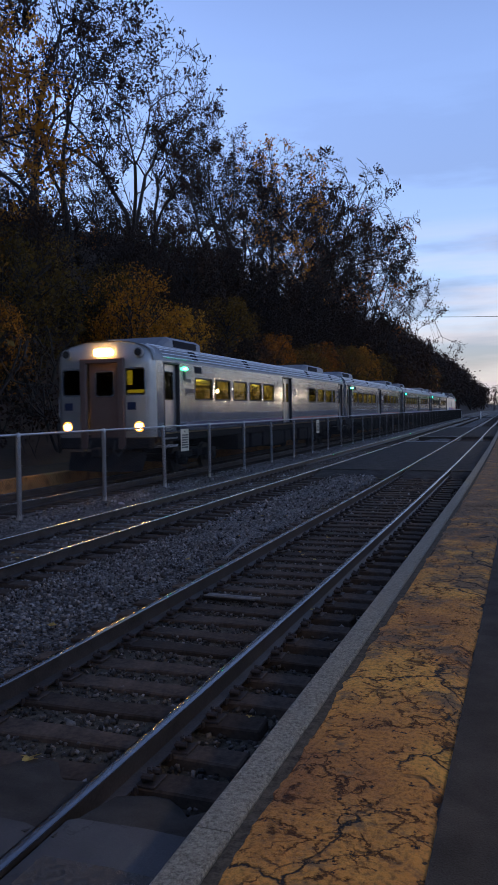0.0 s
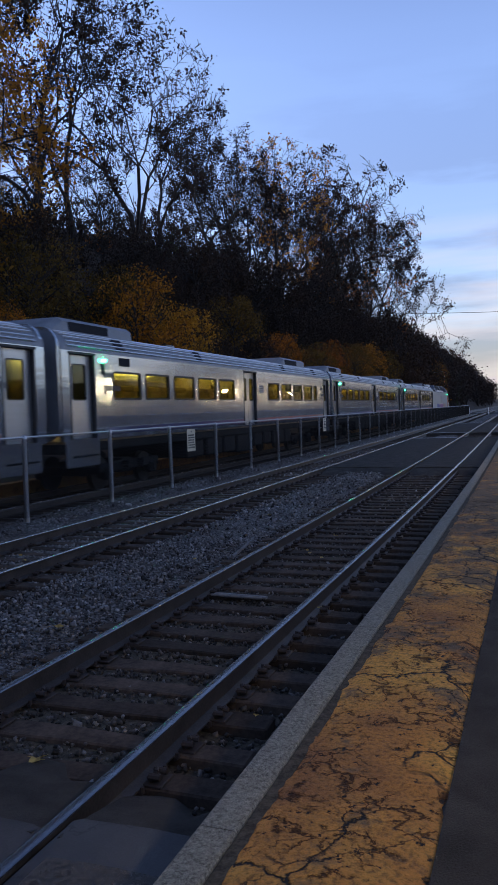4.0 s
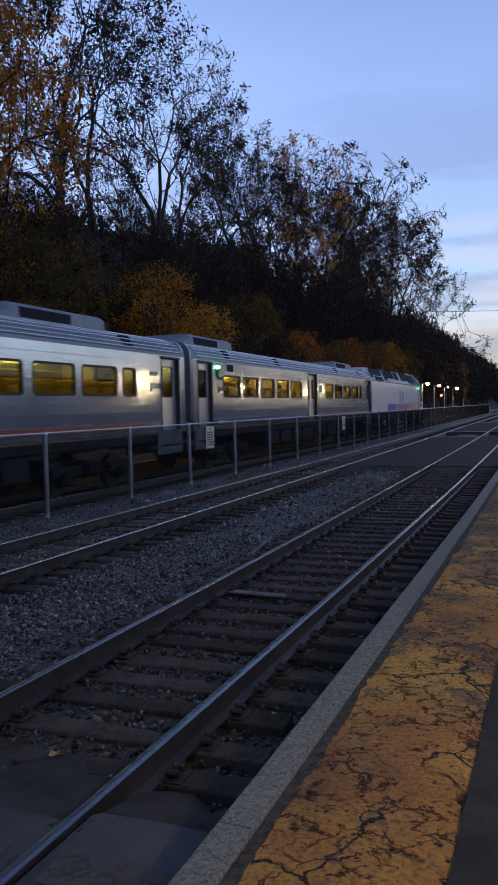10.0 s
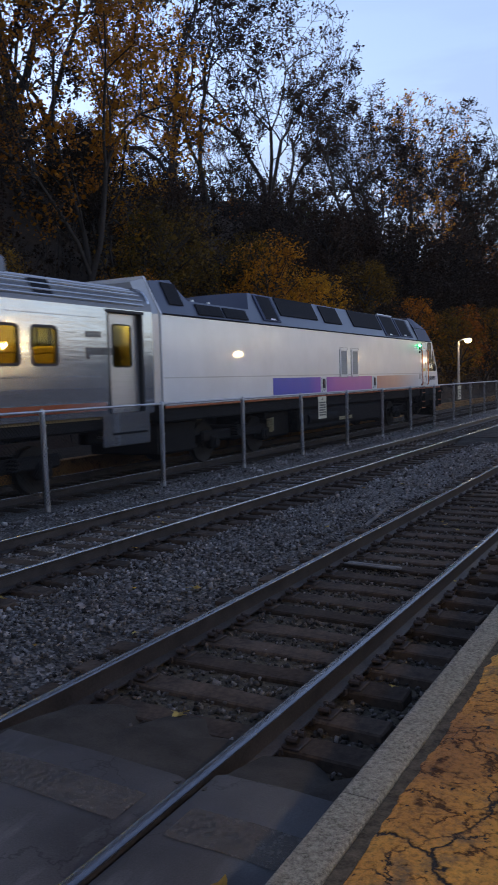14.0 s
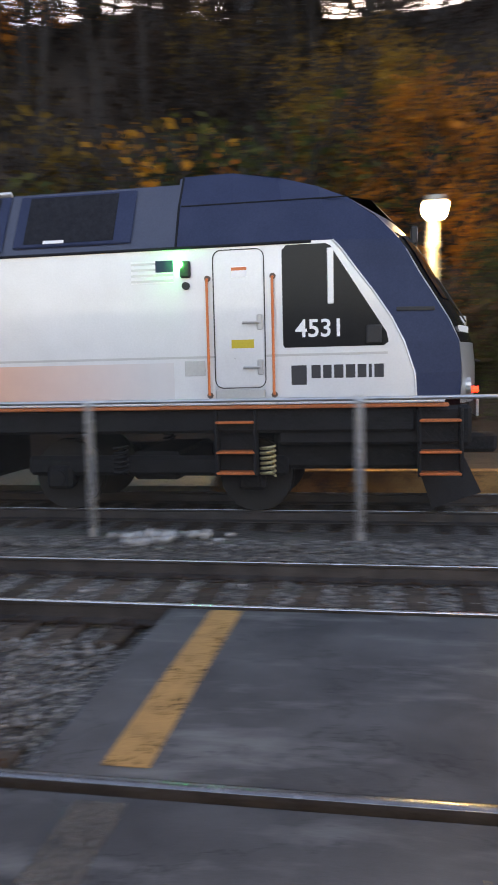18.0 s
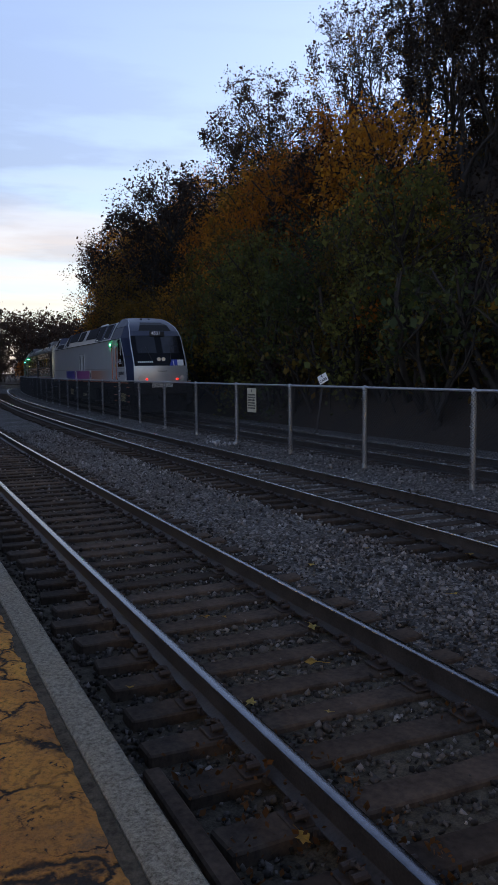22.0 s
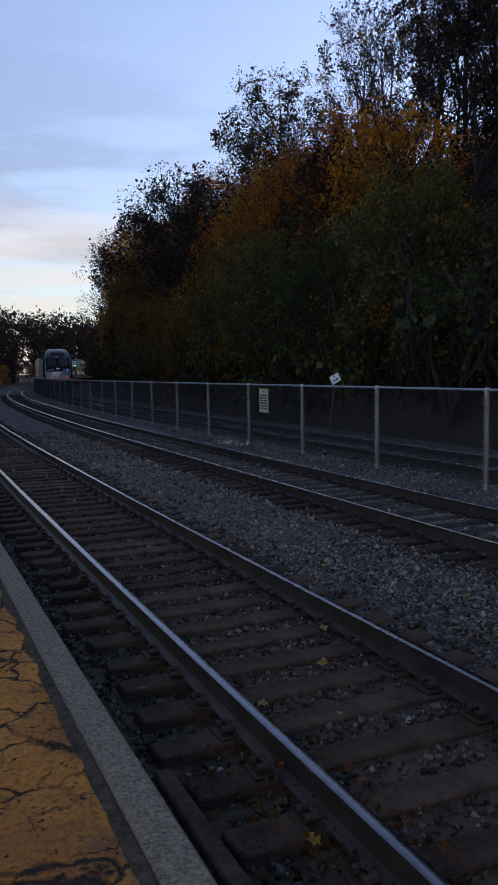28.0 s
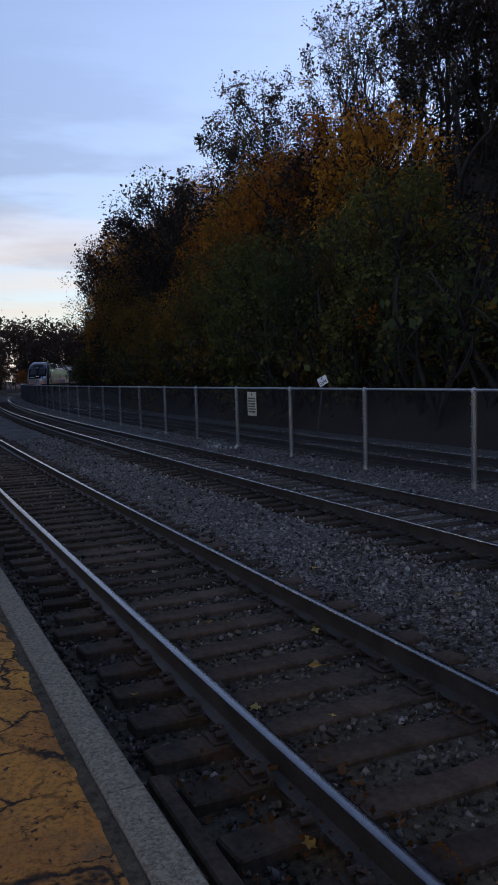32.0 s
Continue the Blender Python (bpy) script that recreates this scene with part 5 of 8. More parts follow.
# the cab's roof side in rows of (heights, half widths, distances from the nose), from the gutter over the fold to the roof edge
CAB_ROWS = [((3.6, 3.6, 3.6, 3.6, 3.6), (1.5, 1.5, 1.5, 1.5, 1.27), (3.48, 2.7, 2.0, 1.43, 0.60)),
            ((3.87, 3.87, 3.87, 3.87, 3.87), (1.385, 1.385, 1.385, 1.385, 1.21), (3.48, 2.7, 2.05, 1.5, 0.84)),
            ((4.17, 4.17, 4.17, 4.17, 4.165), (1.26, 1.26, 1.26, 1.26, 1.147), (3.48, 2.75, 2.1, 1.6, 1.23)),
            ((4.62, 4.63, 4.54, 4.37, 4.175), (0.95, 0.95, 0.93, 1.03, 1.143), (3.48, 2.8, 2.2, 1.65, 1.24))]


def make_loco():
    c = thing("diesel_locomotive", "silver-white and navy locomotive with sloping nose and red tail lamps", "locomotive")
    X = lambda u: LOCO_B - u
    for s in (-1, 1):
        y = s * 1.50
        # white flank
        sh = Shape()
        for j in range(len(ZL) - 1):
            sh.add([(X(REAR), y, ZL[j]), (X(WHITE_END[j]), y, ZL[j]), (X(WHITE_END[j + 1]), y, ZL[j + 1]), (X(REAR), y, ZL[j + 1])], [(0, 1, 2, 3)])
        part("side_panel", sh, M_WHITE, c, "silver-white painted flank", 40)
        sh = Shape()
        for j in range(len(ZL) - 1):
            sh.add([(X(WHITE_END[j]), y, ZL[j]), (X(CORNER[j]), s * 1.27, ZL[j]), (X(CORNER[j + 1]), s * 1.27, ZL[j + 1]), (X(WHITE_END[j + 1]), y, ZL[j + 1])], [(0, 1, 2, 3)])
        part("nose_pillar", sh, M_NAVY, c, "navy corner pillar", 40)
        edge = Shape()
        for j in range(len(ZL) - 1):
            edge.tube((X(WHITE_END[j]), y, ZL[j]), (X(WHITE_END[j + 1]), y, ZL[j + 1]), 0.016, n=6)
        part("edge_trim", edge, M_WHITE, c)
        # shoulder of the roof
        us = [REAR, 22.0, 21.6, 18.6, 18.2, 3.48]
        tops = [4.35, 4.46, 3.98, 3.98, 4.48, 4.50]
        ring = [[Vector((X(u), y, 3.60 + 0.0)), Vector((X(u), s * (1.5 - 0.50 * (t - 3.6)), t))] for u, t in zip(us, tops)]
        part("roof_shoulder", Shape().loft(ring, closed=False), M_GREYROOF, c, "blue-grey sloping roof side")
        cab = Shape()
        for (za, ya, ua), (zb, yb, ub) in zip(CAB_ROWS, CAB_ROWS[1:]):
            k = len(ua) - 1
            for i in range(k):
                cab.add([(X(ua[i]), s * ya[i], za[i]), (X(ua[i + 1]), s * ya[i + 1], za[i + 1]), (X(ub[i + 1]), s * yb[i + 1], zb[i + 1]), (X(ub[i]), s * yb[i], zb[i])], [(0, 1, 2, 3)])
        part("cab_shoulder", cab, M_NAVY, c, "navy cab roof side", 12)
        part("pillar_slot", Shape().slab(0, 0.5, min(0, s * 0.008), max(0, s * 0.008), -0.025, 0.025, 0.02).slab(0.05, 0.45, 0, s * 0.016 if s > 0 else 0.0, -0.012, 0.012, 0.004), M_GASKET, c, "dark handhold slot", m=pose(X(0.64), s * 1.475, 2.71, 0, 0, -s * 18.5))
        part("roof_gutter", Shape().slab(X(REAR), X(1.7), min(y, y + s * 0.03), max(y, y + s * 0.03), 3.575, 3.61, 0.008), M_GRILLE, c)
        # hatches and grilles on the shoulder
        lean = math.degrees(math.atan(0.5))
        for u0, u1, z0, z1, mat, lab in ((22.5, 21.9, 0.25, 0.85, M_GRILLE, "dark hatch"), (21.4, 20.2, 0.05, 0.36, M_GRILLE, "dark window hatch"), (20.1, 18.9, 0.05, 0.36, M_GRILLE, "dark window hatch"), (18.0, 16.9, 0.10, 0.95, M_NAVY, "navy hatch"),
                                         (16.7, 14.0, 0.35, 0.98, M_GRILLE, "black grille"), (13.5, 12.0, 0.30, 0.95, M_GRILLE, "black grille"), (10.9, 7.9, 0.30, 0.98, M_GRILLE, "black grille"), (7.7, 5.95, 0.06, 0.98, M_NAVY, "navy hatch"), (5.8, 4.1, 0.10, 0.96, M_NAVY, "navy hatch")):
            m = pose(0, y, 3.60, s * lean)
            h = part("roof_hatch", Shape().slab(X(u0), X(u1), min(0, s * 0.035), max(0, s * 0.035), z0, z1, 0.02), mat, c, lab, m=m)
            if mat == M_NAVY:
                part("mesh_panel", Shape().box(X(u0) + 0.16, X(u1) - 0.14 if u0 > 6 else X(u1) - 0.25, min(s * 0.036, s * 0.042), max(s * 0.036, s * 0.042), z0 + 0.05, z1 - 0.05), M_GRILLE, h)
                part("hatch_label", Shape().slab(X(u0) + 0.45, X(u0) + 0.75, min(s * 0.043, s * 0.048), max(s * 0.043, s * 0.048), z0 + 0.04, z0 + 0.09, 0.003), M_LETTER, h)
            if u0 == 7.7:
                part("hatch_lip", Shape().slab(X(u0), X(u1), min(0, s * 0.08), max(0, s * 0.08), 0.98, 1.03, 0.01), M_WHITE, h)
        part("roof_seam", Shape().tube((X(3.45), s * 1.262, 4.17), (X(1.27), s * 1.262, 4.17), 0.011, n=6), M_GRILLE, c)
        part("roof_seam", Shape().tube((X(3.48), s * 1.505, 3.6), (X(3.48), s * 1.262, 4.17), 0.016, n=6).tube((X(3.48), s * 1.262, 4.17), (X(3.48), s * 0.95, 4.62), 0.016, n=6), M_GRILLE, c)
        # band and sill
        yo = y + s * 0.005
        for u0, u1, lab in ((17.6, 14.25, "blue painted band"), (13.75, 9.45, "purple painted band"), (8.9, 3.55, "orange painted band")):
            part("colour_band", Shape().box(X(u0), X(u1), min(y, yo), max(y, yo), 1.60, 2.10), M_LOCOBAND, c, lab)
        part("pale_line", Shape().box(X(REAR), X(0.75), min(y, yo), max(y, yo), 2.15, 2.18), M_SILVER, c)
        part("sill", Shape().slab(X(REAR), X(0.05), min(y, y + s * 0.04), max(y, y + s * 0.04), 1.53, 1.585, 0.01), M_WHITE, c)
        part("orange_sill_line", Shape().slab(X(REAR), X(0.0), min(y, y + s * 0.03), max(y, y + s * 0.03), 1.475, 1.525, 0.01), M_ORANGE, c)
        for u in (14.0, 9.18):
            f = part("filler_recess", ring_frame(X(u) - 0.13, X(u) + 0.13, 1.66, 2.04, 0.06, 0.09, y + s * 0.02, y - s * 0.02), M_WHITE, c, m=None)
            part("recess_back", Shape().box(X(u) - 0.16, X(u) + 0.16, min(y + s * 0.006, y), max(y + s * 0.006, y), 1.63, 2.07), M_GASKET, f)
            part("filler_cap", Shape().tube((X(u), y + s * 0.006, 1.93), (X(u), y + s * 0.03, 1.93), 0.07, n=12), M_BROWN, f)
            part("filler_valve", Shape().slab(X(u) - 0.10, X(u) + 0.10, min(y, y + s * 0.03), max(y, y + s * 0.03), 1.68, 1.74, 0.01), M_SILVER, f)
        for u in (12.25, 11.2):
            v = part("side_vent", ring_frame(X(u) - 0.27, X(u) + 0.27, 2.17, 2.98, 0.08, 0.03, y + s * 0.025, y - s * 0.02), M_WHITE, c, "white-framed side vent")
            part("louvre_panel", Shape().box(X(u) - 0.27, X(u) + 0.27, min(y + s * 0.008, y), max(y + s * 0.008, y), 2.17, 2.98), M_LOUVRE, v, "grey louvred panel")
            slats = Shape()
            for k in range(12):
                slats.slab(X(u) - 0.26, X(u) + 0.26, min(y + s * 0.008, y + s * 0.018), max(y + s * 0.008, y + s * 0.018), 2.20 + k * 0.064, 2.235 + k * 0.064, 0.004)
            part("louvres", slats, M_LOUVRE, v)
            part("frame_line", ring_frame(X(u) - 0.37, X(u) + 0.37, 2.07, 3.08, 0.012, 0.03, y + s * 0.006, y - s * 0.01), M_LOUVRE, v)
        # cab door
        d = part("cab_door", ring_frame(X(2.98), X(2.32), 1.76, 3.53, 0.012, 0.10, y + s * 0.012, y - s * 0.01), M_GASKET, c)
        part("door_leaf", Shape().prism(rounded(X(2.97), X(2.33), 1.77, 3.52, 0.09), y + s * 0.002, y + s * 0.009), M_WHITE, d, "white cab door")
        for z in (2.02, 2.60):
            part("door_handle", Shape().slab(X(2.42), X(2.34), min(y, y + s * 0.035), max(y, y + s * 0.035), z - 0.10, z + 0.10, 0.015).tube((X(2.38), y + s * 0.045, z), (X(2.60), y + s * 0.045, z), 0.018, n=8), M_SILVER, d, "grey door handle")
        part("warning_label", Shape().box(X(2.76), X(2.46), min(y + s * 0.012, y), max(y + s * 0.012, y), 2.27, 2.38), M_YELLOWPLATE, d)
        lab = part("notice_label", Shape().box(X(2.74), X(2.54), min(y + s * 0.012, y), max(y + s * 0.012, y), 3.18, 3.32), M_LETTER, d)
        part("notice_bar", Shape().box(X(2.74), X(2.54), min(y + s * 0.014, y), max(y + s * 0.014, y), 3.27, 3.31), M_ORANGE, lab)
        for u in (3.06, 2.20):
            yy = y + s * 0.07
            h = part("handrail", Shape().pipe([(X(u), y, 1.66), (X(u), yy, 1.68), (X(u), yy, 3.16), (X(u), y, 3.18)], 0.018, 8), M_ORANGE, c, "orange handrail")
            for zf in (1.66, 3.18):
                part("rail_foot", Shape().tube((X(u), y, zf), (X(u), y + s * 0.03, zf), 0.04, n=10), M_BROWN, h)
        # cab window
        yo = y + s * 0.006
        w = part("side_window", Shape().prism([(X(2.06), 2.26), (X(0.80), 2.26), (X(0.74), 2.30), (X(0.76), 2.42), (X(1.46), 3.53), (X(1.52), 3.56), (X(2.02), 3.56), (X(2.08), 3.50), (X(2.08), 2.30)], y, yo), M_CABGLASS, c, "black-tinted cab side window")
        part("window_bar", Shape().slab(X(1.50), X(1.42), min(yo, yo + s * 0.02), max(yo, yo + s * 0.02), 2.80, 3.50, 0.01), M_WHITE, w)
        part("mirror", Shape().slab(X(1.02), X(0.82), min(yo, yo + s * 0.05), max(yo, yo + s * 0.05), 2.28, 2.52, 0.02), M_GASKET, w)
        mm = pose(X(1.92) if s < 0 else X(1.30), yo + s * 0.002, 2.33, 90, 0, 0 if s < 0 else 180)
        lettering("road_number", "4531", 0.315, M_LETTER, w, mm, "white number 4531")
        brand = Shape()
        for u0, u1 in ((1.98, 1.78), (1.72, 1.60), (1.57, 1.46), (1.43, 1.31), (1.28, 1.16), (1.13, 1.02), (0.99, 0.95), (0.92, 0.80)):
            brand.slab(X(u0), X(u1), min(y, y + s * 0.004), max(y, y + s * 0.004), 1.86 if u0 < 1.9 else 1.78, 2.03, 0.01)
        part("brand_marks", brand, M_DARKLETTER, c, "dark plain bars where a name stands")
        # flag decal, marker lamps and vent
        fl = part("flag_decal", Shape().box(X(4.10), X(3.52), min(y, y + s * 0.004), max(y, y + s * 0.004), 3.15, 3.44), M_LETTER, c, "small striped flag decal")
        for k in range(4):
            part("flag_stripe", Shape().box(X(4.10), X(3.52), min(y, y + s * 0.006), max(y, y + s * 0.006), 3.165 + k * 0.075, 3.195 + k * 0.075), M_SILVER, fl)
        part("flag_canton", Shape().box(X(3.76), X(3.52), min(y, y + s * 0.008), max(y, y + s * 0.008), 3.29, 3.44), M_NAVY, fl, "navy corner of the flag beside the green lamp")
        ml = part("marker_lamp", Shape().slab(X(3.42), X(3.28), min(y, y + s * 0.06), max(y, y + s * 0.06), 3.20, 3.42, 0.02).tube((X(3.35), y, 3.10), (X(3.35), y + s * 0.05, 3.10), 0.05, n=12), M_GASKET, c)
        part("green_lamp", Shape().slab(X(3.46), X(3.38), min(y + s * 0.02, y + s * 0.09), max(y + s * 0.02, y + s * 0.09), 3.34, 3.41, 0.015), M_GREEN, ml, "lit green marker lamp")
        part("small_vent", Shape().slab(X(3.40), X(3.12), min(y, y + s * 0.012), max(y, y + s * 0.012), 1.92, 2.12, 0.01), M_SILVER, c)
        # skirt, steps
        part("skirt", Shape().slab(X(2.2), X(-0.16), min(y * 0.84, y * 0.9), max(y * 0.84, y * 0.9), 0.98, 1.47, 0.04), M_BLACK, c)
        for u in (2.75, 0.1):
            st = part("step_frame", Shape().box(X(u) - 0.28, X(u) + 0.28, min(y * 0.84, y * 0.86), max(y * 0.84, y * 0.86), 0.58, 1.46).slab(X(u) - 0.28, X(u) - 0.24, min(y * 0.86, y), max(y * 0.86, y), 0.58, 1.46, 0.01).slab(X(u) + 0.24, X(u) + 0.28, min(y * 0.86, y), max(y * 0.86, y), 0.58, 1.46, 0.01), M_BLACK, c)
            for z in (0.60, 0.88, 1.28):
                part("step", Shape().slab(X(u) - 0.26, X(u) + 0.26, min(y * 0.86, y * 1.01), max(y * 0.86, y * 1.01), z, z + 0.035, 0.008), M_ORANGE, st, "orange-edged step")
        part("door_sill", Shape().slab(X(2.98), X(2.32), min(y, y + s * 0.05), max(y, y + s * 0.05), 1.56, 1.74, 0.015), M_SILVER, c)
        part("air_reservoir", Shape().tube((X(15.0), s * 1.25, 0.78), (X(12.6), s * 1.25, 0.78), 0.2, n=14), M_BLACK, c)
        part("pale_equipment", Shape().slab(X(17.9), X(17.55), min(s * 1.38, s * 1.47), max(s * 1.38, s * 1.47), 1.5, 2.05, 0.02), M_SPRING, c)
    # roof
    us = [REAR, 22.0, 21.6, 18.6, 18.2, 3.5]
    tops = [4.35, 4.46, 3.98, 3.98, 4.48, 4.50]
    rows = []
    for u, t in zip(us, tops):
        h = 1.5 - 0.5 * (t - 3.6)
        rows.append([Vector((X(u), -h, t)), Vector((X(u), -h * 0.6, t + 0.03)), Vector((X(u), h * 0.6, t + 0.03)), Vector((X(u), h, t))])
    part("roof", Shape().loft(rows, closed=False), M_GREYROOF, c, "blue-grey roof")
    top = [[Vector((X(u), -0.95, z)), Vector((X(u), -0.5, z + 0.04)), Vector((X(u), 0.5, z + 0.04)), Vector((X(u), 0.95, z))] for u, z in zip(CAB_ROWS[3][2][:4], CAB_ROWS[3][0][:4])]
    part("cab_roof", Shape().loft(top, closed=False), M_GREYROOF, c, "blue-grey cab roof", 60)
    part("roof_step", Shape().prism([(-0.95, 4.60), (0.95, 4.60), (1.05, 4.45), (-1.05, 4.45)], 0, 0.03, pose(X(3.5), 0, 0, 0, 0, 90)), M_GREYROOF, c)
    for u in (21.0, 20.0, 19.2):
        part("roof_insulator", Shape().tube((X(u), 0.3, 3.98), (X(u), 0.3, 4.25), 0.09, 0.06, 10), M_SILVER, c)
        part("roof_insulator", Shape().tube((X(u), -0.4, 3.98), (X(u), -0.4, 4.2), 0.07, 0.05, 10), M_SILVER, c)
    part("roof_horn", Shape().tube((X(2.6), -0.3, 4.55), (X(2.1), -0.3, 4.55), 0.03, 0.06, 10).tube((X(2.6), 0.1, 4.55), (X(2.15), 0.1, 4.55), 0.03, 0.06, 10).slab(X(2.75), X(2.5), -0.45, 0.25, 4.42, 4.52, 0.02), M_GASKET, c)
    part("rear_wall", Shape().prism([(-1.5, 1.56), (1.5, 1.56), (1.5, 3.6), (1.05, 4.46), (-1.05, 4.46), (-1.5, 3.6)], 0, 0.05, pose(X(REAR), 0, 0, 0, 0, 90)), M_WHITE, c)
    part("rear_block", Shape().loft([[Vector((X(23.35), y, z)) for y, z in ((-1.35, 1.6), (1.35, 1.6), (1.35, 3.55), (0.95, 4.3), (-0.95, 4.3), (-1.35, 3.55))], [Vector((X(REAR - 0.02), y, z)) for y, z in ((-1.48, 1.58), (1.48, 1.58), (1.48, 3.6), (1.06, 4.42), (-1.06, 4.42), (-1.48, 3.6))]]), M_SILVER, c)
    # nose: a bowed surface split into zones
    prof = [(-0.15, 1.50), (-0.17, 1.75), (-0.17, 2.02), (-0.14, 2.28), (-0.02, 2.56), (0.16, 2.86), (0.34, 3.15), (0.51, 3.45), (0.68, 3.70), (0.90, 3.93), (1.23, 4.165), (1.65, 4.37), (2.2, 4.54)]
    W = [-1.0, -0.968, -0.8, -0.6, -0.35, -0.12, 0.12, 0.35, 0.6, 0.8, 0.968, 1.0]

    def front(j, w, out=0.0):
        u, z = prof[j]
        half = 1.27 if z < 3.6 else 1.27 - 0.22 * (z - 3.6) if z < 4.17 else 1.145 - 0.6 * (z - 4.17)
        k = max(0.0, 1 - max(0, j - 9) * 0.3)
        return Vector((X(u) + 0.27 * k * (1 - w * w) + out, w * half, z + out * 0.4))

    def zone(name, j0, j1, i0, i1, mat, label, out=0.0):
        vs = [front(j, W[i], out) for j in range(j0, j1 + 1) for i in range(i0, i1 + 1)]
        n = i1 - i0 + 1
        fs = [(j * n + i, j * n + i + 1, (j + 1) * n + i + 1, (j + 1) * n + i) for j in range(j1 - j0) for i in range(n - 1)]
        return part(name, Shape().add(vs, fs), mat, c, label, 50)

    last = len(W) - 1
    zone("nose_lower", 0, 3, 0, last, M_SILVER, "silver lower nose")
    zone("nose_edge", 3, 9, 0, 1, M_WHITE, "")
    zone("nose_edge", 3, 9, last - 1, last, M_WHITE, "")
    zone("nose_edge", 8, 9, 1, last - 1, M_GREYROOF, "")
    zone("nose_mask", 3, 8, 1, last - 1, M_CABGLASS, "black glossy nose mask")
    zone("nose_top", 9, len(prof) - 1, 1, last - 1, M_GREYROOF, "blue-grey cab roof front")
    zone("nose_rim", 9, len(prof) - 1, 0, 1, M_WHITE, "pale rim of the cab roof")
    zone("nose_rim", 9, len(prof) - 1, last - 1, last, M_WHITE, "pale rim of the cab roof")
    for i0, i1 in ((2, 5), (6, 9)):
        zone("windscreen", 5, 8, i0, i1, M_WINDSCREEN, "reflecting windscreen", 0.012)
    part("light_hood", Shape().loft([[front(11, w, 0.02) for w in (-0.50, -0.17, 0.17, 0.50)], [front(10, w, 0.14) for w in (-0.58, -0.20, 0.20, 0.58)], [front(9, w, 0.02) for w in (-0.66, -0.22, 0.22, 0.66)]], closed=False), M_GASKET, c)
    nf = lambda y, z, j, out: pose(front(j, y / 1.27, out).x, y, z, 90, 0, 90)
    board = part("number_board", Shape().slab(X(0.62) + 0.18, X(0.62) + 0.27, -0.36, 0.36, 3.66, 3.90, 0.02), M_GASKET, c)
    lettering("road_number", "4531", 0.22, M_LETTER, board, pose(X(0.62) + 0.274, -0.27, 3.70, 90, 0, 90), "white number 4531")
    for y in (-0.11, 0.11):
        hl = part("headlamp_unit", Shape().tube((X(0.0) + 0.22, y, 2.58), (X(0.0) + 0.31, y, 2.58), 0.09, n=16), M_SILVER, c)
        part("lens", Shape().tube((X(0.0) + 0.31, y, 2.58), (X(0.0) + 0.318, y, 2.58), 0.075, n=16), M_DIM, hl)
    bars = Shape()
    for k in range(8):
        yc = -1.03 + k * 0.085
        xc = X(-0.07) + 0.27 * (1 - (yc / 1.27) ** 2)
        bars.box(xc - 0.02, xc + 0.012, yc - 0.03, yc + 0.03, 2.42, 2.50)
    part("brand_marks", bars, M_LETTER, c, "white plain bars where a name stands")
    part("nose_panel", Shape().add([front(3, 0.45, 0.012), front(3, 0.88, 0.012), front(4, 0.88, 0.012), front(4, 0.45, 0.012)], [(0, 1, 2, 3)]), M_LETTER, c, "white panel below the mask")
    part("nose_stripe", Shape().add([front(3, 0.30, 0.014), front(3, 0.62, 0.014), front(4, 0.62, 0.014), front(4, 0.40, 0.014)], [(0, 1, 2, 3)]), M_BLUEPAINT, c, "blue painted stripe")
    part("nose_handle", Shape().pipe([(X(0) + 0.43, -0.22, 2.05), (X(0) + 0.50, -0.18, 2.03), (X(0) + 0.50, 0.18, 2.03), (X(0) + 0.43, 0.22, 2.05)], 0.014, 6), M_GASKET, c)
    for s in (-1, 1):
        y = s * 1.0
        lp = part("corner_lamp", Shape().tube((X(0) + 0.14, y, 1.72), (X(0) + 0.30, y, 1.72), 0.11, n=16), M_SILVER, c)
        part("lens", Shape().tube((X(0) + 0.30, y, 1.72), (X(0) + 0.306, y, 1.72), 0.095, n=16), M_SILVER, lp)
        part("tail_lamp", Shape().tube((X(0) + 0.30, s * 0.73, 1.66), (X(0) + 0.43, s * 0.73, 1.66), 0.042, n=14), M_RED, c, "lit red tail lamp")
        part("wiper", Shape().tube(front(4, s * 0.35, 0.03), front(6, s * 0.5, 0.03), 0.012, n=6), M_GASKET, c)
    part("front_plate", Shape().slab(X(0) + 0.42, X(0) + 0.46, -0.5, 0.5, 1.28, 1.52, 0.01), M_SILVER, c)
    part("front_beam", Shape().slab(X(0.35), X(0) + 0.30, -1.27, 1.27, 0.95, 1.48, 0.05), M_BLACK, c)
    part("snow_plow", Shape().loft([[Vector((X(0.2), -1.35, 0.15)), Vector((X(0) + 0.55, 0, 0.15)), Vector((X(0.2), 1.35, 0.15))], [Vector((X(0.45), -1.38, 0.9)), Vector((X(0) + 0.2, 0, 0.9)), Vector((X(0.45), 1.38, 0.9))]], closed=False), M_BLACK, c)
    part("coupler", Shape().slab(X(0), X(0) + 0.75, -0.14, 0.14, 0.74, 1.02, 0.05), M_BLACK, c)
    part("underframe", Shape().slab(X(REAR - 0.1), X(0.4), -1.42, 1.42, 1.15, 1.55, 0.04), M_BLACK, c)
    for u0, u1 in ((2.3, 0.2), (8.1, 6.9), (17.2, 15.7), (22.6, 21.0)):
        part("equipment_box", Shape().slab(X(u0), X(u1), -1.05, 1.05, 0.62 if u0 < 3 else 0.36, 1.15, 0.06), M_BLACK, c)
    part("fuel_tank", Shape().slab(X(15.6), X(8.2), -1.36, 1.36, 0.42, 1.15, 0.10), M_BLACK, c)
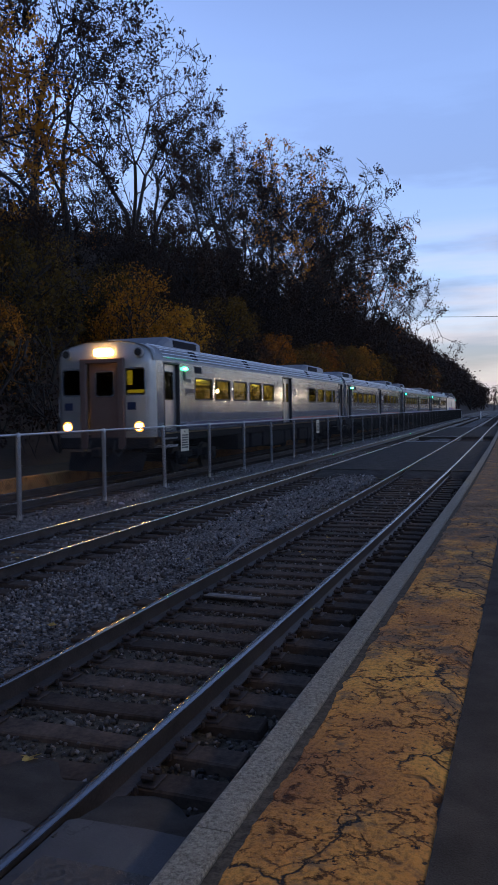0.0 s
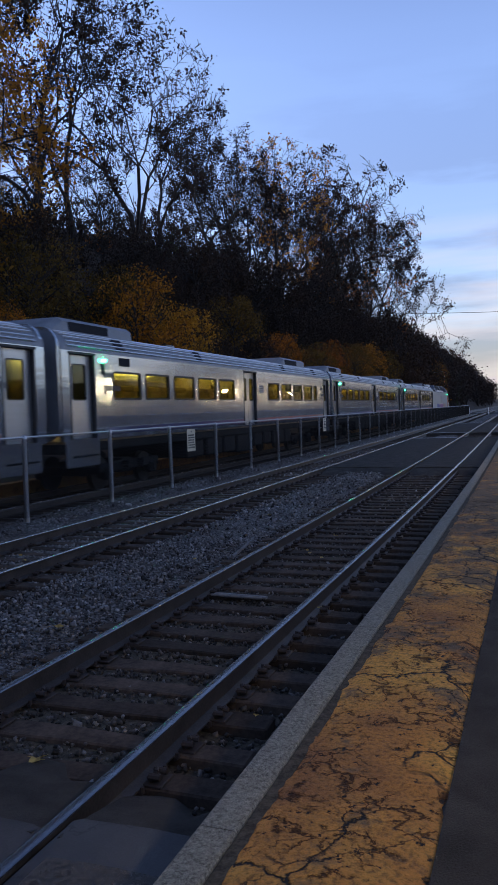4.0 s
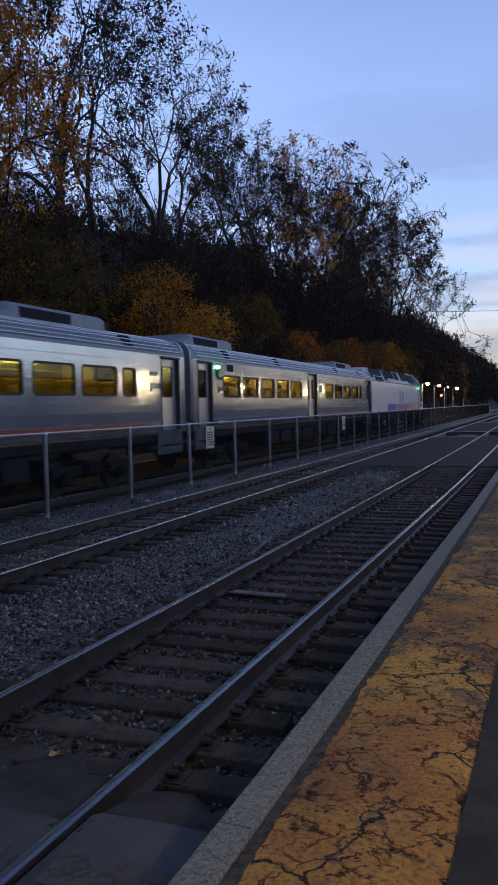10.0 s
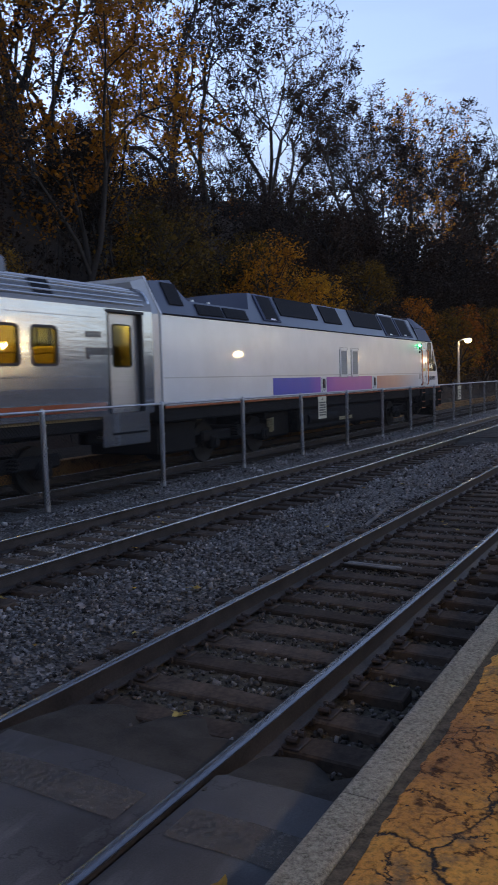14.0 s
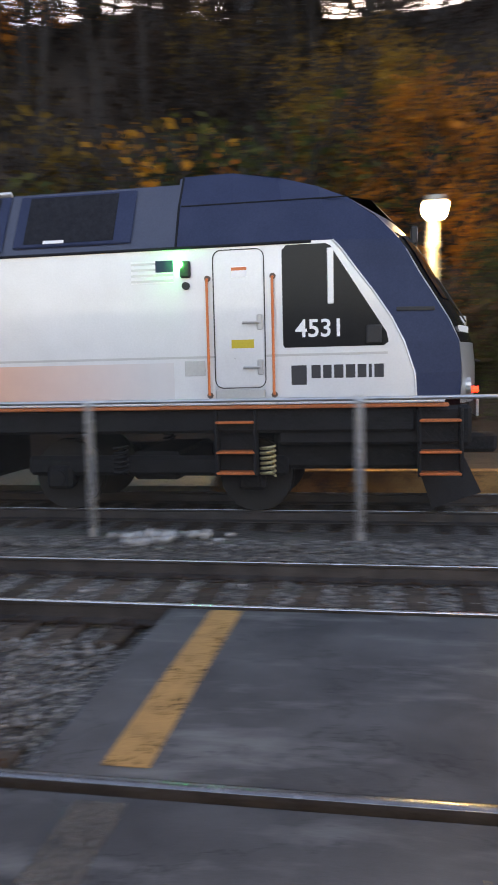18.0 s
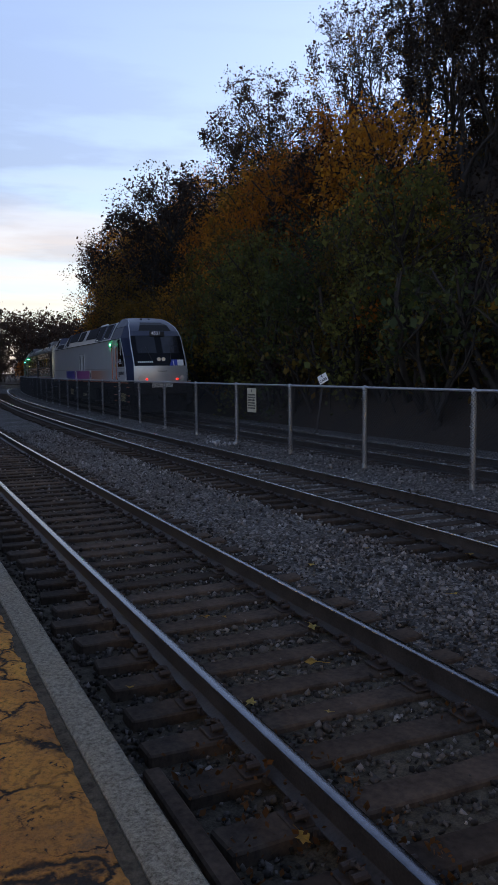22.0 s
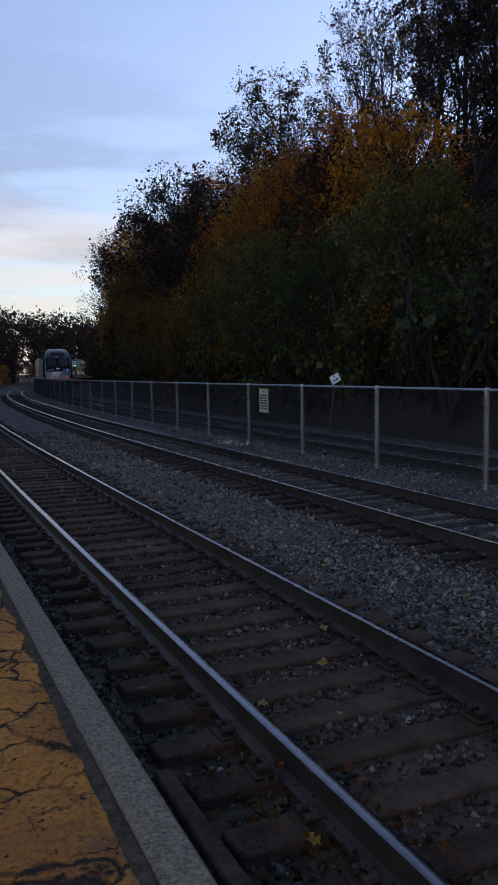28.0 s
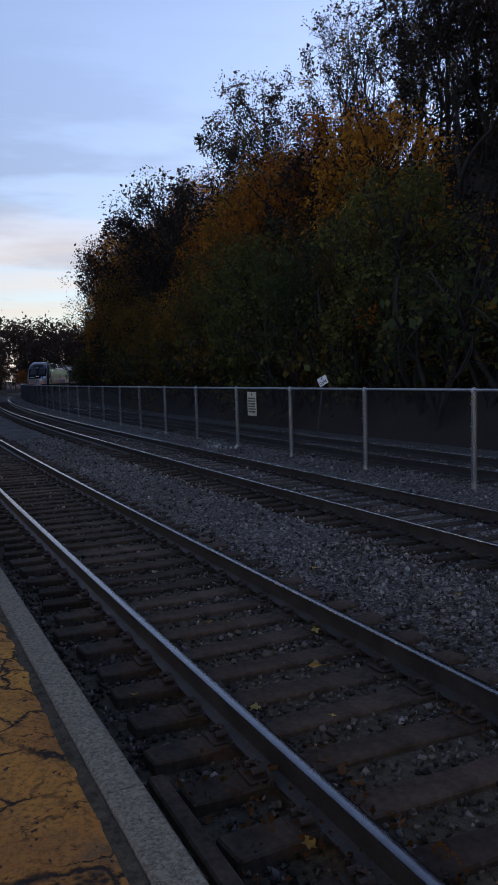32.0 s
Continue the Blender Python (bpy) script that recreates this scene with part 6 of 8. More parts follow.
    part("tank_label", Shape().slab(X(12.4), X(11.2), -1.375, -1.355, 0.62, 0.74, 0.01), M_SPRING, c)
    for u in (4.0, 18.9):
        make_bogie(c, X(u), 0.51, 1.4, 1.02, True)
    return c


def glossy_paint(m, weight):
    b = m.node_tree.nodes["Principled BSDF"]
    b.inputs["Coat Weight"].default_value, b.inputs["Coat Roughness"].default_value = weight, 0.04


for _m in (M_WHITE, M_SILVER, M_LOCOBAND):
    glossy_paint(_m, 0.6)
M_CABGLASS = painted("black_tinted_glass", (0.005, 0.006, 0.008), (0.010, 0.011, 0.013), 0.14, spec=0.18)
M_WINDSCREEN = painted("windscreen_glass", (0.010, 0.012, 0.016), (0.018, 0.021, 0.027), 0.03, spec=0.7)

TRAIN = [(make_loco(), 11.65, 7.15)]
for lab, behind, is_cab in (("brushed stainless commuter coach with warm lit windows, next to the locomotive", 36.95, False), ("brushed stainless commuter coach with lit windows and ribbed roof", 64.3, False),
                            ("brushed stainless commuter coach with lit windows and centre doors", 91.6, False), ("leading silver driving coach with lit headlamps and brown end door", 119.05, True)):
    TRAIN.append((make_coach(lab, is_cab, M_INLIGHT if behind < 60 else M_DIMLIGHT), behind, 9.1))

# ---- trees ----


def leaf_mat(name, stops, through_=0.42):
    """Autumn leaves: colour by leaf and by tree."""
    m, t, b = nodes_of(name)
    geo, info = t.nodes.new("ShaderNodeNewGeometry"), t.nodes.new("ShaderNodeObjectInfo")
    mixn = t.nodes.new("ShaderNodeMath")
    mixn.operation = "MULTIPLY_ADD"
    t.links.new(geo.outputs["Random Per Island"], mixn.inputs[0])
    mixn.inputs[1].default_value = 0.3
    half = t.nodes.new("ShaderNodeMath")
    half.operation = "MULTIPLY"
    half.inputs[1].default_value = 0.7
    t.links.new(info.outputs["Random"], half.inputs[0])
    t.links.new(half.outputs[0], mixn.inputs[2])
    col = ramp(t, mixn.outputs[0], stops)
    patch = noise_node(t, 0.9, 3, t.nodes.new("ShaderNodeTexCoord").outputs["Object"])
    col = mixed(t, 1.0, col, ramp(t, patch.outputs["Fac"], [(0.32, (0.55, 0.5, 0.5)), (0.68, (1.2, 1.15, 1.05))]), "MULTIPLY")
    t.links.new(col, b.inputs["Base Color"])
    b.inputs["Roughness"].default_value = 0.7
    b.inputs["Specular IOR Level"].default_value = 0.25
    # thin blades let some light through
    thin, both = t.nodes.new("ShaderNodeBsdfTranslucent"), t.nodes.new("ShaderNodeMixShader")
    both.inputs["Fac"].default_value = through_
    t.links.new(col, thin.inputs["Color"])
    t.links.new(b.outputs["BSDF"], both.inputs[1])
    t.links.new(thin.outputs["BSDF"], both.inputs[2])
    t.links.new(both.outputs["Shader"], t.nodes["Material Output"].inputs["Surface"])
    return m


M_BARK = surface("dark_bark", (0.014, 0.011, 0.010), (0.040, 0.033, 0.029), 5, 0.9, bump=0.7, dist=0.03, fine=25)
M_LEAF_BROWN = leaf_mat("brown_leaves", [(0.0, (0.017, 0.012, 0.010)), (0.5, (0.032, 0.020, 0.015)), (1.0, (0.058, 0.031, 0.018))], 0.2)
M_LEAF_DEAD = leaf_mat("withered_leaves", [(0.0, (0.022, 0.014, 0.010)), (0.5, (0.055, 0.030, 0.019)), (0.85, (0.10, 0.050, 0.026)), (1.0, (0.17, 0.075, 0.025))])
M_LEAF_ORANGE = leaf_mat("orange_leaves", [(0.0, (0.30, 0.085, 0.014)), (0.5, (0.44, 0.155, 0.018)), (1.0, (0.57, 0.27, 0.028))])
M_LEAF_AMBER = leaf_mat("amber_leaves", [(0.0, (0.27, 0.105, 0.014)), (0.5, (0.43, 0.19, 0.020)), (1.0, (0.58, 0.29, 0.028))])
M_LEAF_GOLD = leaf_mat("golden_leaves", [(0.0, (0.36, 0.145, 0.016)), (0.5, (0.51, 0.235, 0.022)), (1.0, (0.62, 0.34, 0.036))], 0.5)
M_LEAF_OLIVE = leaf_mat("olive_leaves", [(0.0, (0.085, 0.065, 0.018)), (0.5, (0.17, 0.105, 0.02)), (1.0, (0.29, 0.155, 0.024))])
M_LEAF_GREEN = leaf_mat("green_leaves", [(0.0, (0.034, 0.055, 0.024)), (0.6, (0.072, 0.095, 0.032)), (1.0, (0.16, 0.155, 0.036))])


class Wood:
    """Collects branch tubes as arrays."""

    def __init__(self):
        self.v, self.f, self.n = [], [], 0

    def tube(self, a, b, r0, r1, k=3):
        d = (b - a).normalized()
        u = d.orthogonal()
        w = d.cross(u)
        for p, r in ((a, r0), (b, r1)):
            for i in range(k):
                g = 2 * math.pi * i / k
                self.v.append(p + u * (r * math.cos(g)) + w * (r * math.sin(g)))
        for i in range(k):
            j = (i + 1) % k
            self.f.append((self.n + i, self.n + j, self.n + k + j, self.n + k + i))
        self.n += 2 * k


def leaf_quads(rng, pts, size):
    """A small blade, folded along its rib, at each point and turned at random; size may differ from point to point."""
    pts = np.array(pts)
    n = len(pts)
    R = random_turns(rng, n)
    q = np.array([(-0.55, 0, 0), (0, -0.36, 0.05), (0.55, 0, 0), (0, 0.36, 0.05)])
    sz = np.asarray(size) * np.exp(rng.normal(0, 0.3, n))
    v = np.einsum("nij,kj->nki", R, q) * sz[:, None, None] + pts[:, None, :]
    return v.reshape(-1, 3), np.arange(4 * n).reshape(n, 4)


def grow(seed, height, width, bare, splits, leaves, leaf_size, trunk_r=0.17, open_=30.0, inner=0, shoots=2, rise=0.10, thin=0.011, clump=(3, 11), low=None, lobes=0):
    """Wood and leaf meshes of one tree: a trunk that is bare to a share of the height, then limbs that fork again and
    again into a rounded crown of that half width; inner leaves are larger and fill the heart of the crown.
    low rounds the crown to an egg whose foot is at that share of the height; lobes adds leafy boughs all over it."""
    rng, nrng = random.Random(seed), np.random.default_rng(seed)
    pieces, twigs, heart = [], [], []

    def turned(d, tilt, az):
        u = d.orthogonal().normalized()
        w = d.cross(u)
        return (d * math.cos(tilt) + (u * math.cos(az) + w * math.sin(az)) * math.sin(tilt)).normalized()

    def limb(p, d, ln, r, lev):
        k = 4 if lev == 0 else 3 if lev < 3 else 2
        r1 = r
        for i in range(k):
            wob = 0.05 if lev == 0 else 0.17
            d = (d + Vector((rng.gauss(0, wob), rng.gauss(0, wob), rng.gauss(0, wob) + (rise if lev else 0.06)))).normalized()
            q = p + d * (ln / k)
            r2 = r1 * (1 - 0.34 / k)
            pieces.append((p, q, r1, r2, 6 if lev < 2 else 4 if lev < 4 else 3))
            if lev >= 2:
                heart.append(q)
                for _ in range(shoots if lev > 2 else 1):
                    e = turned(d, radians(rng.uniform(30, 75)), rng.uniform(0, 6.28))
                    b0 = p.lerp(q, rng.random())
                    b1 = b0 + e * ln * rng.uniform(0.3, 0.6) * (0.6 if lev == 2 else 1.0)
                    pieces.append((b0, b1, max(thin, r2 * 0.34), thin * 0.6, 3))
                    twigs.append((b0, b1))
            elif lev == 1 and rng.random() < 0.5:
                limb(q, turned(d, radians(rng.uniform(45, 75)), rng.uniform(0, 6.28)), ln * 0.55, r2 * 0.4, min(lev + 2, len(splits)))
            p, r1 = q, r2
        if lev == len(splits):
            twigs.append((p - d * ln * 0.6, p))
            return
        n = splits[lev]
        az = rng.uniform(0, 6.28)
        for c in range(n):
            tilt = radians(open_ * (0.35 if c == 0 and lev < 2 else 1.0) * rng.uniform(0.6, 1.3))
            limb(p, turned(d, tilt, az + 6.283 * c / n + rng.uniform(-0.5, 0.5)), ln * (rng.uniform(0.66, 0.9) if lev else rng.uniform(0.62, 0.85) * 0.55 / max(bare, 0.12)), r1 * (0.84 if c == 0 else rng.uniform(0.58, 0.76)), lev + 1)

    limb(Vector((0, 0, -0.5)), Vector((rng.gauss(0, 0.06), rng.gauss(0, 0.06), 1)).normalized(), 10.0 * max(bare, 0.05), trunk_r * 10 / height, 0)
    ends = np.array([tuple(b) for _, b in twigs])
    top = np.percentile(ends[:, 2], 99.5)
    wide = np.percentile(np.hypot(ends[:, 0] - ends[:, 0].mean(), ends[:, 1] - ends[:, 1].mean()), 93)
    kz, kx = height / top, width / wide
    mx, my = ends[:, 0].mean() * kx, ends[:, 1].mean() * kx

    def fit(p):
        q = Vector((p.x * kx, p.y * kx, p.z * kz))
        if low is None or q.z < height * max(low, 0.12):
            return q
        half = height * (1 - low) / 2
        c = Vector((mx, my, height - half))
        e = Vector(((q.x - c.x) / width, (q.y - c.y) / width, (q.z - c.z) / half))
        r = e.length
        if r > 0.72:
            e *= (0.72 + 0.30 * math.tanh((r - 0.72) / 0.34)) / r
        return Vector((c.x + e.x * width, c.y + e.y * width, c.z + e.z * half))
    wood = Wood()
    for p, q, r0, r1, k in pieces:
        wood.tube(fit(p), fit(q), r0 * kz, r1 * kz, k)
    lp, ls = [], []
    while len(lp) < leaves:
        p, q = twigs[rng.randrange(len(twigs))]
        for _ in range(rng.randrange(*clump)):
            c = fit(p.lerp(q, rng.uniform(0.45, 1.1)))
            g = leaf_size * 1.2
            lp.append((c.x + rng.gauss(0, g), c.y + rng.gauss(0, g), c.z + rng.gauss(0, g)))
            ls.append(leaf_size)
    for k in range(lobes):
        h = 0.06 + 0.86 * ((k + rng.random()) / lobes)
        w = 2.4 * k + rng.uniform(-0.5, 0.5)
        reach = width * min(1.0, 0.62 + 1.3 * h, 1.9 * math.sqrt(max(0.02, 1.0 - h))) * rng.uniform(0.6, 0.85)
        rad = rng.uniform(0.24, 0.38) * width
        c = Vector((mx * h + reach * math.cos(w), my * h + reach * math.sin(w), max(h * height, rad * 0.5)))
        wood.tube(Vector((mx * h * 0.5, my * h * 0.5, c.z * 0.72)), c, 0.05, 0.02, 4)
        for _ in range(int(leaves * 0.75 / lobes)):
            d = Vector((rng.gauss(0, 1), rng.gauss(0, 1), rng.gauss(0.25, 0.8))).normalized() * rad * rng.uniform(0.55, 1.05)
            lp.append((c.x + d.x, c.y + d.y, c.z + d.z * 0.8))
            ls.append(leaf_size)
    for _ in range(inner):
        c = fit(heart[rng.randrange(len(heart))])
        g = leaf_size * 2.2
        lp.append((c.x + rng.gauss(0, g), c.y + rng.gauss(0, g), c.z + rng.gauss(0, g)))
        ls.append(leaf_size * 1.55)
    quick = quick_mesh("trunk_and_limbs", np.array([tuple(p) for p in wood.v]), np.array(wood.f), M_BARK)
    lv, lf = leaf_quads(nrng, lp, np.array(ls))
    return quick, quick_mesh("leaves", lv, lf, M_LEAF_BROWN)


TALL = [grow(20 + k, 12.8, w, bare, sp, 3900, 0.122, 0.235, op, shoots=3, rise=0.0, thin=0.014, clump=(8, 24), low=0.30) for k, (w, bare, sp, op) in enumerate(((5.4, 0.26, (3, 3, 2, 2, 2), 36), (6.0, 0.22, (4, 2, 3, 2, 2), 42), (4.8, 0.30, (2, 3, 3, 2, 2), 34), (6.2, 0.20, (3, 3, 3, 2, 2), 44), (5.6, 0.25, (3, 2, 3, 2, 2), 40), (5.0, 0.30, (2, 3, 2, 3, 2), 36)))]
AMBER = [grow(90 + k, 12.8, 4.9, 0.2, (3, 3, 3, 2), 8500, 0.11, 0.2, 36, 1600, 2, 0.03) for k in range(2)]
SLIM = [grow(30 + k, 13.5, 2.6, 0.48, (2, 3, 2, 2), 950, 0.12, 0.19, 24, shoots=2, thin=0.014) for k in range(3)]
FAR = [grow(40 + k, 12.5, 4.4, 0.12, (3, 3, 2, 2), 4600, 0.12, 0.14, 32, 1300, low=0.04, lobes=26) for k in range(3)]
FULL = [grow(60 + k, 9.0, 3.3 + 0.25 * (k % 2), 0.10, (4, 3, 3, 2), 4200, 0.115, 0.13, 36 + 3 * k, 1500, rise=0.0, clump=(5, 16), low=0.02, lobes=34) for k in range(4)]
BUSH = [grow(80 + k, 2.3, 1.4, 0.05, (4, 3), 420, 0.085, 0.03, 40, 60, 1) for k in range(4)]
HAZE = [grow(110 + k, 12.0, 5.0, 0.08, (3, 2), 420, 0.5, 0.16, 36, 120, 1) for k in range(3)]
DEEP = [grow(100 + k, 12.0, 4.6, 0.08, (3, 3, 2), 1050, 0.27, 0.13, 34, 380, 1) for k in range(3)]


def join_woods(label, spots, mat, kinds=None):
    """Many far trees as one mass of trunks and one of leaves; spots are (s, l, size)."""
    rng = random.Random(len(spots))
    for k, (name, m) in enumerate((("woodland_trunks", M_BARK), ("woodland_leaves", mat))):
        vs, fs, n = [], [], 0
        for s, l, size in spots:
            me = (kinds or DEEP)[rng.randrange(3)][k]
            v = np.empty(len(me.vertices) * 3, np.float32)
            me.vertices.foreach_get("co", v)
            f = np.empty(len(me.loops), np.int32)
            me.loops.foreach_get("vertex_index", f)
            p, w = at(s, l, hill(s, l) - 0.1), rng.uniform(0, 6.28)
            v = v.reshape(-1, 3) * size
            v = np.stack([v[:, 0] * math.cos(w) - v[:, 1] * math.sin(w) + p.x, v[:, 0] * math.sin(w) + v[:, 1] * math.cos(w) + p.y, v[:, 2] + p.z], 1)
            vs.append(v)
            fs.append(f.reshape(-1, 4) + n)
            n += len(v)
        ob = new(name, quick_mesh(name, np.concatenate(vs), np.concatenate(fs), m))
        tagged(ob, label if k else label.replace("leaves", "trunks"), "woodland", kind="stuff")


LABELS = {M_LEAF_GOLD: "autumn tree with bright golden-yellow leaves on the slope", M_LEAF_AMBER: "large autumn tree with amber-brown leaves above the slope", M_LEAF_BROWN: "tall dark tree with sparse brown leaves on the hillside", M_LEAF_ORANGE: "autumn tree with orange-yellow leaves on the slope",
          M_LEAF_OLIVE: "autumn tree with olive and ochre leaves on the slope", M_LEAF_GREEN: "leafy tree still mostly dark green on the slope"}


def plant(kind, s, l, size, mat, turn_, group="trees of the wooded hillside", name="tree"):
    p = at(s, l, hill(s, l) - 0.1)
    bush = name == "shrub"
    t = thing(name, LABELS[mat] if not bush else LABELS[mat].replace("tall dark tree", "low dark shrub").replace("tree", "shrub"), name, group, m=pose(p.x, p.y, p.z, 0, 0, turn_) @ Matrix.Diagonal((size, size, size, 1)))
    w = part("trunk", kind[0], None, t)
    c = part("crown", kind[1], None, t)
    c.material_slots[0].link = "OBJECT"
    c.material_slots[0].material = mat
    return t


def plant_hillside():
    rng = random.Random(17)
    pick = lambda ws: rng.choices([M_LEAF_BROWN, M_LEAF_ORANGE, M_LEAF_OLIVE, M_LEAF_GREEN], ws)[0]

    def crest(s, l, top, kinds, mat):
        """A tree whose crown reaches the height given."""
        plant(kinds[rng.randrange(len(kinds))], s, l, (top - hill(s, l)) / 12.8, mat, rng.uniform(0, 360))

    # tall spreading trees along the ridge
    s = 33.0
    while s < 169:
        top = float(np.interp(s, [33, 50, 65, 81, 94, 120, 146, 168, 178], [38, 40, 40, 40, 41, 43, 43.5, 41, 34]))
        l0 = float(np.interp(s, [33, 80, 120, 146, 176], [-35, -35, -31, -29, -26]))
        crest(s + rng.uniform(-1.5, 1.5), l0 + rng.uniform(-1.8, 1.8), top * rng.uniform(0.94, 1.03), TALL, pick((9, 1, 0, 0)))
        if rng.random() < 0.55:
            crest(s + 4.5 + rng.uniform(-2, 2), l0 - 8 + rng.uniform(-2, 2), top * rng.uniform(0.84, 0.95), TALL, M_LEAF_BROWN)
        s += 8.4
    # straighter trunks above the open slope and behind the curve
    s = -62.0
    while s < 36:
        k = 1.0 if s > 0 else 0.94 if s > -36 else 0.78
        for l0, kinds in ((-32, TALL), (-35.5, SLIM), (-40, TALL if s < -36 else SLIM), (-46, TALL)):
            if l0 == -46 and s < 28 or l0 == -40 and 5 < s < 28:
                continue
            plant(kinds[rng.randrange(len(kinds))], s + rng.uniform(-2.4, 2.4), l0 + rng.uniform(-2.2, 2.2), rng.uniform(1.22, 1.62) * k, pick((8, 1, 1, 0)) if s > -30 else pick((8, 1, 1, 0)), rng.uniform(0, 360))
        s += 5.8
    # further along both ways
    for s in range(126, 230, 13):
        plant(FULL[rng.randrange(4)], s, -18.6 + rng.uniform(-1, 1), rng.uniform(0.9, 1.25), pick((2, 3, 3, 1)), rng.uniform(0, 360))
    s = -66.0
    while s > -230:
        for l0 in (-22.5, -30.5):
            plant(FAR[rng.randrange(3)], s + rng.uniform(-2, 2), l0 + rng.uniform(-0.8, 0.8), rng.uniform(1.2, 1.6) * (0.93 if s > -120 else 1.05), pick((9, 2, 1, 0)), rng.uniform(0, 360))
        s -= 6.5
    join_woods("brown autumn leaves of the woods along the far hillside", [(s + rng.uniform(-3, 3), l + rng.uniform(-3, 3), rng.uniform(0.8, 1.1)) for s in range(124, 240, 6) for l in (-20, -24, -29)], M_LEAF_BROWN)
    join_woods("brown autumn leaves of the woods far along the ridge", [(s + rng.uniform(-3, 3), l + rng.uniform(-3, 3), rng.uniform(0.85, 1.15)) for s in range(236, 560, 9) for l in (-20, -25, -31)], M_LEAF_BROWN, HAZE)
    # fuller trees on the slope facing the curve
    s = -27.5
    while s > -98:
        for l0, w in ((-19.0 if s > -72 else -20.4, (1, 2, 4, 4) if s > -62 else (5, 2, 3, 1)), (-24.5, (1, 8, 3, 0) if s > -50 else (4, 3, 4, 1)), (-30, (8, 0, 2, 0))):
            if s < (-27 if l0 > -21 else -38 if l0 > -27 else -46):
                plant(FULL[rng.randrange(4)], s + rng.uniform(-1.3, 1.3), l0 + rng.uniform(-1.5, 1.5), rng.uniform(1.0, 1.5) * (0.82 if l0 == -30 else 0.9 if l0 < -21 or s < -72 else 0.68), pick(w), rng.uniform(0, 360))
        s -= 4.9
    # trees of the slope behind the station: place, size and leaf
    B, O, V, G = M_LEAF_BROWN, M_LEAF_ORANGE, M_LEAF_OLIVE, M_LEAF_GREEN
    for s, l, sz, m in ((-5, -24, 0.75, B), (7, -23, 0.62, G), (12, -21, 0.72, V), (15, -22.5, 0.92, G), (18.5, -21, 0.8, V), (24, -27, 0.8, B), (29.5, -22, 0.7, O), (26, -30, 0.8, B),
                        (38.5, -20.0, 1.15, M_LEAF_GOLD), (42.5, -18.9, 1.0, M_LEAF_GOLD), (41, -22, 1.0, V), (33, -23.5, 1.05, V), (49, -19.5, 0.75, B), (53, -23, 0.95, B), (-8, -29, 0.8, B), (1.2, -21.0, 0.72, O), (-0.6, -22.5, 0.8, V), (2.6, -18.6, 0.42, G), (3.6, -17.8, 0.36, G),
                        (35, -29, 1.0, B), (41, -28, 1.0, B), (47, -25, 1.0, B), (54, -27, 1.1, B), (62, -26, 1.1, B), (70, -27, 1.2, B), (79, -26, 1.2, B), (88, -27, 1.2, B), (98, -26, 1.3, B), (108, -27, 1.3, B), (118, -25, 1.2, B),
                        (58, -19.5, 0.7, B), (66, -20, 0.8, O), (75, -19, 0.8, V), (84, -20, 0.85, O), (95, -19.5, 0.9, V), (106, -20, 0.95, O), (116, -19.5, 0.95, V), (61, -22.5, 0.9, V), (71, -23, 0.9, B), (80, -23, 0.95, B), (90, -23, 1.0, B), (101, -23, 1.0, B), (111, -23, 1.05, B)):
        plant(FULL[rng.randrange(4)], s, l, sz * (0.68 if 5 < s < 28 else 0.8 if 5 < s < 56 else 1.0), m, rng.uniform(0, 360))
    # open-crowned autumn trees that stand out above the slope
    for s, l, sz in ((29.5, -25.0, 1.38), (35.5, -29.0, 1.2)):
        plant(AMBER[s > 30], s, l, sz, M_LEAF_AMBER, rng.uniform(0, 360))
    for s, l, sz, m in ((21.0, -26.5, 0.8, B), (-3.5, -25.5, 0.7, V)):
        plant(TALL[rng.randrange(6)], s, l, sz, m, rng.uniform(0, 360))
    # low autumn trees where the line leaves the view round the curve
    for s, l, sz, m in ((-150, 3.5, 0.45, O), (-158, 5.5, 0.55, B), (-164, 3.0, 0.5, O), (-170, 6.0, 0.7, B), (-176, 2.5, 0.6, O), (-182, 5.0, 0.8, B), (-190, 1.0, 0.8, V), (-198, 4.0, 0.9, B), (-206, -1.0, 0.9, B), (-214, 3.0, 1.0, B)):
        plant(FULL[rng.randrange(4)], s, l, sz, m, rng.uniform(0, 360))
    # the brightest autumn trees and the dark green one before them
    for s, l, sz, m in ((-14.2, -19.6, 0.72, M_LEAF_GOLD), (-35.2, -24.0, 1.2, O), (-42.8, -26.0, 1.2, O), (-51.5, -25.0, 1.25, O), (-48.5, -23.0, 1.2, O), (-25.5, -18.6, 0.98, G), (-23.4, -17.9, 0.55, G), (-30.5, -18.4, 0.9, G), (-44.0, -19.0, 1.05, V)):
        plant(FULL[rng.randrange(4)], s, l, sz, m, rng.uniform(0, 360))
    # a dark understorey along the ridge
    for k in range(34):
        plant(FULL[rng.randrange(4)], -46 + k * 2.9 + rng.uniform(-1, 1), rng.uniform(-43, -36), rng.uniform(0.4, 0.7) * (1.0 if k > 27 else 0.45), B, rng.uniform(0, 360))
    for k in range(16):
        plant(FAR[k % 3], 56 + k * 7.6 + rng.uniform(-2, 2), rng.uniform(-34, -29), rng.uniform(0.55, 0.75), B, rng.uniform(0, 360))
    # a dense skirt of bushes below the curve's trees
    s = -9.0
    while s > -125:
        plant(BUSH[rng.randrange(4)], s, (-17.2 if s > -70 else -18.6) + rng.uniform(-0.7, 0.5), rng.uniform(1.3, 2.1), pick((2, 1, 3, 6)), rng.uniform(0, 360), "undergrowth on the slope", "shrub")
        s -= 1.5
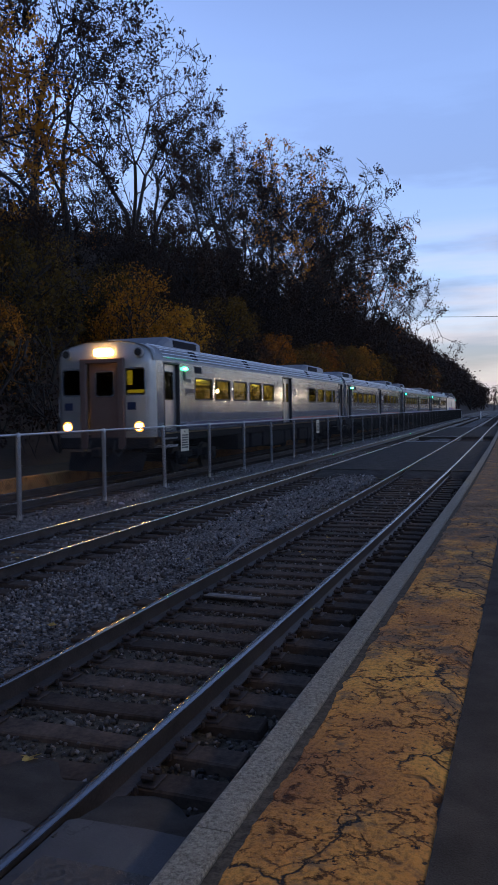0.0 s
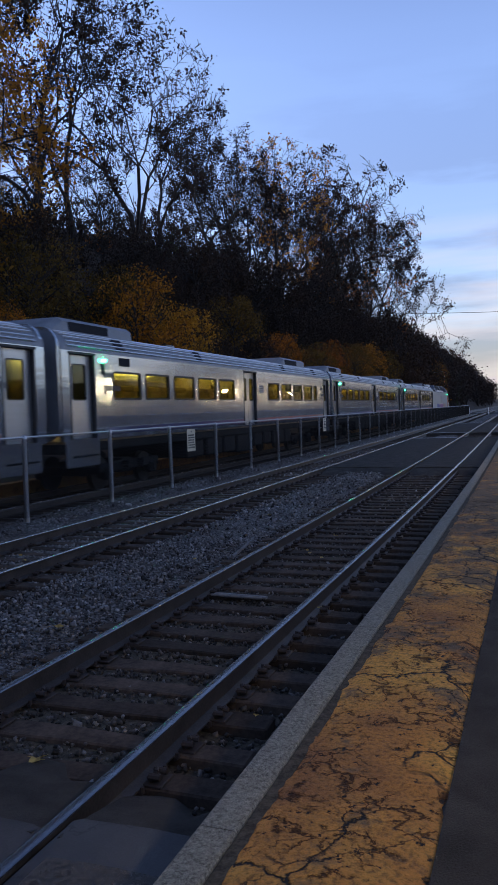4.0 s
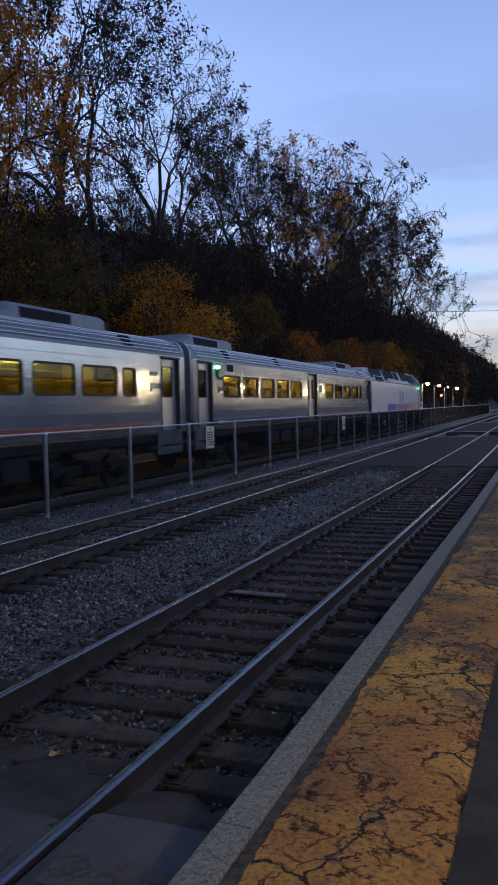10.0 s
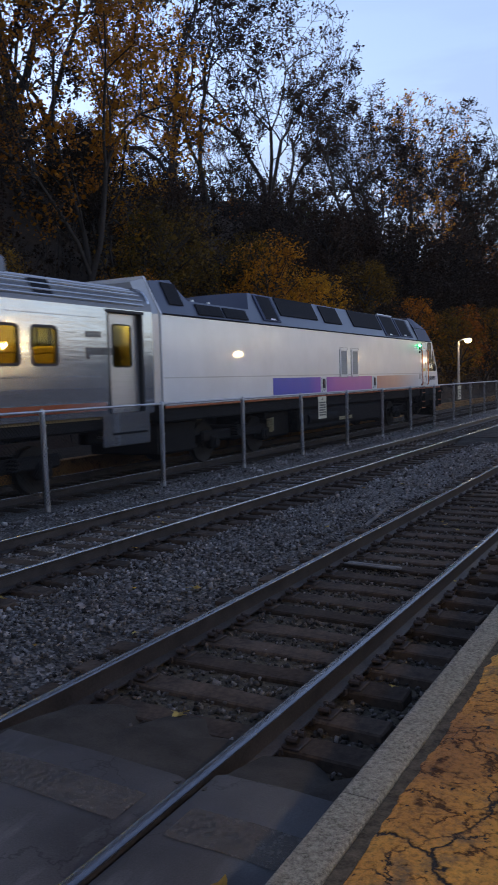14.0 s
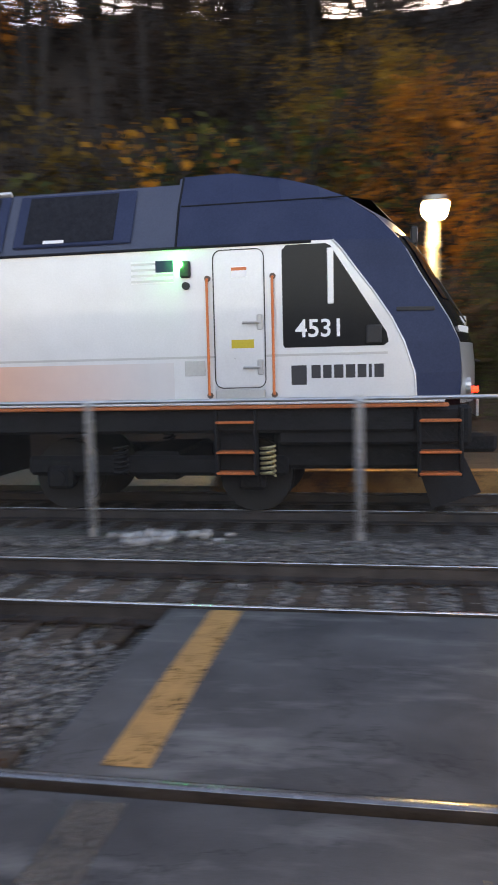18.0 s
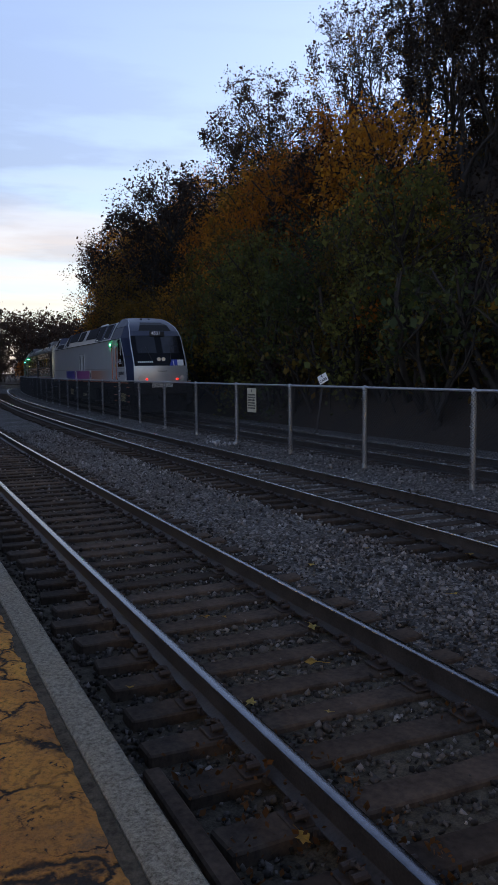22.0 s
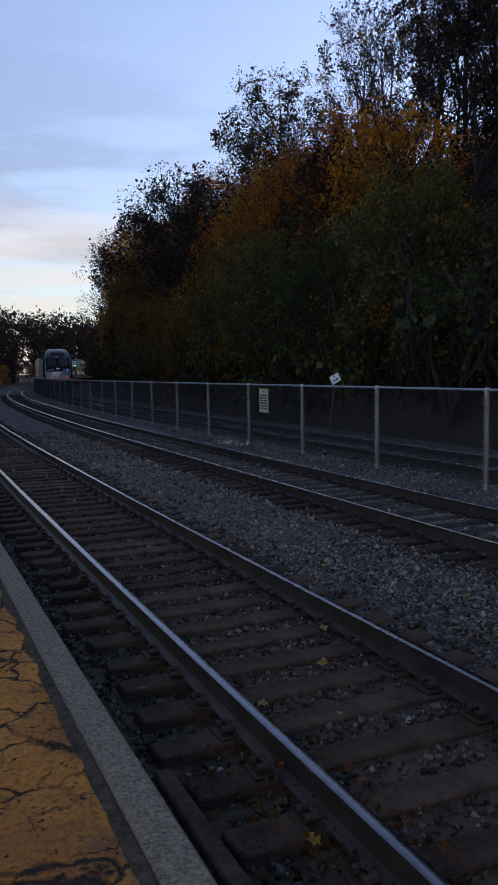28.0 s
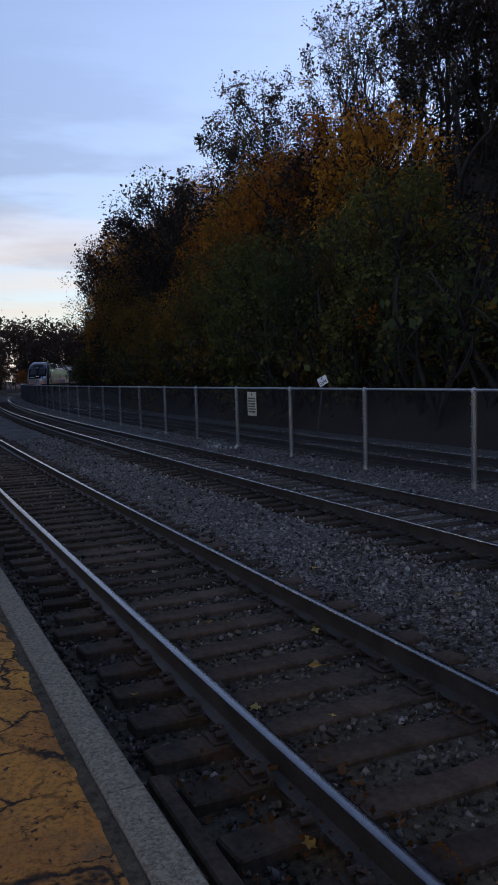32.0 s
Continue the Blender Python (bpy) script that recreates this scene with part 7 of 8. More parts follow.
    # undergrowth
    for k in range(250):
        plant(BUSH[rng.randrange(4)], rng.uniform(-40, 110), -16.8 - 25 * rng.random(), rng.uniform(0.8, 2.0), pick((7, 1, 2, 1)), rng.uniform(0, 360), "undergrowth on the slope", "shrub")
    # dark shrubs and slim trees between the curve and the open slope
    for k in range(22):
        plant(BUSH[k % 4], -15.5 + k * 0.62, rng.uniform(-25, -17.2), rng.uniform(1.3, 2.2), pick((4, 1, 2, 3)), rng.uniform(0, 360), "undergrowth on the slope", "shrub")
    for k in range(9):
        plant(SLIM[k % 3], -22.0 + k * 2.3, rng.uniform(-32, -26.5), rng.uniform(0.9, 1.2), M_LEAF_BROWN, rng.uniform(0, 360))
    for s, l, sz in ((-43, -29.5, 1.15), (-39.5, -31, 1.3), (-36, -29, 1.2), (-33, -31.5, 1.25)):
        plant(TALL[rng.randrange(6)], s, l, sz, M_LEAF_BROWN, rng.uniform(0, 360))
    for k in range(14):
        plant((TALL if k % 3 else SLIM)[k % 3], -46.0 + k * 2.5 + rng.uniform(-0.8, 0.8), rng.uniform(-40, -33), rng.uniform(1.0, 1.25), M_LEAF_BROWN, rng.uniform(0, 360))


def slope_brush():
    """Bare stems, brambles and dead leaves that cover the hillside between the trees."""
    rng, nr = random.Random(41), np.random.default_rng(41)
    wood, pts = Wood(), []
    for k in range(5200):
        s = rng.uniform(-60, 125)
        l = -16.9 - 25.5 * rng.random() ** 0.9
        base = at(s, l, hill(s, l) - 0.1)
        high = rng.uniform(0.7, 2.1) if rng.random() < 0.8 else rng.uniform(2.2, 4.6)
        d = Vector((rng.gauss(0, 0.22), rng.gauss(0, 0.22), 1)).normalized()
        tip = base + d * high
        wood.tube(base, tip, 0.012 + 0.006 * high, 0.005, 3)
        for _ in range(4):
            b0 = base.lerp(tip, rng.uniform(0.3, 1.0))
            b1 = b0 + Vector((rng.gauss(0, 0.5), rng.gauss(0, 0.5), rng.uniform(0.05, 0.6))) * high * 0.4
            wood.tube(b0, b1, 0.009, 0.004, 3)
            for _ in range(5):
                p = b0.lerp(b1, rng.random())
                pts.append((p.x + rng.gauss(0, 0.12), p.y + rng.gauss(0, 0.12), p.z + rng.gauss(0, 0.12)))
    stems = quick_mesh("brush_stems", np.array([tuple(p) for p in wood.v]), np.array(wood.f), M_BARK)
    tagged(new("brush_stems", stems), "bare grey-brown stems of brush on the hillside", "brush", kind="stuff")
    v, f = leaf_quads(nr, pts, 0.15)
    tagged(new("brush_leaves", quick_mesh("brush_leaves", v, f, M_LEAF_DEAD)), "withered red-brown leaves of the brush on the hillside", "leaves", kind="stuff")


slope_brush()
plant_hillside()

# ---- far platform, lamps, signs and small things ----
M_LAMP = glow("lamp_glow", (1.0, 0.75, 0.38), 150.0)
M_POST = surface("pale_lamp_post", (0.30, 0.28, 0.24), (0.44, 0.41, 0.36), 6, 0.6, 0.1, 0.2, 0.004)
M_SIGN = surface("cream_sign_enamel", (0.50, 0.46, 0.33), (0.62, 0.58, 0.44), 5, 0.45, bump=0.05)
M_SIGNTEXT = surface("black_sign_print", (0.02, 0.02, 0.02), (0.05, 0.05, 0.05), 9, 0.6, bump=0.0)
M_BOX = surface("green_cabinet_paint", (0.10, 0.22, 0.17), (0.16, 0.30, 0.24), 3, 0.5, bump=0.1, dist=0.003)
M_HOUSEWALL = surface("grey_house_siding", (0.26, 0.29, 0.33), (0.36, 0.39, 0.43), 2, 0.8, bump=0.2)
M_HOUSEROOF = surface("dark_roof_shingle", (0.03, 0.03, 0.033), (0.06, 0.06, 0.065), 3, 0.85, bump=0.4, dist=0.02)
M_FALLEN = leaf_mat("fallen_leaf", [(0.0, (0.30, 0.13, 0.03)), (0.4, (0.50, 0.33, 0.08)), (1.0, (0.60, 0.52, 0.20))])
M_LITTER = leaf_mat("leaf_litter", [(0.0, (0.06, 0.028, 0.012)), (0.5, (0.16, 0.068, 0.02)), (1.0, (0.30, 0.15, 0.04))])
M_PALE = surface("pale_rubble", (0.30, 0.29, 0.28), (0.52, 0.51, 0.50), 9, 0.85, bump=0.4, dist=0.01)
M_REDLAMP = glow("red_signal", (1.0, 0.08, 0.03), 30.0)
M_TIMBER = surface("grey_broken_timber", (0.10, 0.095, 0.09), (0.22, 0.21, 0.20), 7, 0.85, bump=0.6, dist=0.008)


def far_platform():
    p = thing("far_platform", "low asphalt platform with yellow edge beyond the outer track", "platform", kind="structure")
    part("asphalt_surface", Shape().sweep([(-13.95, 0.20), (-16.4, 0.20), (-16.4, -0.5), (-13.95, -0.5)], -3.2, 158, 3.0), M_ASPHALT, p)
    part("yellow_edge_strip", Shape().sweep([(-13.60, 0.19), (-13.60, 0.206), (-13.95, 0.206), (-13.95, -0.5), (-13.60, -0.5)], -3.2, 158, 3.0), M_LINE, p, "yellow painted edge")
    part("gravel_path", Shape().sweep([(-14.0, -0.12), (-15.9, -0.06), (-15.9, -0.5), (-14.0, -0.5)], -14, -3.2, 2.0), M_KERB, p, "pale grey gravel path")


far_platform()


def street_lamp_proto():
    t = thing("platform_lamp", "lit platform lamp on a slim pale post with a short arm", "lamp", "platform lamps")
    part("post", Shape().tube((0, 0, 0), (0, 0, 4.35), 0.11, 0.075, 12).tube((0, 0, 0), (0, 0, 0.12), 0.2, 0.18, 12).tube((0, 0, 3.9), (0, 0, 4.0), 0.10, n=12), M_POST, t, smooth=40)
    part("arm", Shape().pipe([(0, 0, 4.30), (0, -0.10, 4.45), (0, -0.45, 4.55)], 0.045, 8), M_POST, t)
    h = part("lamp_head", Shape().loft([[Vector((x, -0.40, z)) for x, z in ((-0.12, 4.52), (0.12, 4.52), (0.10, 4.62), (-0.10, 4.62))], [Vector((x, -0.85, z)) for x, z in ((-0.17, 4.53), (0.17, 4.53), (0.12, 4.66), (-0.12, 4.66))], [Vector((x, -1.0, z)) for x, z in ((-0.13, 4.54), (0.13, 4.54), (0.08, 4.62), (-0.08, 4.62))]]), M_POST, t)
    part("lens", Shape().loft([[Vector((x * k, -0.73 + y * k, z)) for x, y in ((-0.17, -0.12), (-0.12, -0.2), (0.12, -0.2), (0.17, -0.12), (0.17, 0.12), (0.12, 0.2), (-0.12, 0.2), (-0.17, 0.12))] for k, z in ((0.95, 4.525), (1.0, 4.46), (0.8, 4.34), (0.5, 4.27))]), M_LAMP, h, "bright bowl lens", 50)
    return t


lamp0 = street_lamp_proto()
spots = [(-15.0, s, 0.2, 0) for s in (0.7, 30.0, 60.5, 76.5, 92.0, 104.5, 117.0, 130.0, 143.0)]
lamp0.matrix_basis = on_line(spots[0][1], spots[0][0], spots[0][2])
for l, s, z, r in spots[1:]:
    copy_thing(lamp0, on_line(s, l, z) @ pose(0, 0, 0, 0, 0, r))
# the camera's own platform has its row of lamps too
for s in (-17.0, 2.4, 21.5, 41.0, 60.0, 79.0):
    ob = copy_thing(lamp0, on_line(s, 3.6, -0.75) @ pose(0, 0, 0, 0, 0, 180))


def plain_sign(s, w, z0, z1):
    t = thing("fence_notice", "cream notice board with lines of black print on the fence", "sign", "notices on the fence", m=on_line(s, FENCE + 0.06, 0))
    part("board", Shape().slab(-w / 2, w / 2, -0.012, 0.0, z0, z1, 0.004), M_SIGN, t)
    part("red_mark", Shape().prism([(-0.05, z1 - 0.10), (0.05, z1 - 0.10), (0.0, z1 - 0.03)], -0.016, -0.0125), M_SIGNTEXT, t)
    rng = random.Random(4)
    for k in range(6):
        x = -w / 2 + 0.07
        z = z1 - 0.16 - k * (z1 - z0 - 0.22) / 6
        line = Shape()
        while x < w / 2 - 0.09:
            b = rng.uniform(0.035, 0.07)
            line.box(x, x + b, -0.0155, -0.0125, z - 0.045, z)
            x += b + 0.018
        part("print_line", line, M_SIGNTEXT, t)
    for x in (-w / 2 + 0.04, w / 2 - 0.04):
        part("wire_tie", Shape().tube((x, -0.014, z1 - 0.03), (x, 0.05, z1 - 0.03), 0.006, n=6), M_GALV, t)


for s in (-19.85, 21.45, 38.2):
    plain_sign(s, 0.58, 0.86, 1.52)


def cars_sign():
    t = thing("stop_marker", "small white car-stop sign on a leaning steel post", "sign", m=on_line(-24.0, -13.9, -0.25) @ pose(0, 0, 0, 2, -7, 180 + 28))
    part("post", Shape().box(-0.03, 0.03, -0.008, 0.008, 0, 2.1).box(-0.035, -0.027, -0.02, 0.008, 0, 2.1).box(0.027, 0.035, -0.02, 0.008, 0, 2.1), M_RAILSIDE, t, "rusty steel post")
    tilt = pose(0, 0, 1.97, 0, 34, 0)
    b = part("board", Shape().slab(-0.19, 0.19, 0.010, 0.016, -0.15, 0.15, 0.004, tilt), M_LETTER, t, "white board")
    lettering("lettering", "4", 0.13, M_SIGNTEXT, b, tilt @ pose(0.04, 0.018, 0.02, 90, 0, 180), "black figure 4")
    lettering("lettering", "CARS", 0.13, M_SIGNTEXT, b, tilt @ pose(0.17, 0.018, -0.12, 90, 0, 180), "black word CARS")


cars_sign()


# out of view: a wall added to block low light and darken reflections
def station_wall():
    w = thing("station_wall", "plain dark unseen wall added behind the platform to block light", "wall", kind="structure", m=None)
    part("wall_face", Shape().sweep([(8.0, -0.3), (8.0, 4.2), (8.3, 4.2), (8.3, -0.3)], -45, 70, 5.0), M_UNSEENWALL, w)


M_UNSEENWALL = surface("dark_unseen_wall", (0.055, 0.05, 0.05), (0.10, 0.09, 0.088), 3, 0.85, bump=0.4, dist=0.01, obj=False)
station_wall()


def utility_box():
    t = thing("utility_cabinet", "green metal utility cabinet beside the gravel path", "cabinet", m=on_line(-11.35, -15.5, -0.1))
    part("body", Shape().slab(-0.2, 0.2, -0.18, 0.18, 0.0, 0.86, 0.02), M_BOX, t)
    part("lid", Shape().slab(-0.22, 0.22, -0.20, 0.20, 0.855, 0.91, 0.015), M_BOX, t)
    part("lock", Shape().slab(0.10, 0.14, -0.195, -0.18, 0.42, 0.52, 0.006), M_GALV, t)


utility_box()


def ridge_house(s, l, w, d, h, rz, label):
    z = hill(s, l)
    t = thing("house", label, "house", "houses on the ridge", m=on_line(s, l, z - 0.4) @ pose(0, 0, 0, 0, 0, rz))
    part("wall", Shape().box(-w / 2, w / 2, -d / 2, d / 2, 0, h).prism([(-w / 2, h), (w / 2, h), (0, h + w * 0.3)], -d / 2, d / 2), M_HOUSEWALL, t, "grey siding")
    for s_ in (-1, 1):
        part("roof", Shape().add([(s_ * (w / 2 + 0.3), -d / 2 - 0.3, h - 0.17), (0, -d / 2 - 0.3, h + w * 0.3 + 0.02), (0, d / 2 + 0.3, h + w * 0.3 + 0.02), (s_ * (w / 2 + 0.3), d / 2 + 0.3, h - 0.17),
                                  (s_ * (w / 2 + 0.3), -d / 2 - 0.3, h - 0.05), (0, -d / 2 - 0.3, h + w * 0.3 + 0.15), (0, d / 2 + 0.3, h + w * 0.3 + 0.15), (s_ * (w / 2 + 0.3), d / 2 + 0.3, h - 0.05)],
                                 [(0, 1, 2, 3), (4, 5, 6, 7), (0, 1, 5, 4), (2, 3, 7, 6), (1, 2, 6, 5), (0, 3, 7, 4)]), M_HOUSEROOF, t, "dark shingle roof slope")
    for x in (-w / 4, w / 4):
        win = part("window", ring_frame(x - 0.4, x + 0.4, 1.0, 2.1, 0.08, 0.02, -d / 2 - 0.02, -d / 2 + 0.02), M_LETTER, t)
        part("pane", Shape().box(x - 0.4, x + 0.4, -d / 2 - 0.008, -d / 2 - 0.002, 1.0, 2.1), M_CABPANE, win)


ridge_house(-6.0, -44.5, 4.2, 6, 2.4, 0, "small grey house behind the trees on the ridge")
ridge_house(20.0, -45.5, 9.0, 7, 1.6, 90, "dark-roofed house behind the trees on the ridge")


def far_end():
    """The road crossing where the fence ends: gate mast, signal and street lamp."""
    t = thing("crossing_gate", "raised red and white crossing gate on a white mast", "crossing gate", m=on_line(163.8, -15.0, -0.1))
    part("mast", Shape().tube((0, 0, 0), (0, 0, 3.0), 0.07, n=10), M_LETTER, t)
    part("mechanism", Shape().slab(-0.3, 0.3, -0.25, 0.25, 0.9, 1.6, 0.04), M_LETTER, t)
    for k in range(9):
        part("arm_piece", Shape().slab(-0.05, 0.05, -0.32, -0.27, 1.4 + k * 0.8, 2.2 + k * 0.8, 0.01), M_LETTER if k % 2 else M_ORANGE, t)
    part("gate_lamp", Shape().tube((0.0, -0.5, 1.5), (0.0, -0.62, 1.5), 0.10, n=12), M_DIM, t)
    g = thing("railway_signal", "black railway signal mast with a lit red lamp", "signal", m=on_line(122.6, -14.6, 0.2))
    part("mast", Shape().tube((0, 0, 0), (0, 0, 3.8), 0.06, n=10), M_GASKET, g)
    h = part("signal_head", Shape().slab(-0.06, 0.10, -0.22, 0.22, 2.5, 3.5, 0.05), M_GASKET, g)
    part("red_lamp", Shape().tube((-0.12, 0, 3.05), (-0.06, 0, 3.05), 0.13, n=14), M_REDLAMP, h, "lit red lens")
    a = thing("road_lamp", "tall road lamp with a long arm", "lamp", m=on_line(160.0, -18.0, 0.0))
    part("post", Shape().tube((0, 0, -0.5), (0, 0, 8.0), 0.12, 0.07, 10), M_GALV, a)
    part("arm", Shape().pipe([(0, 0, 7.6), (0, -1.2, 8.3), (0, -2.8, 8.5)], 0.04, 6), M_GALV, a)
    part("lamp_head", Shape().slab(-0.15, 0.15, -3.4, -2.75, 8.42, 8.56, 0.04), M_DIM, a)
    for s, l in ((158.0, -9.65), (158.0, -6.0), (158.0, -1.2)):
        b = thing("white_bollard", "short white post by the road crossing", "bollard", "bollards at the road crossing", m=on_line(s, l, -0.25))
        part("post", Shape().slab(-0.09, 0.09, -0.09, 0.09, 0, 1.45, 0.03), M_LETTER, b)
    tagged(part("road", Shape().sweep([(-60, 0.00), (-15.9, 0.0), (-1.1, 0.0), (60, 0.05), (60, -0.4), (-60, -0.4)], 160, 167, 3.5), M_CROSSING), "grey road crossing the tracks", "road", kind="structure")
    w = thing("overhead_cable", "thin black cable high across the line", "cable")
    pts = [at(150, l, 19.6 - 1.5 * (1 - ((l - 20) / 45) ** 2)) for l in range(-25, 66, 9)]
    part("wire", Shape().pipe(pts, 0.045, 5), M_GASKET, w)


far_end()


def far_woods():
    """Trees beyond the curve and the road crossing; unseen light blockers behind the station."""
    rng = random.Random(8)
    spots = [(rng.uniform(-250, -150), rng.uniform(7, 45), rng.uniform(1.05, 1.5)) for k in range(56)]
    # unseen trees on the near side, added to shade the train in the curve
    for k in range(74):
        s, l = rng.uniform(-150, -34), rng.uniform(8, 28)
        spots.append((s, l + max(0, (s + 90) * 0.07), rng.uniform(1.2, 1.7)))
    spots += [(rng.uniform(-250, -120), rng.uniform(5, 40), rng.uniform(0.3, 0.55)) for k in range(70)]
    # a closer unseen row, added to dim the locomotive's flank
    for k in range(38):
        s = -52 - k * 2.0
        spots.append((s + rng.uniform(-1, 1), rng.uniform(9.0, 13.0), rng.uniform(1.3, 1.7)))
    join_woods("dull brown leaves of the woods round the curve, with unseen trees added for shade", spots, M_LEAF_BROWN)
    spots = [(rng.uniform(300, 430), rng.uniform(-18, 60), rng.uniform(0.7, 1.1)) for k in range(26)]
    # out-of-view row, added so the coach sides reflect something dark
    behind = [(k * 6.5 + rng.uniform(-2, 2), rng.uniform(11.5, 17.0) + max(0.0, k * 6.5 - 120) * 0.03, rng.uniform(0.5, 0.75)) for k in range(10, 42)]
    join_woods("brown leaves of unseen trees added behind the station to darken reflections", behind, M_LEAF_BROWN)
    join_woods("brown leaves of the trees past the road crossing", spots, M_LEAF_BROWN)


far_woods()


def leaf_shape(seed):
    rng = random.Random(seed)
    pts = []
    for k in range(15):
        w = math.pi * 2 * k / 15
        r = (1.0 if k % 3 == 0 else 0.55 if k % 3 == 1 else 0.66) * rng.uniform(0.85, 1.1)
        pts.append(Vector((r * math.cos(w), r * math.sin(w) * 0.9, 0.16 * math.sin(w * 2 + seed) + rng.uniform(-0.05, 0.05))))
    sh = Shape()
    n = len(pts)
    up = [p + Vector((0, 0, 0.02)) for p in pts]
    sh.add([Vector((0, 0, 0.02)), *up, Vector((0, 0, 0)), *pts], [(0, 1 + i, 1 + (i + 1) % n) for i in range(n)] + [(n + 1, n + 2 + (i + 1) % n, n + 2 + i) for i in range(n)] + [(1 + i, n + 2 + i, n + 2 + (i + 1) % n, 1 + (i + 1) % n) for i in range(n)])
    sh.tube((0.9, 0, 0.05), (1.6, 0.2, 0.1), 0.03, n=4)
    return sh.mesh("blade", M_FALLEN)


LEAVES = [leaf_shape(k) for k in range(4)]


def fallen_leaves():
    rng = random.Random(21)
    known = [(4.07, -2.96, -0.12, 0.075), (6.65, -4.54, -0.08, 0.07), (-5.05, -3.22, -0.15, 0.085), (-3.44, -4.41, -0.09, 0.075), (-2.94, -3.61, -0.15, 0.06), (-2.5, -3.58, -0.15, 0.07), (8.13, -6.48, -0.12, 0.05),
             (5.64, -6.31, -0.14, 0.06), (-5.79, -5.13, -0.08, 0.05), (0.75, -4.24, 0.012, 0.10), (0.26, -3.08, 0.012, 0.09), (2.5, -1.68, 0.012, 0.08)]
    for k in range(74):
        s, l = rng.uniform(-8, 16), rng.uniform(-9.0, -1.5)
        if -2.2 < s < 3.5:
            continue
        known.append((s, l, -0.10 if -5.9 < l < -4.5 else -0.15, rng.uniform(0.025, 0.055)))
    for i, (s, l, z, r) in enumerate(known):
        part_of = thing("fallen_leaf", "dry yellow-brown fallen leaf lying on the stones", "leaf", "fallen leaves", m=on_line(s, l, z) @ pose(0, 0, 0, rng.uniform(-12, 12), rng.uniform(-12, 12), rng.uniform(0, 360)) @ Matrix.Diagonal((r, r, r, 1)))
        part("blade", LEAVES[i % 4], None, part_of)
    nr = np.random.default_rng(3)
    # drifts of litter along the near rail and at the foot of the slope
    pts = []
    for s0, s1, l0, l1, z, n in ((-4.2, -2.2, -2.6, -1.6, -0.16, 420), (-4.0, -2.1, -4.2, -3.4, -0.15, 130), (-2.4, 3.6, -8.0, -6.9, -0.18, 260), (-12, 30, -16.6, -15.6, -0.02, 2600)):
        s, l = nr.uniform(s0, s1, n), nr.uniform(l0, l1, n)
        p = np.interp(s, LS, LPHI)
        pts.append(np.stack([np.interp(s, LS, LX) + l * np.cos(p), np.interp(s, LS, LY) - l * np.sin(p), z + nr.uniform(0, 0.04, n)], 1))
    v, f = leaf_quads(nr, np.concatenate(pts), 0.03)
    tagged(new("leaf_litter", quick_mesh("leaf_litter", v, f, M_LITTER)), "drifts of brown and orange leaf litter by the rails", "leaves", kind="stuff")


fallen_leaves()


def rubble():
    rng = np.random.default_rng(9)
    pts = []
    for s, l, n, r in ((-3.0, -9.3, 26, 0.35), (-20.8, -9.0, 16, 0.3), (-2.4, -9.6, 10, 0.2), (15.6, -8.6, 3, 0.1), (8.1, -9.3, 5, 0.3)):
        for k in range(n):
            v = at(s + rng.normal(0, r), l + rng.normal(0, r * 0.4), -0.06 + rng.uniform(0, 0.05))
            pts.append(tuple(v))
    scatter_stones("rubble", "pale broken rubble by the fence posts", np.array(pts), 0.06, 31, M_PALE, 0.6)


rubble()
st = thing("broken_stick", "grey broken stick leaning on the rail", "stick", m=on_line(10.9, -4.1, -0.1))
part("wood", Shape().tube((-0.35, 0.05, 0.0), (0.3, -0.03, 0.14), 0.028, 0.02, 7).tube((0.3, -0.03, 0.14), (0.42, -0.02, 0.17), 0.02, 0.006, 7), M_TIMBER, st)
pk = thing("old_plank", "dark broken plank lying beside the kerb", "plank", m=on_line(-3.4, -1.62, -0.135))
part("board", Shape().slab(-0.62, 0.60, -0.05, 0.05, -0.03, 0.03, 0.012), M_TIE, pk)
sp = thing("splintered_board", "split grey board lying across the ties", "plank", m=on_line(8.5, -3.26, -0.16) @ pose(0, 0, 0, 0, 0, 86))
part("board", Shape().slab(-0.34, 0.34, -0.035, 0.03, 0, 0.03, 0.008).slab(-0.30, 0.36, 0.04, 0.065, 0.004, 0.03, 0.008), M_TIMBER, sp)
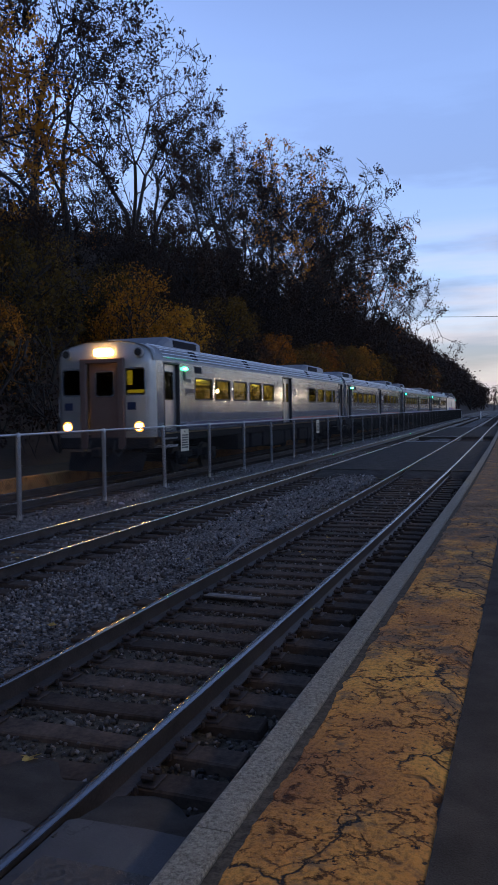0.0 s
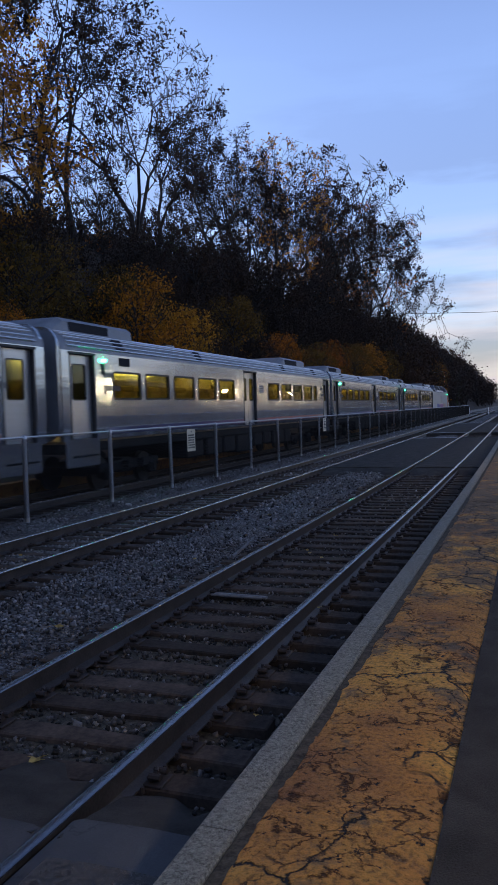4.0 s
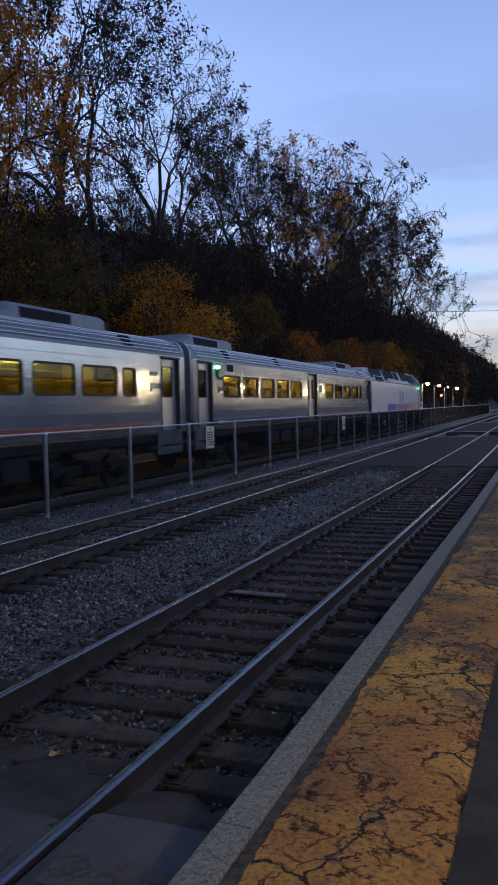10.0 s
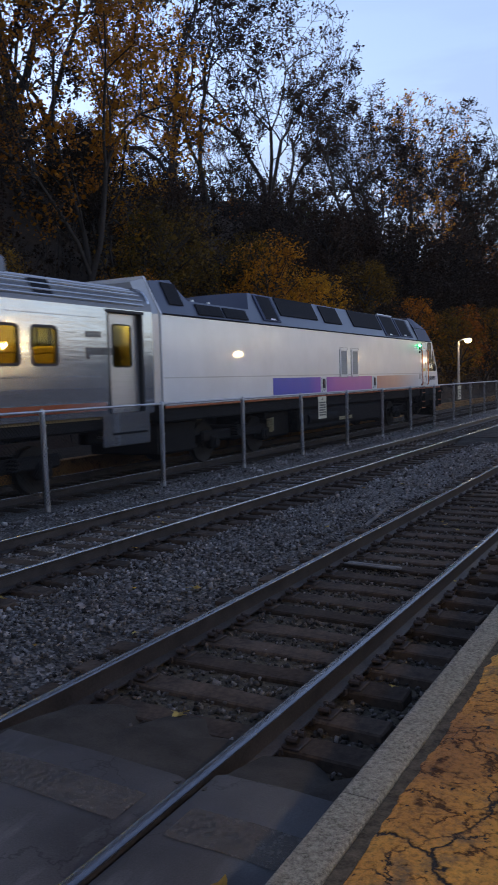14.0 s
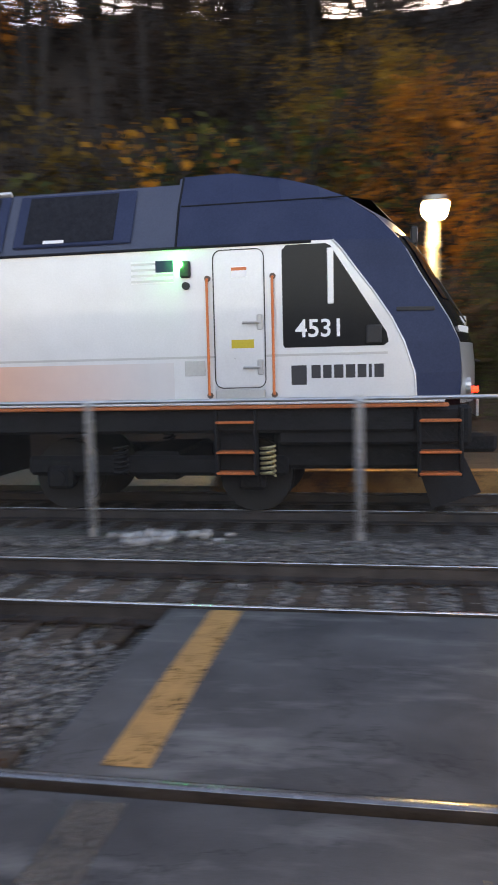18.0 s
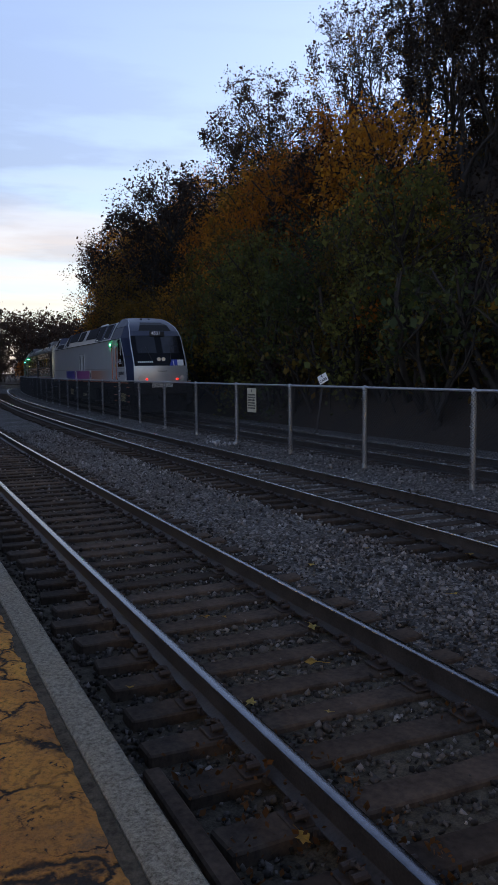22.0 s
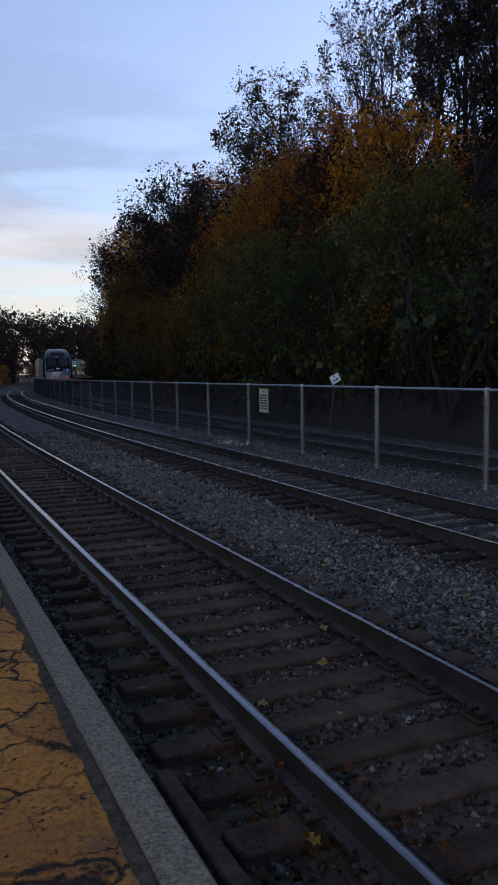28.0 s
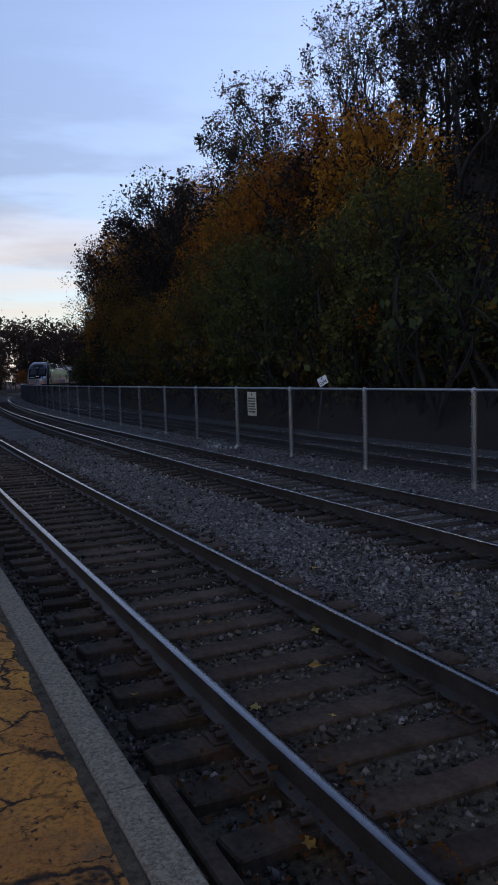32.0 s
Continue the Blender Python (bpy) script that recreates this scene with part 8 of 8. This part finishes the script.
for s0, s1, l in ((1.6, 2.25, -3.41), (0.7, 1.7, -4.66)):
    tagged(part("worn_paint_mark", Shape().sweep([(l - 0.06, -0.001), (l - 0.05, 0.0045), (l + 0.05, 0.0045), (l + 0.06, -0.001)], s0, s1, 0.4), M_FADED), "worn pale paint scrape on the asphalt", "paint mark", kind="structure")


# ---- movement ----
NOSE = [(0, 153.5), (2, 137.0), (3.5, 124.6), (6, 104.6), (7, 96.6), (9, 80.6), (11, 63.3), (13, 46.2), (13.5, 41.9), (15.5, 23.7), (16.5, 14.3), (17.5, 5.08),
        (18, 0.52), (18.5, -4.05), (19, -8.7), (20, -17.95), (21, -27.0), (22, -35.8), (23, -44.3), (25, -60.6), (28, -84.0), (30, -100.6), (32, -117.0)]


def nose_at(t):
    """Where the locomotive's outer end stands along the line."""
    ts, ns = [a for a, b in NOSE], [b for a, b in NOSE]
    k = min(max(int(np.searchsorted(ts, t, side="right")) - 1, 0), len(ts) - 2)

    def slope(i):
        a, b = max(i - 1, 0), min(i + 1, len(ts) - 1)
        return (ns[b] - ns[a]) / (ts[b] - ts[a])
    h = ts[k + 1] - ts[k]
    u = (t - ts[k]) / h
    return ((2 * u ** 3 - 3 * u ** 2 + 1) * ns[k] + (u ** 3 - 2 * u ** 2 + u) * h * slope(k)
            + (3 * u ** 2 - 2 * u ** 3) * ns[k + 1] + (u ** 3 - u ** 2) * h * slope(k + 1))


def motions():
    times = [i * 0.25 for i in range(129)]
    for ob, behind, bogie in TRAIN:
        rows = []
        for t in times:
            s = nose_at(t) - behind
            a, b = at(s - bogie, TRACK_C, 0), at(s + bogie, TRACK_C, 0)
            c = (a + b) / 2
            rows.append((t, pose(c.x, c.y, 0, 0, 0, math.degrees(math.atan2(b.y - a.y, b.x - a.x)))))
        walk(ob, rows)
    quick = [i * 0.07 for i in range(457)] + [32.0]
    run = [nose_at(t) - nose_at(0) for t in quick]
    for w, x, r in WHEELS:
        walk(w, [(t, pose(x, 0, r, 0, math.degrees(d / r), 0)) for t, d in zip(quick, run)])



motions()
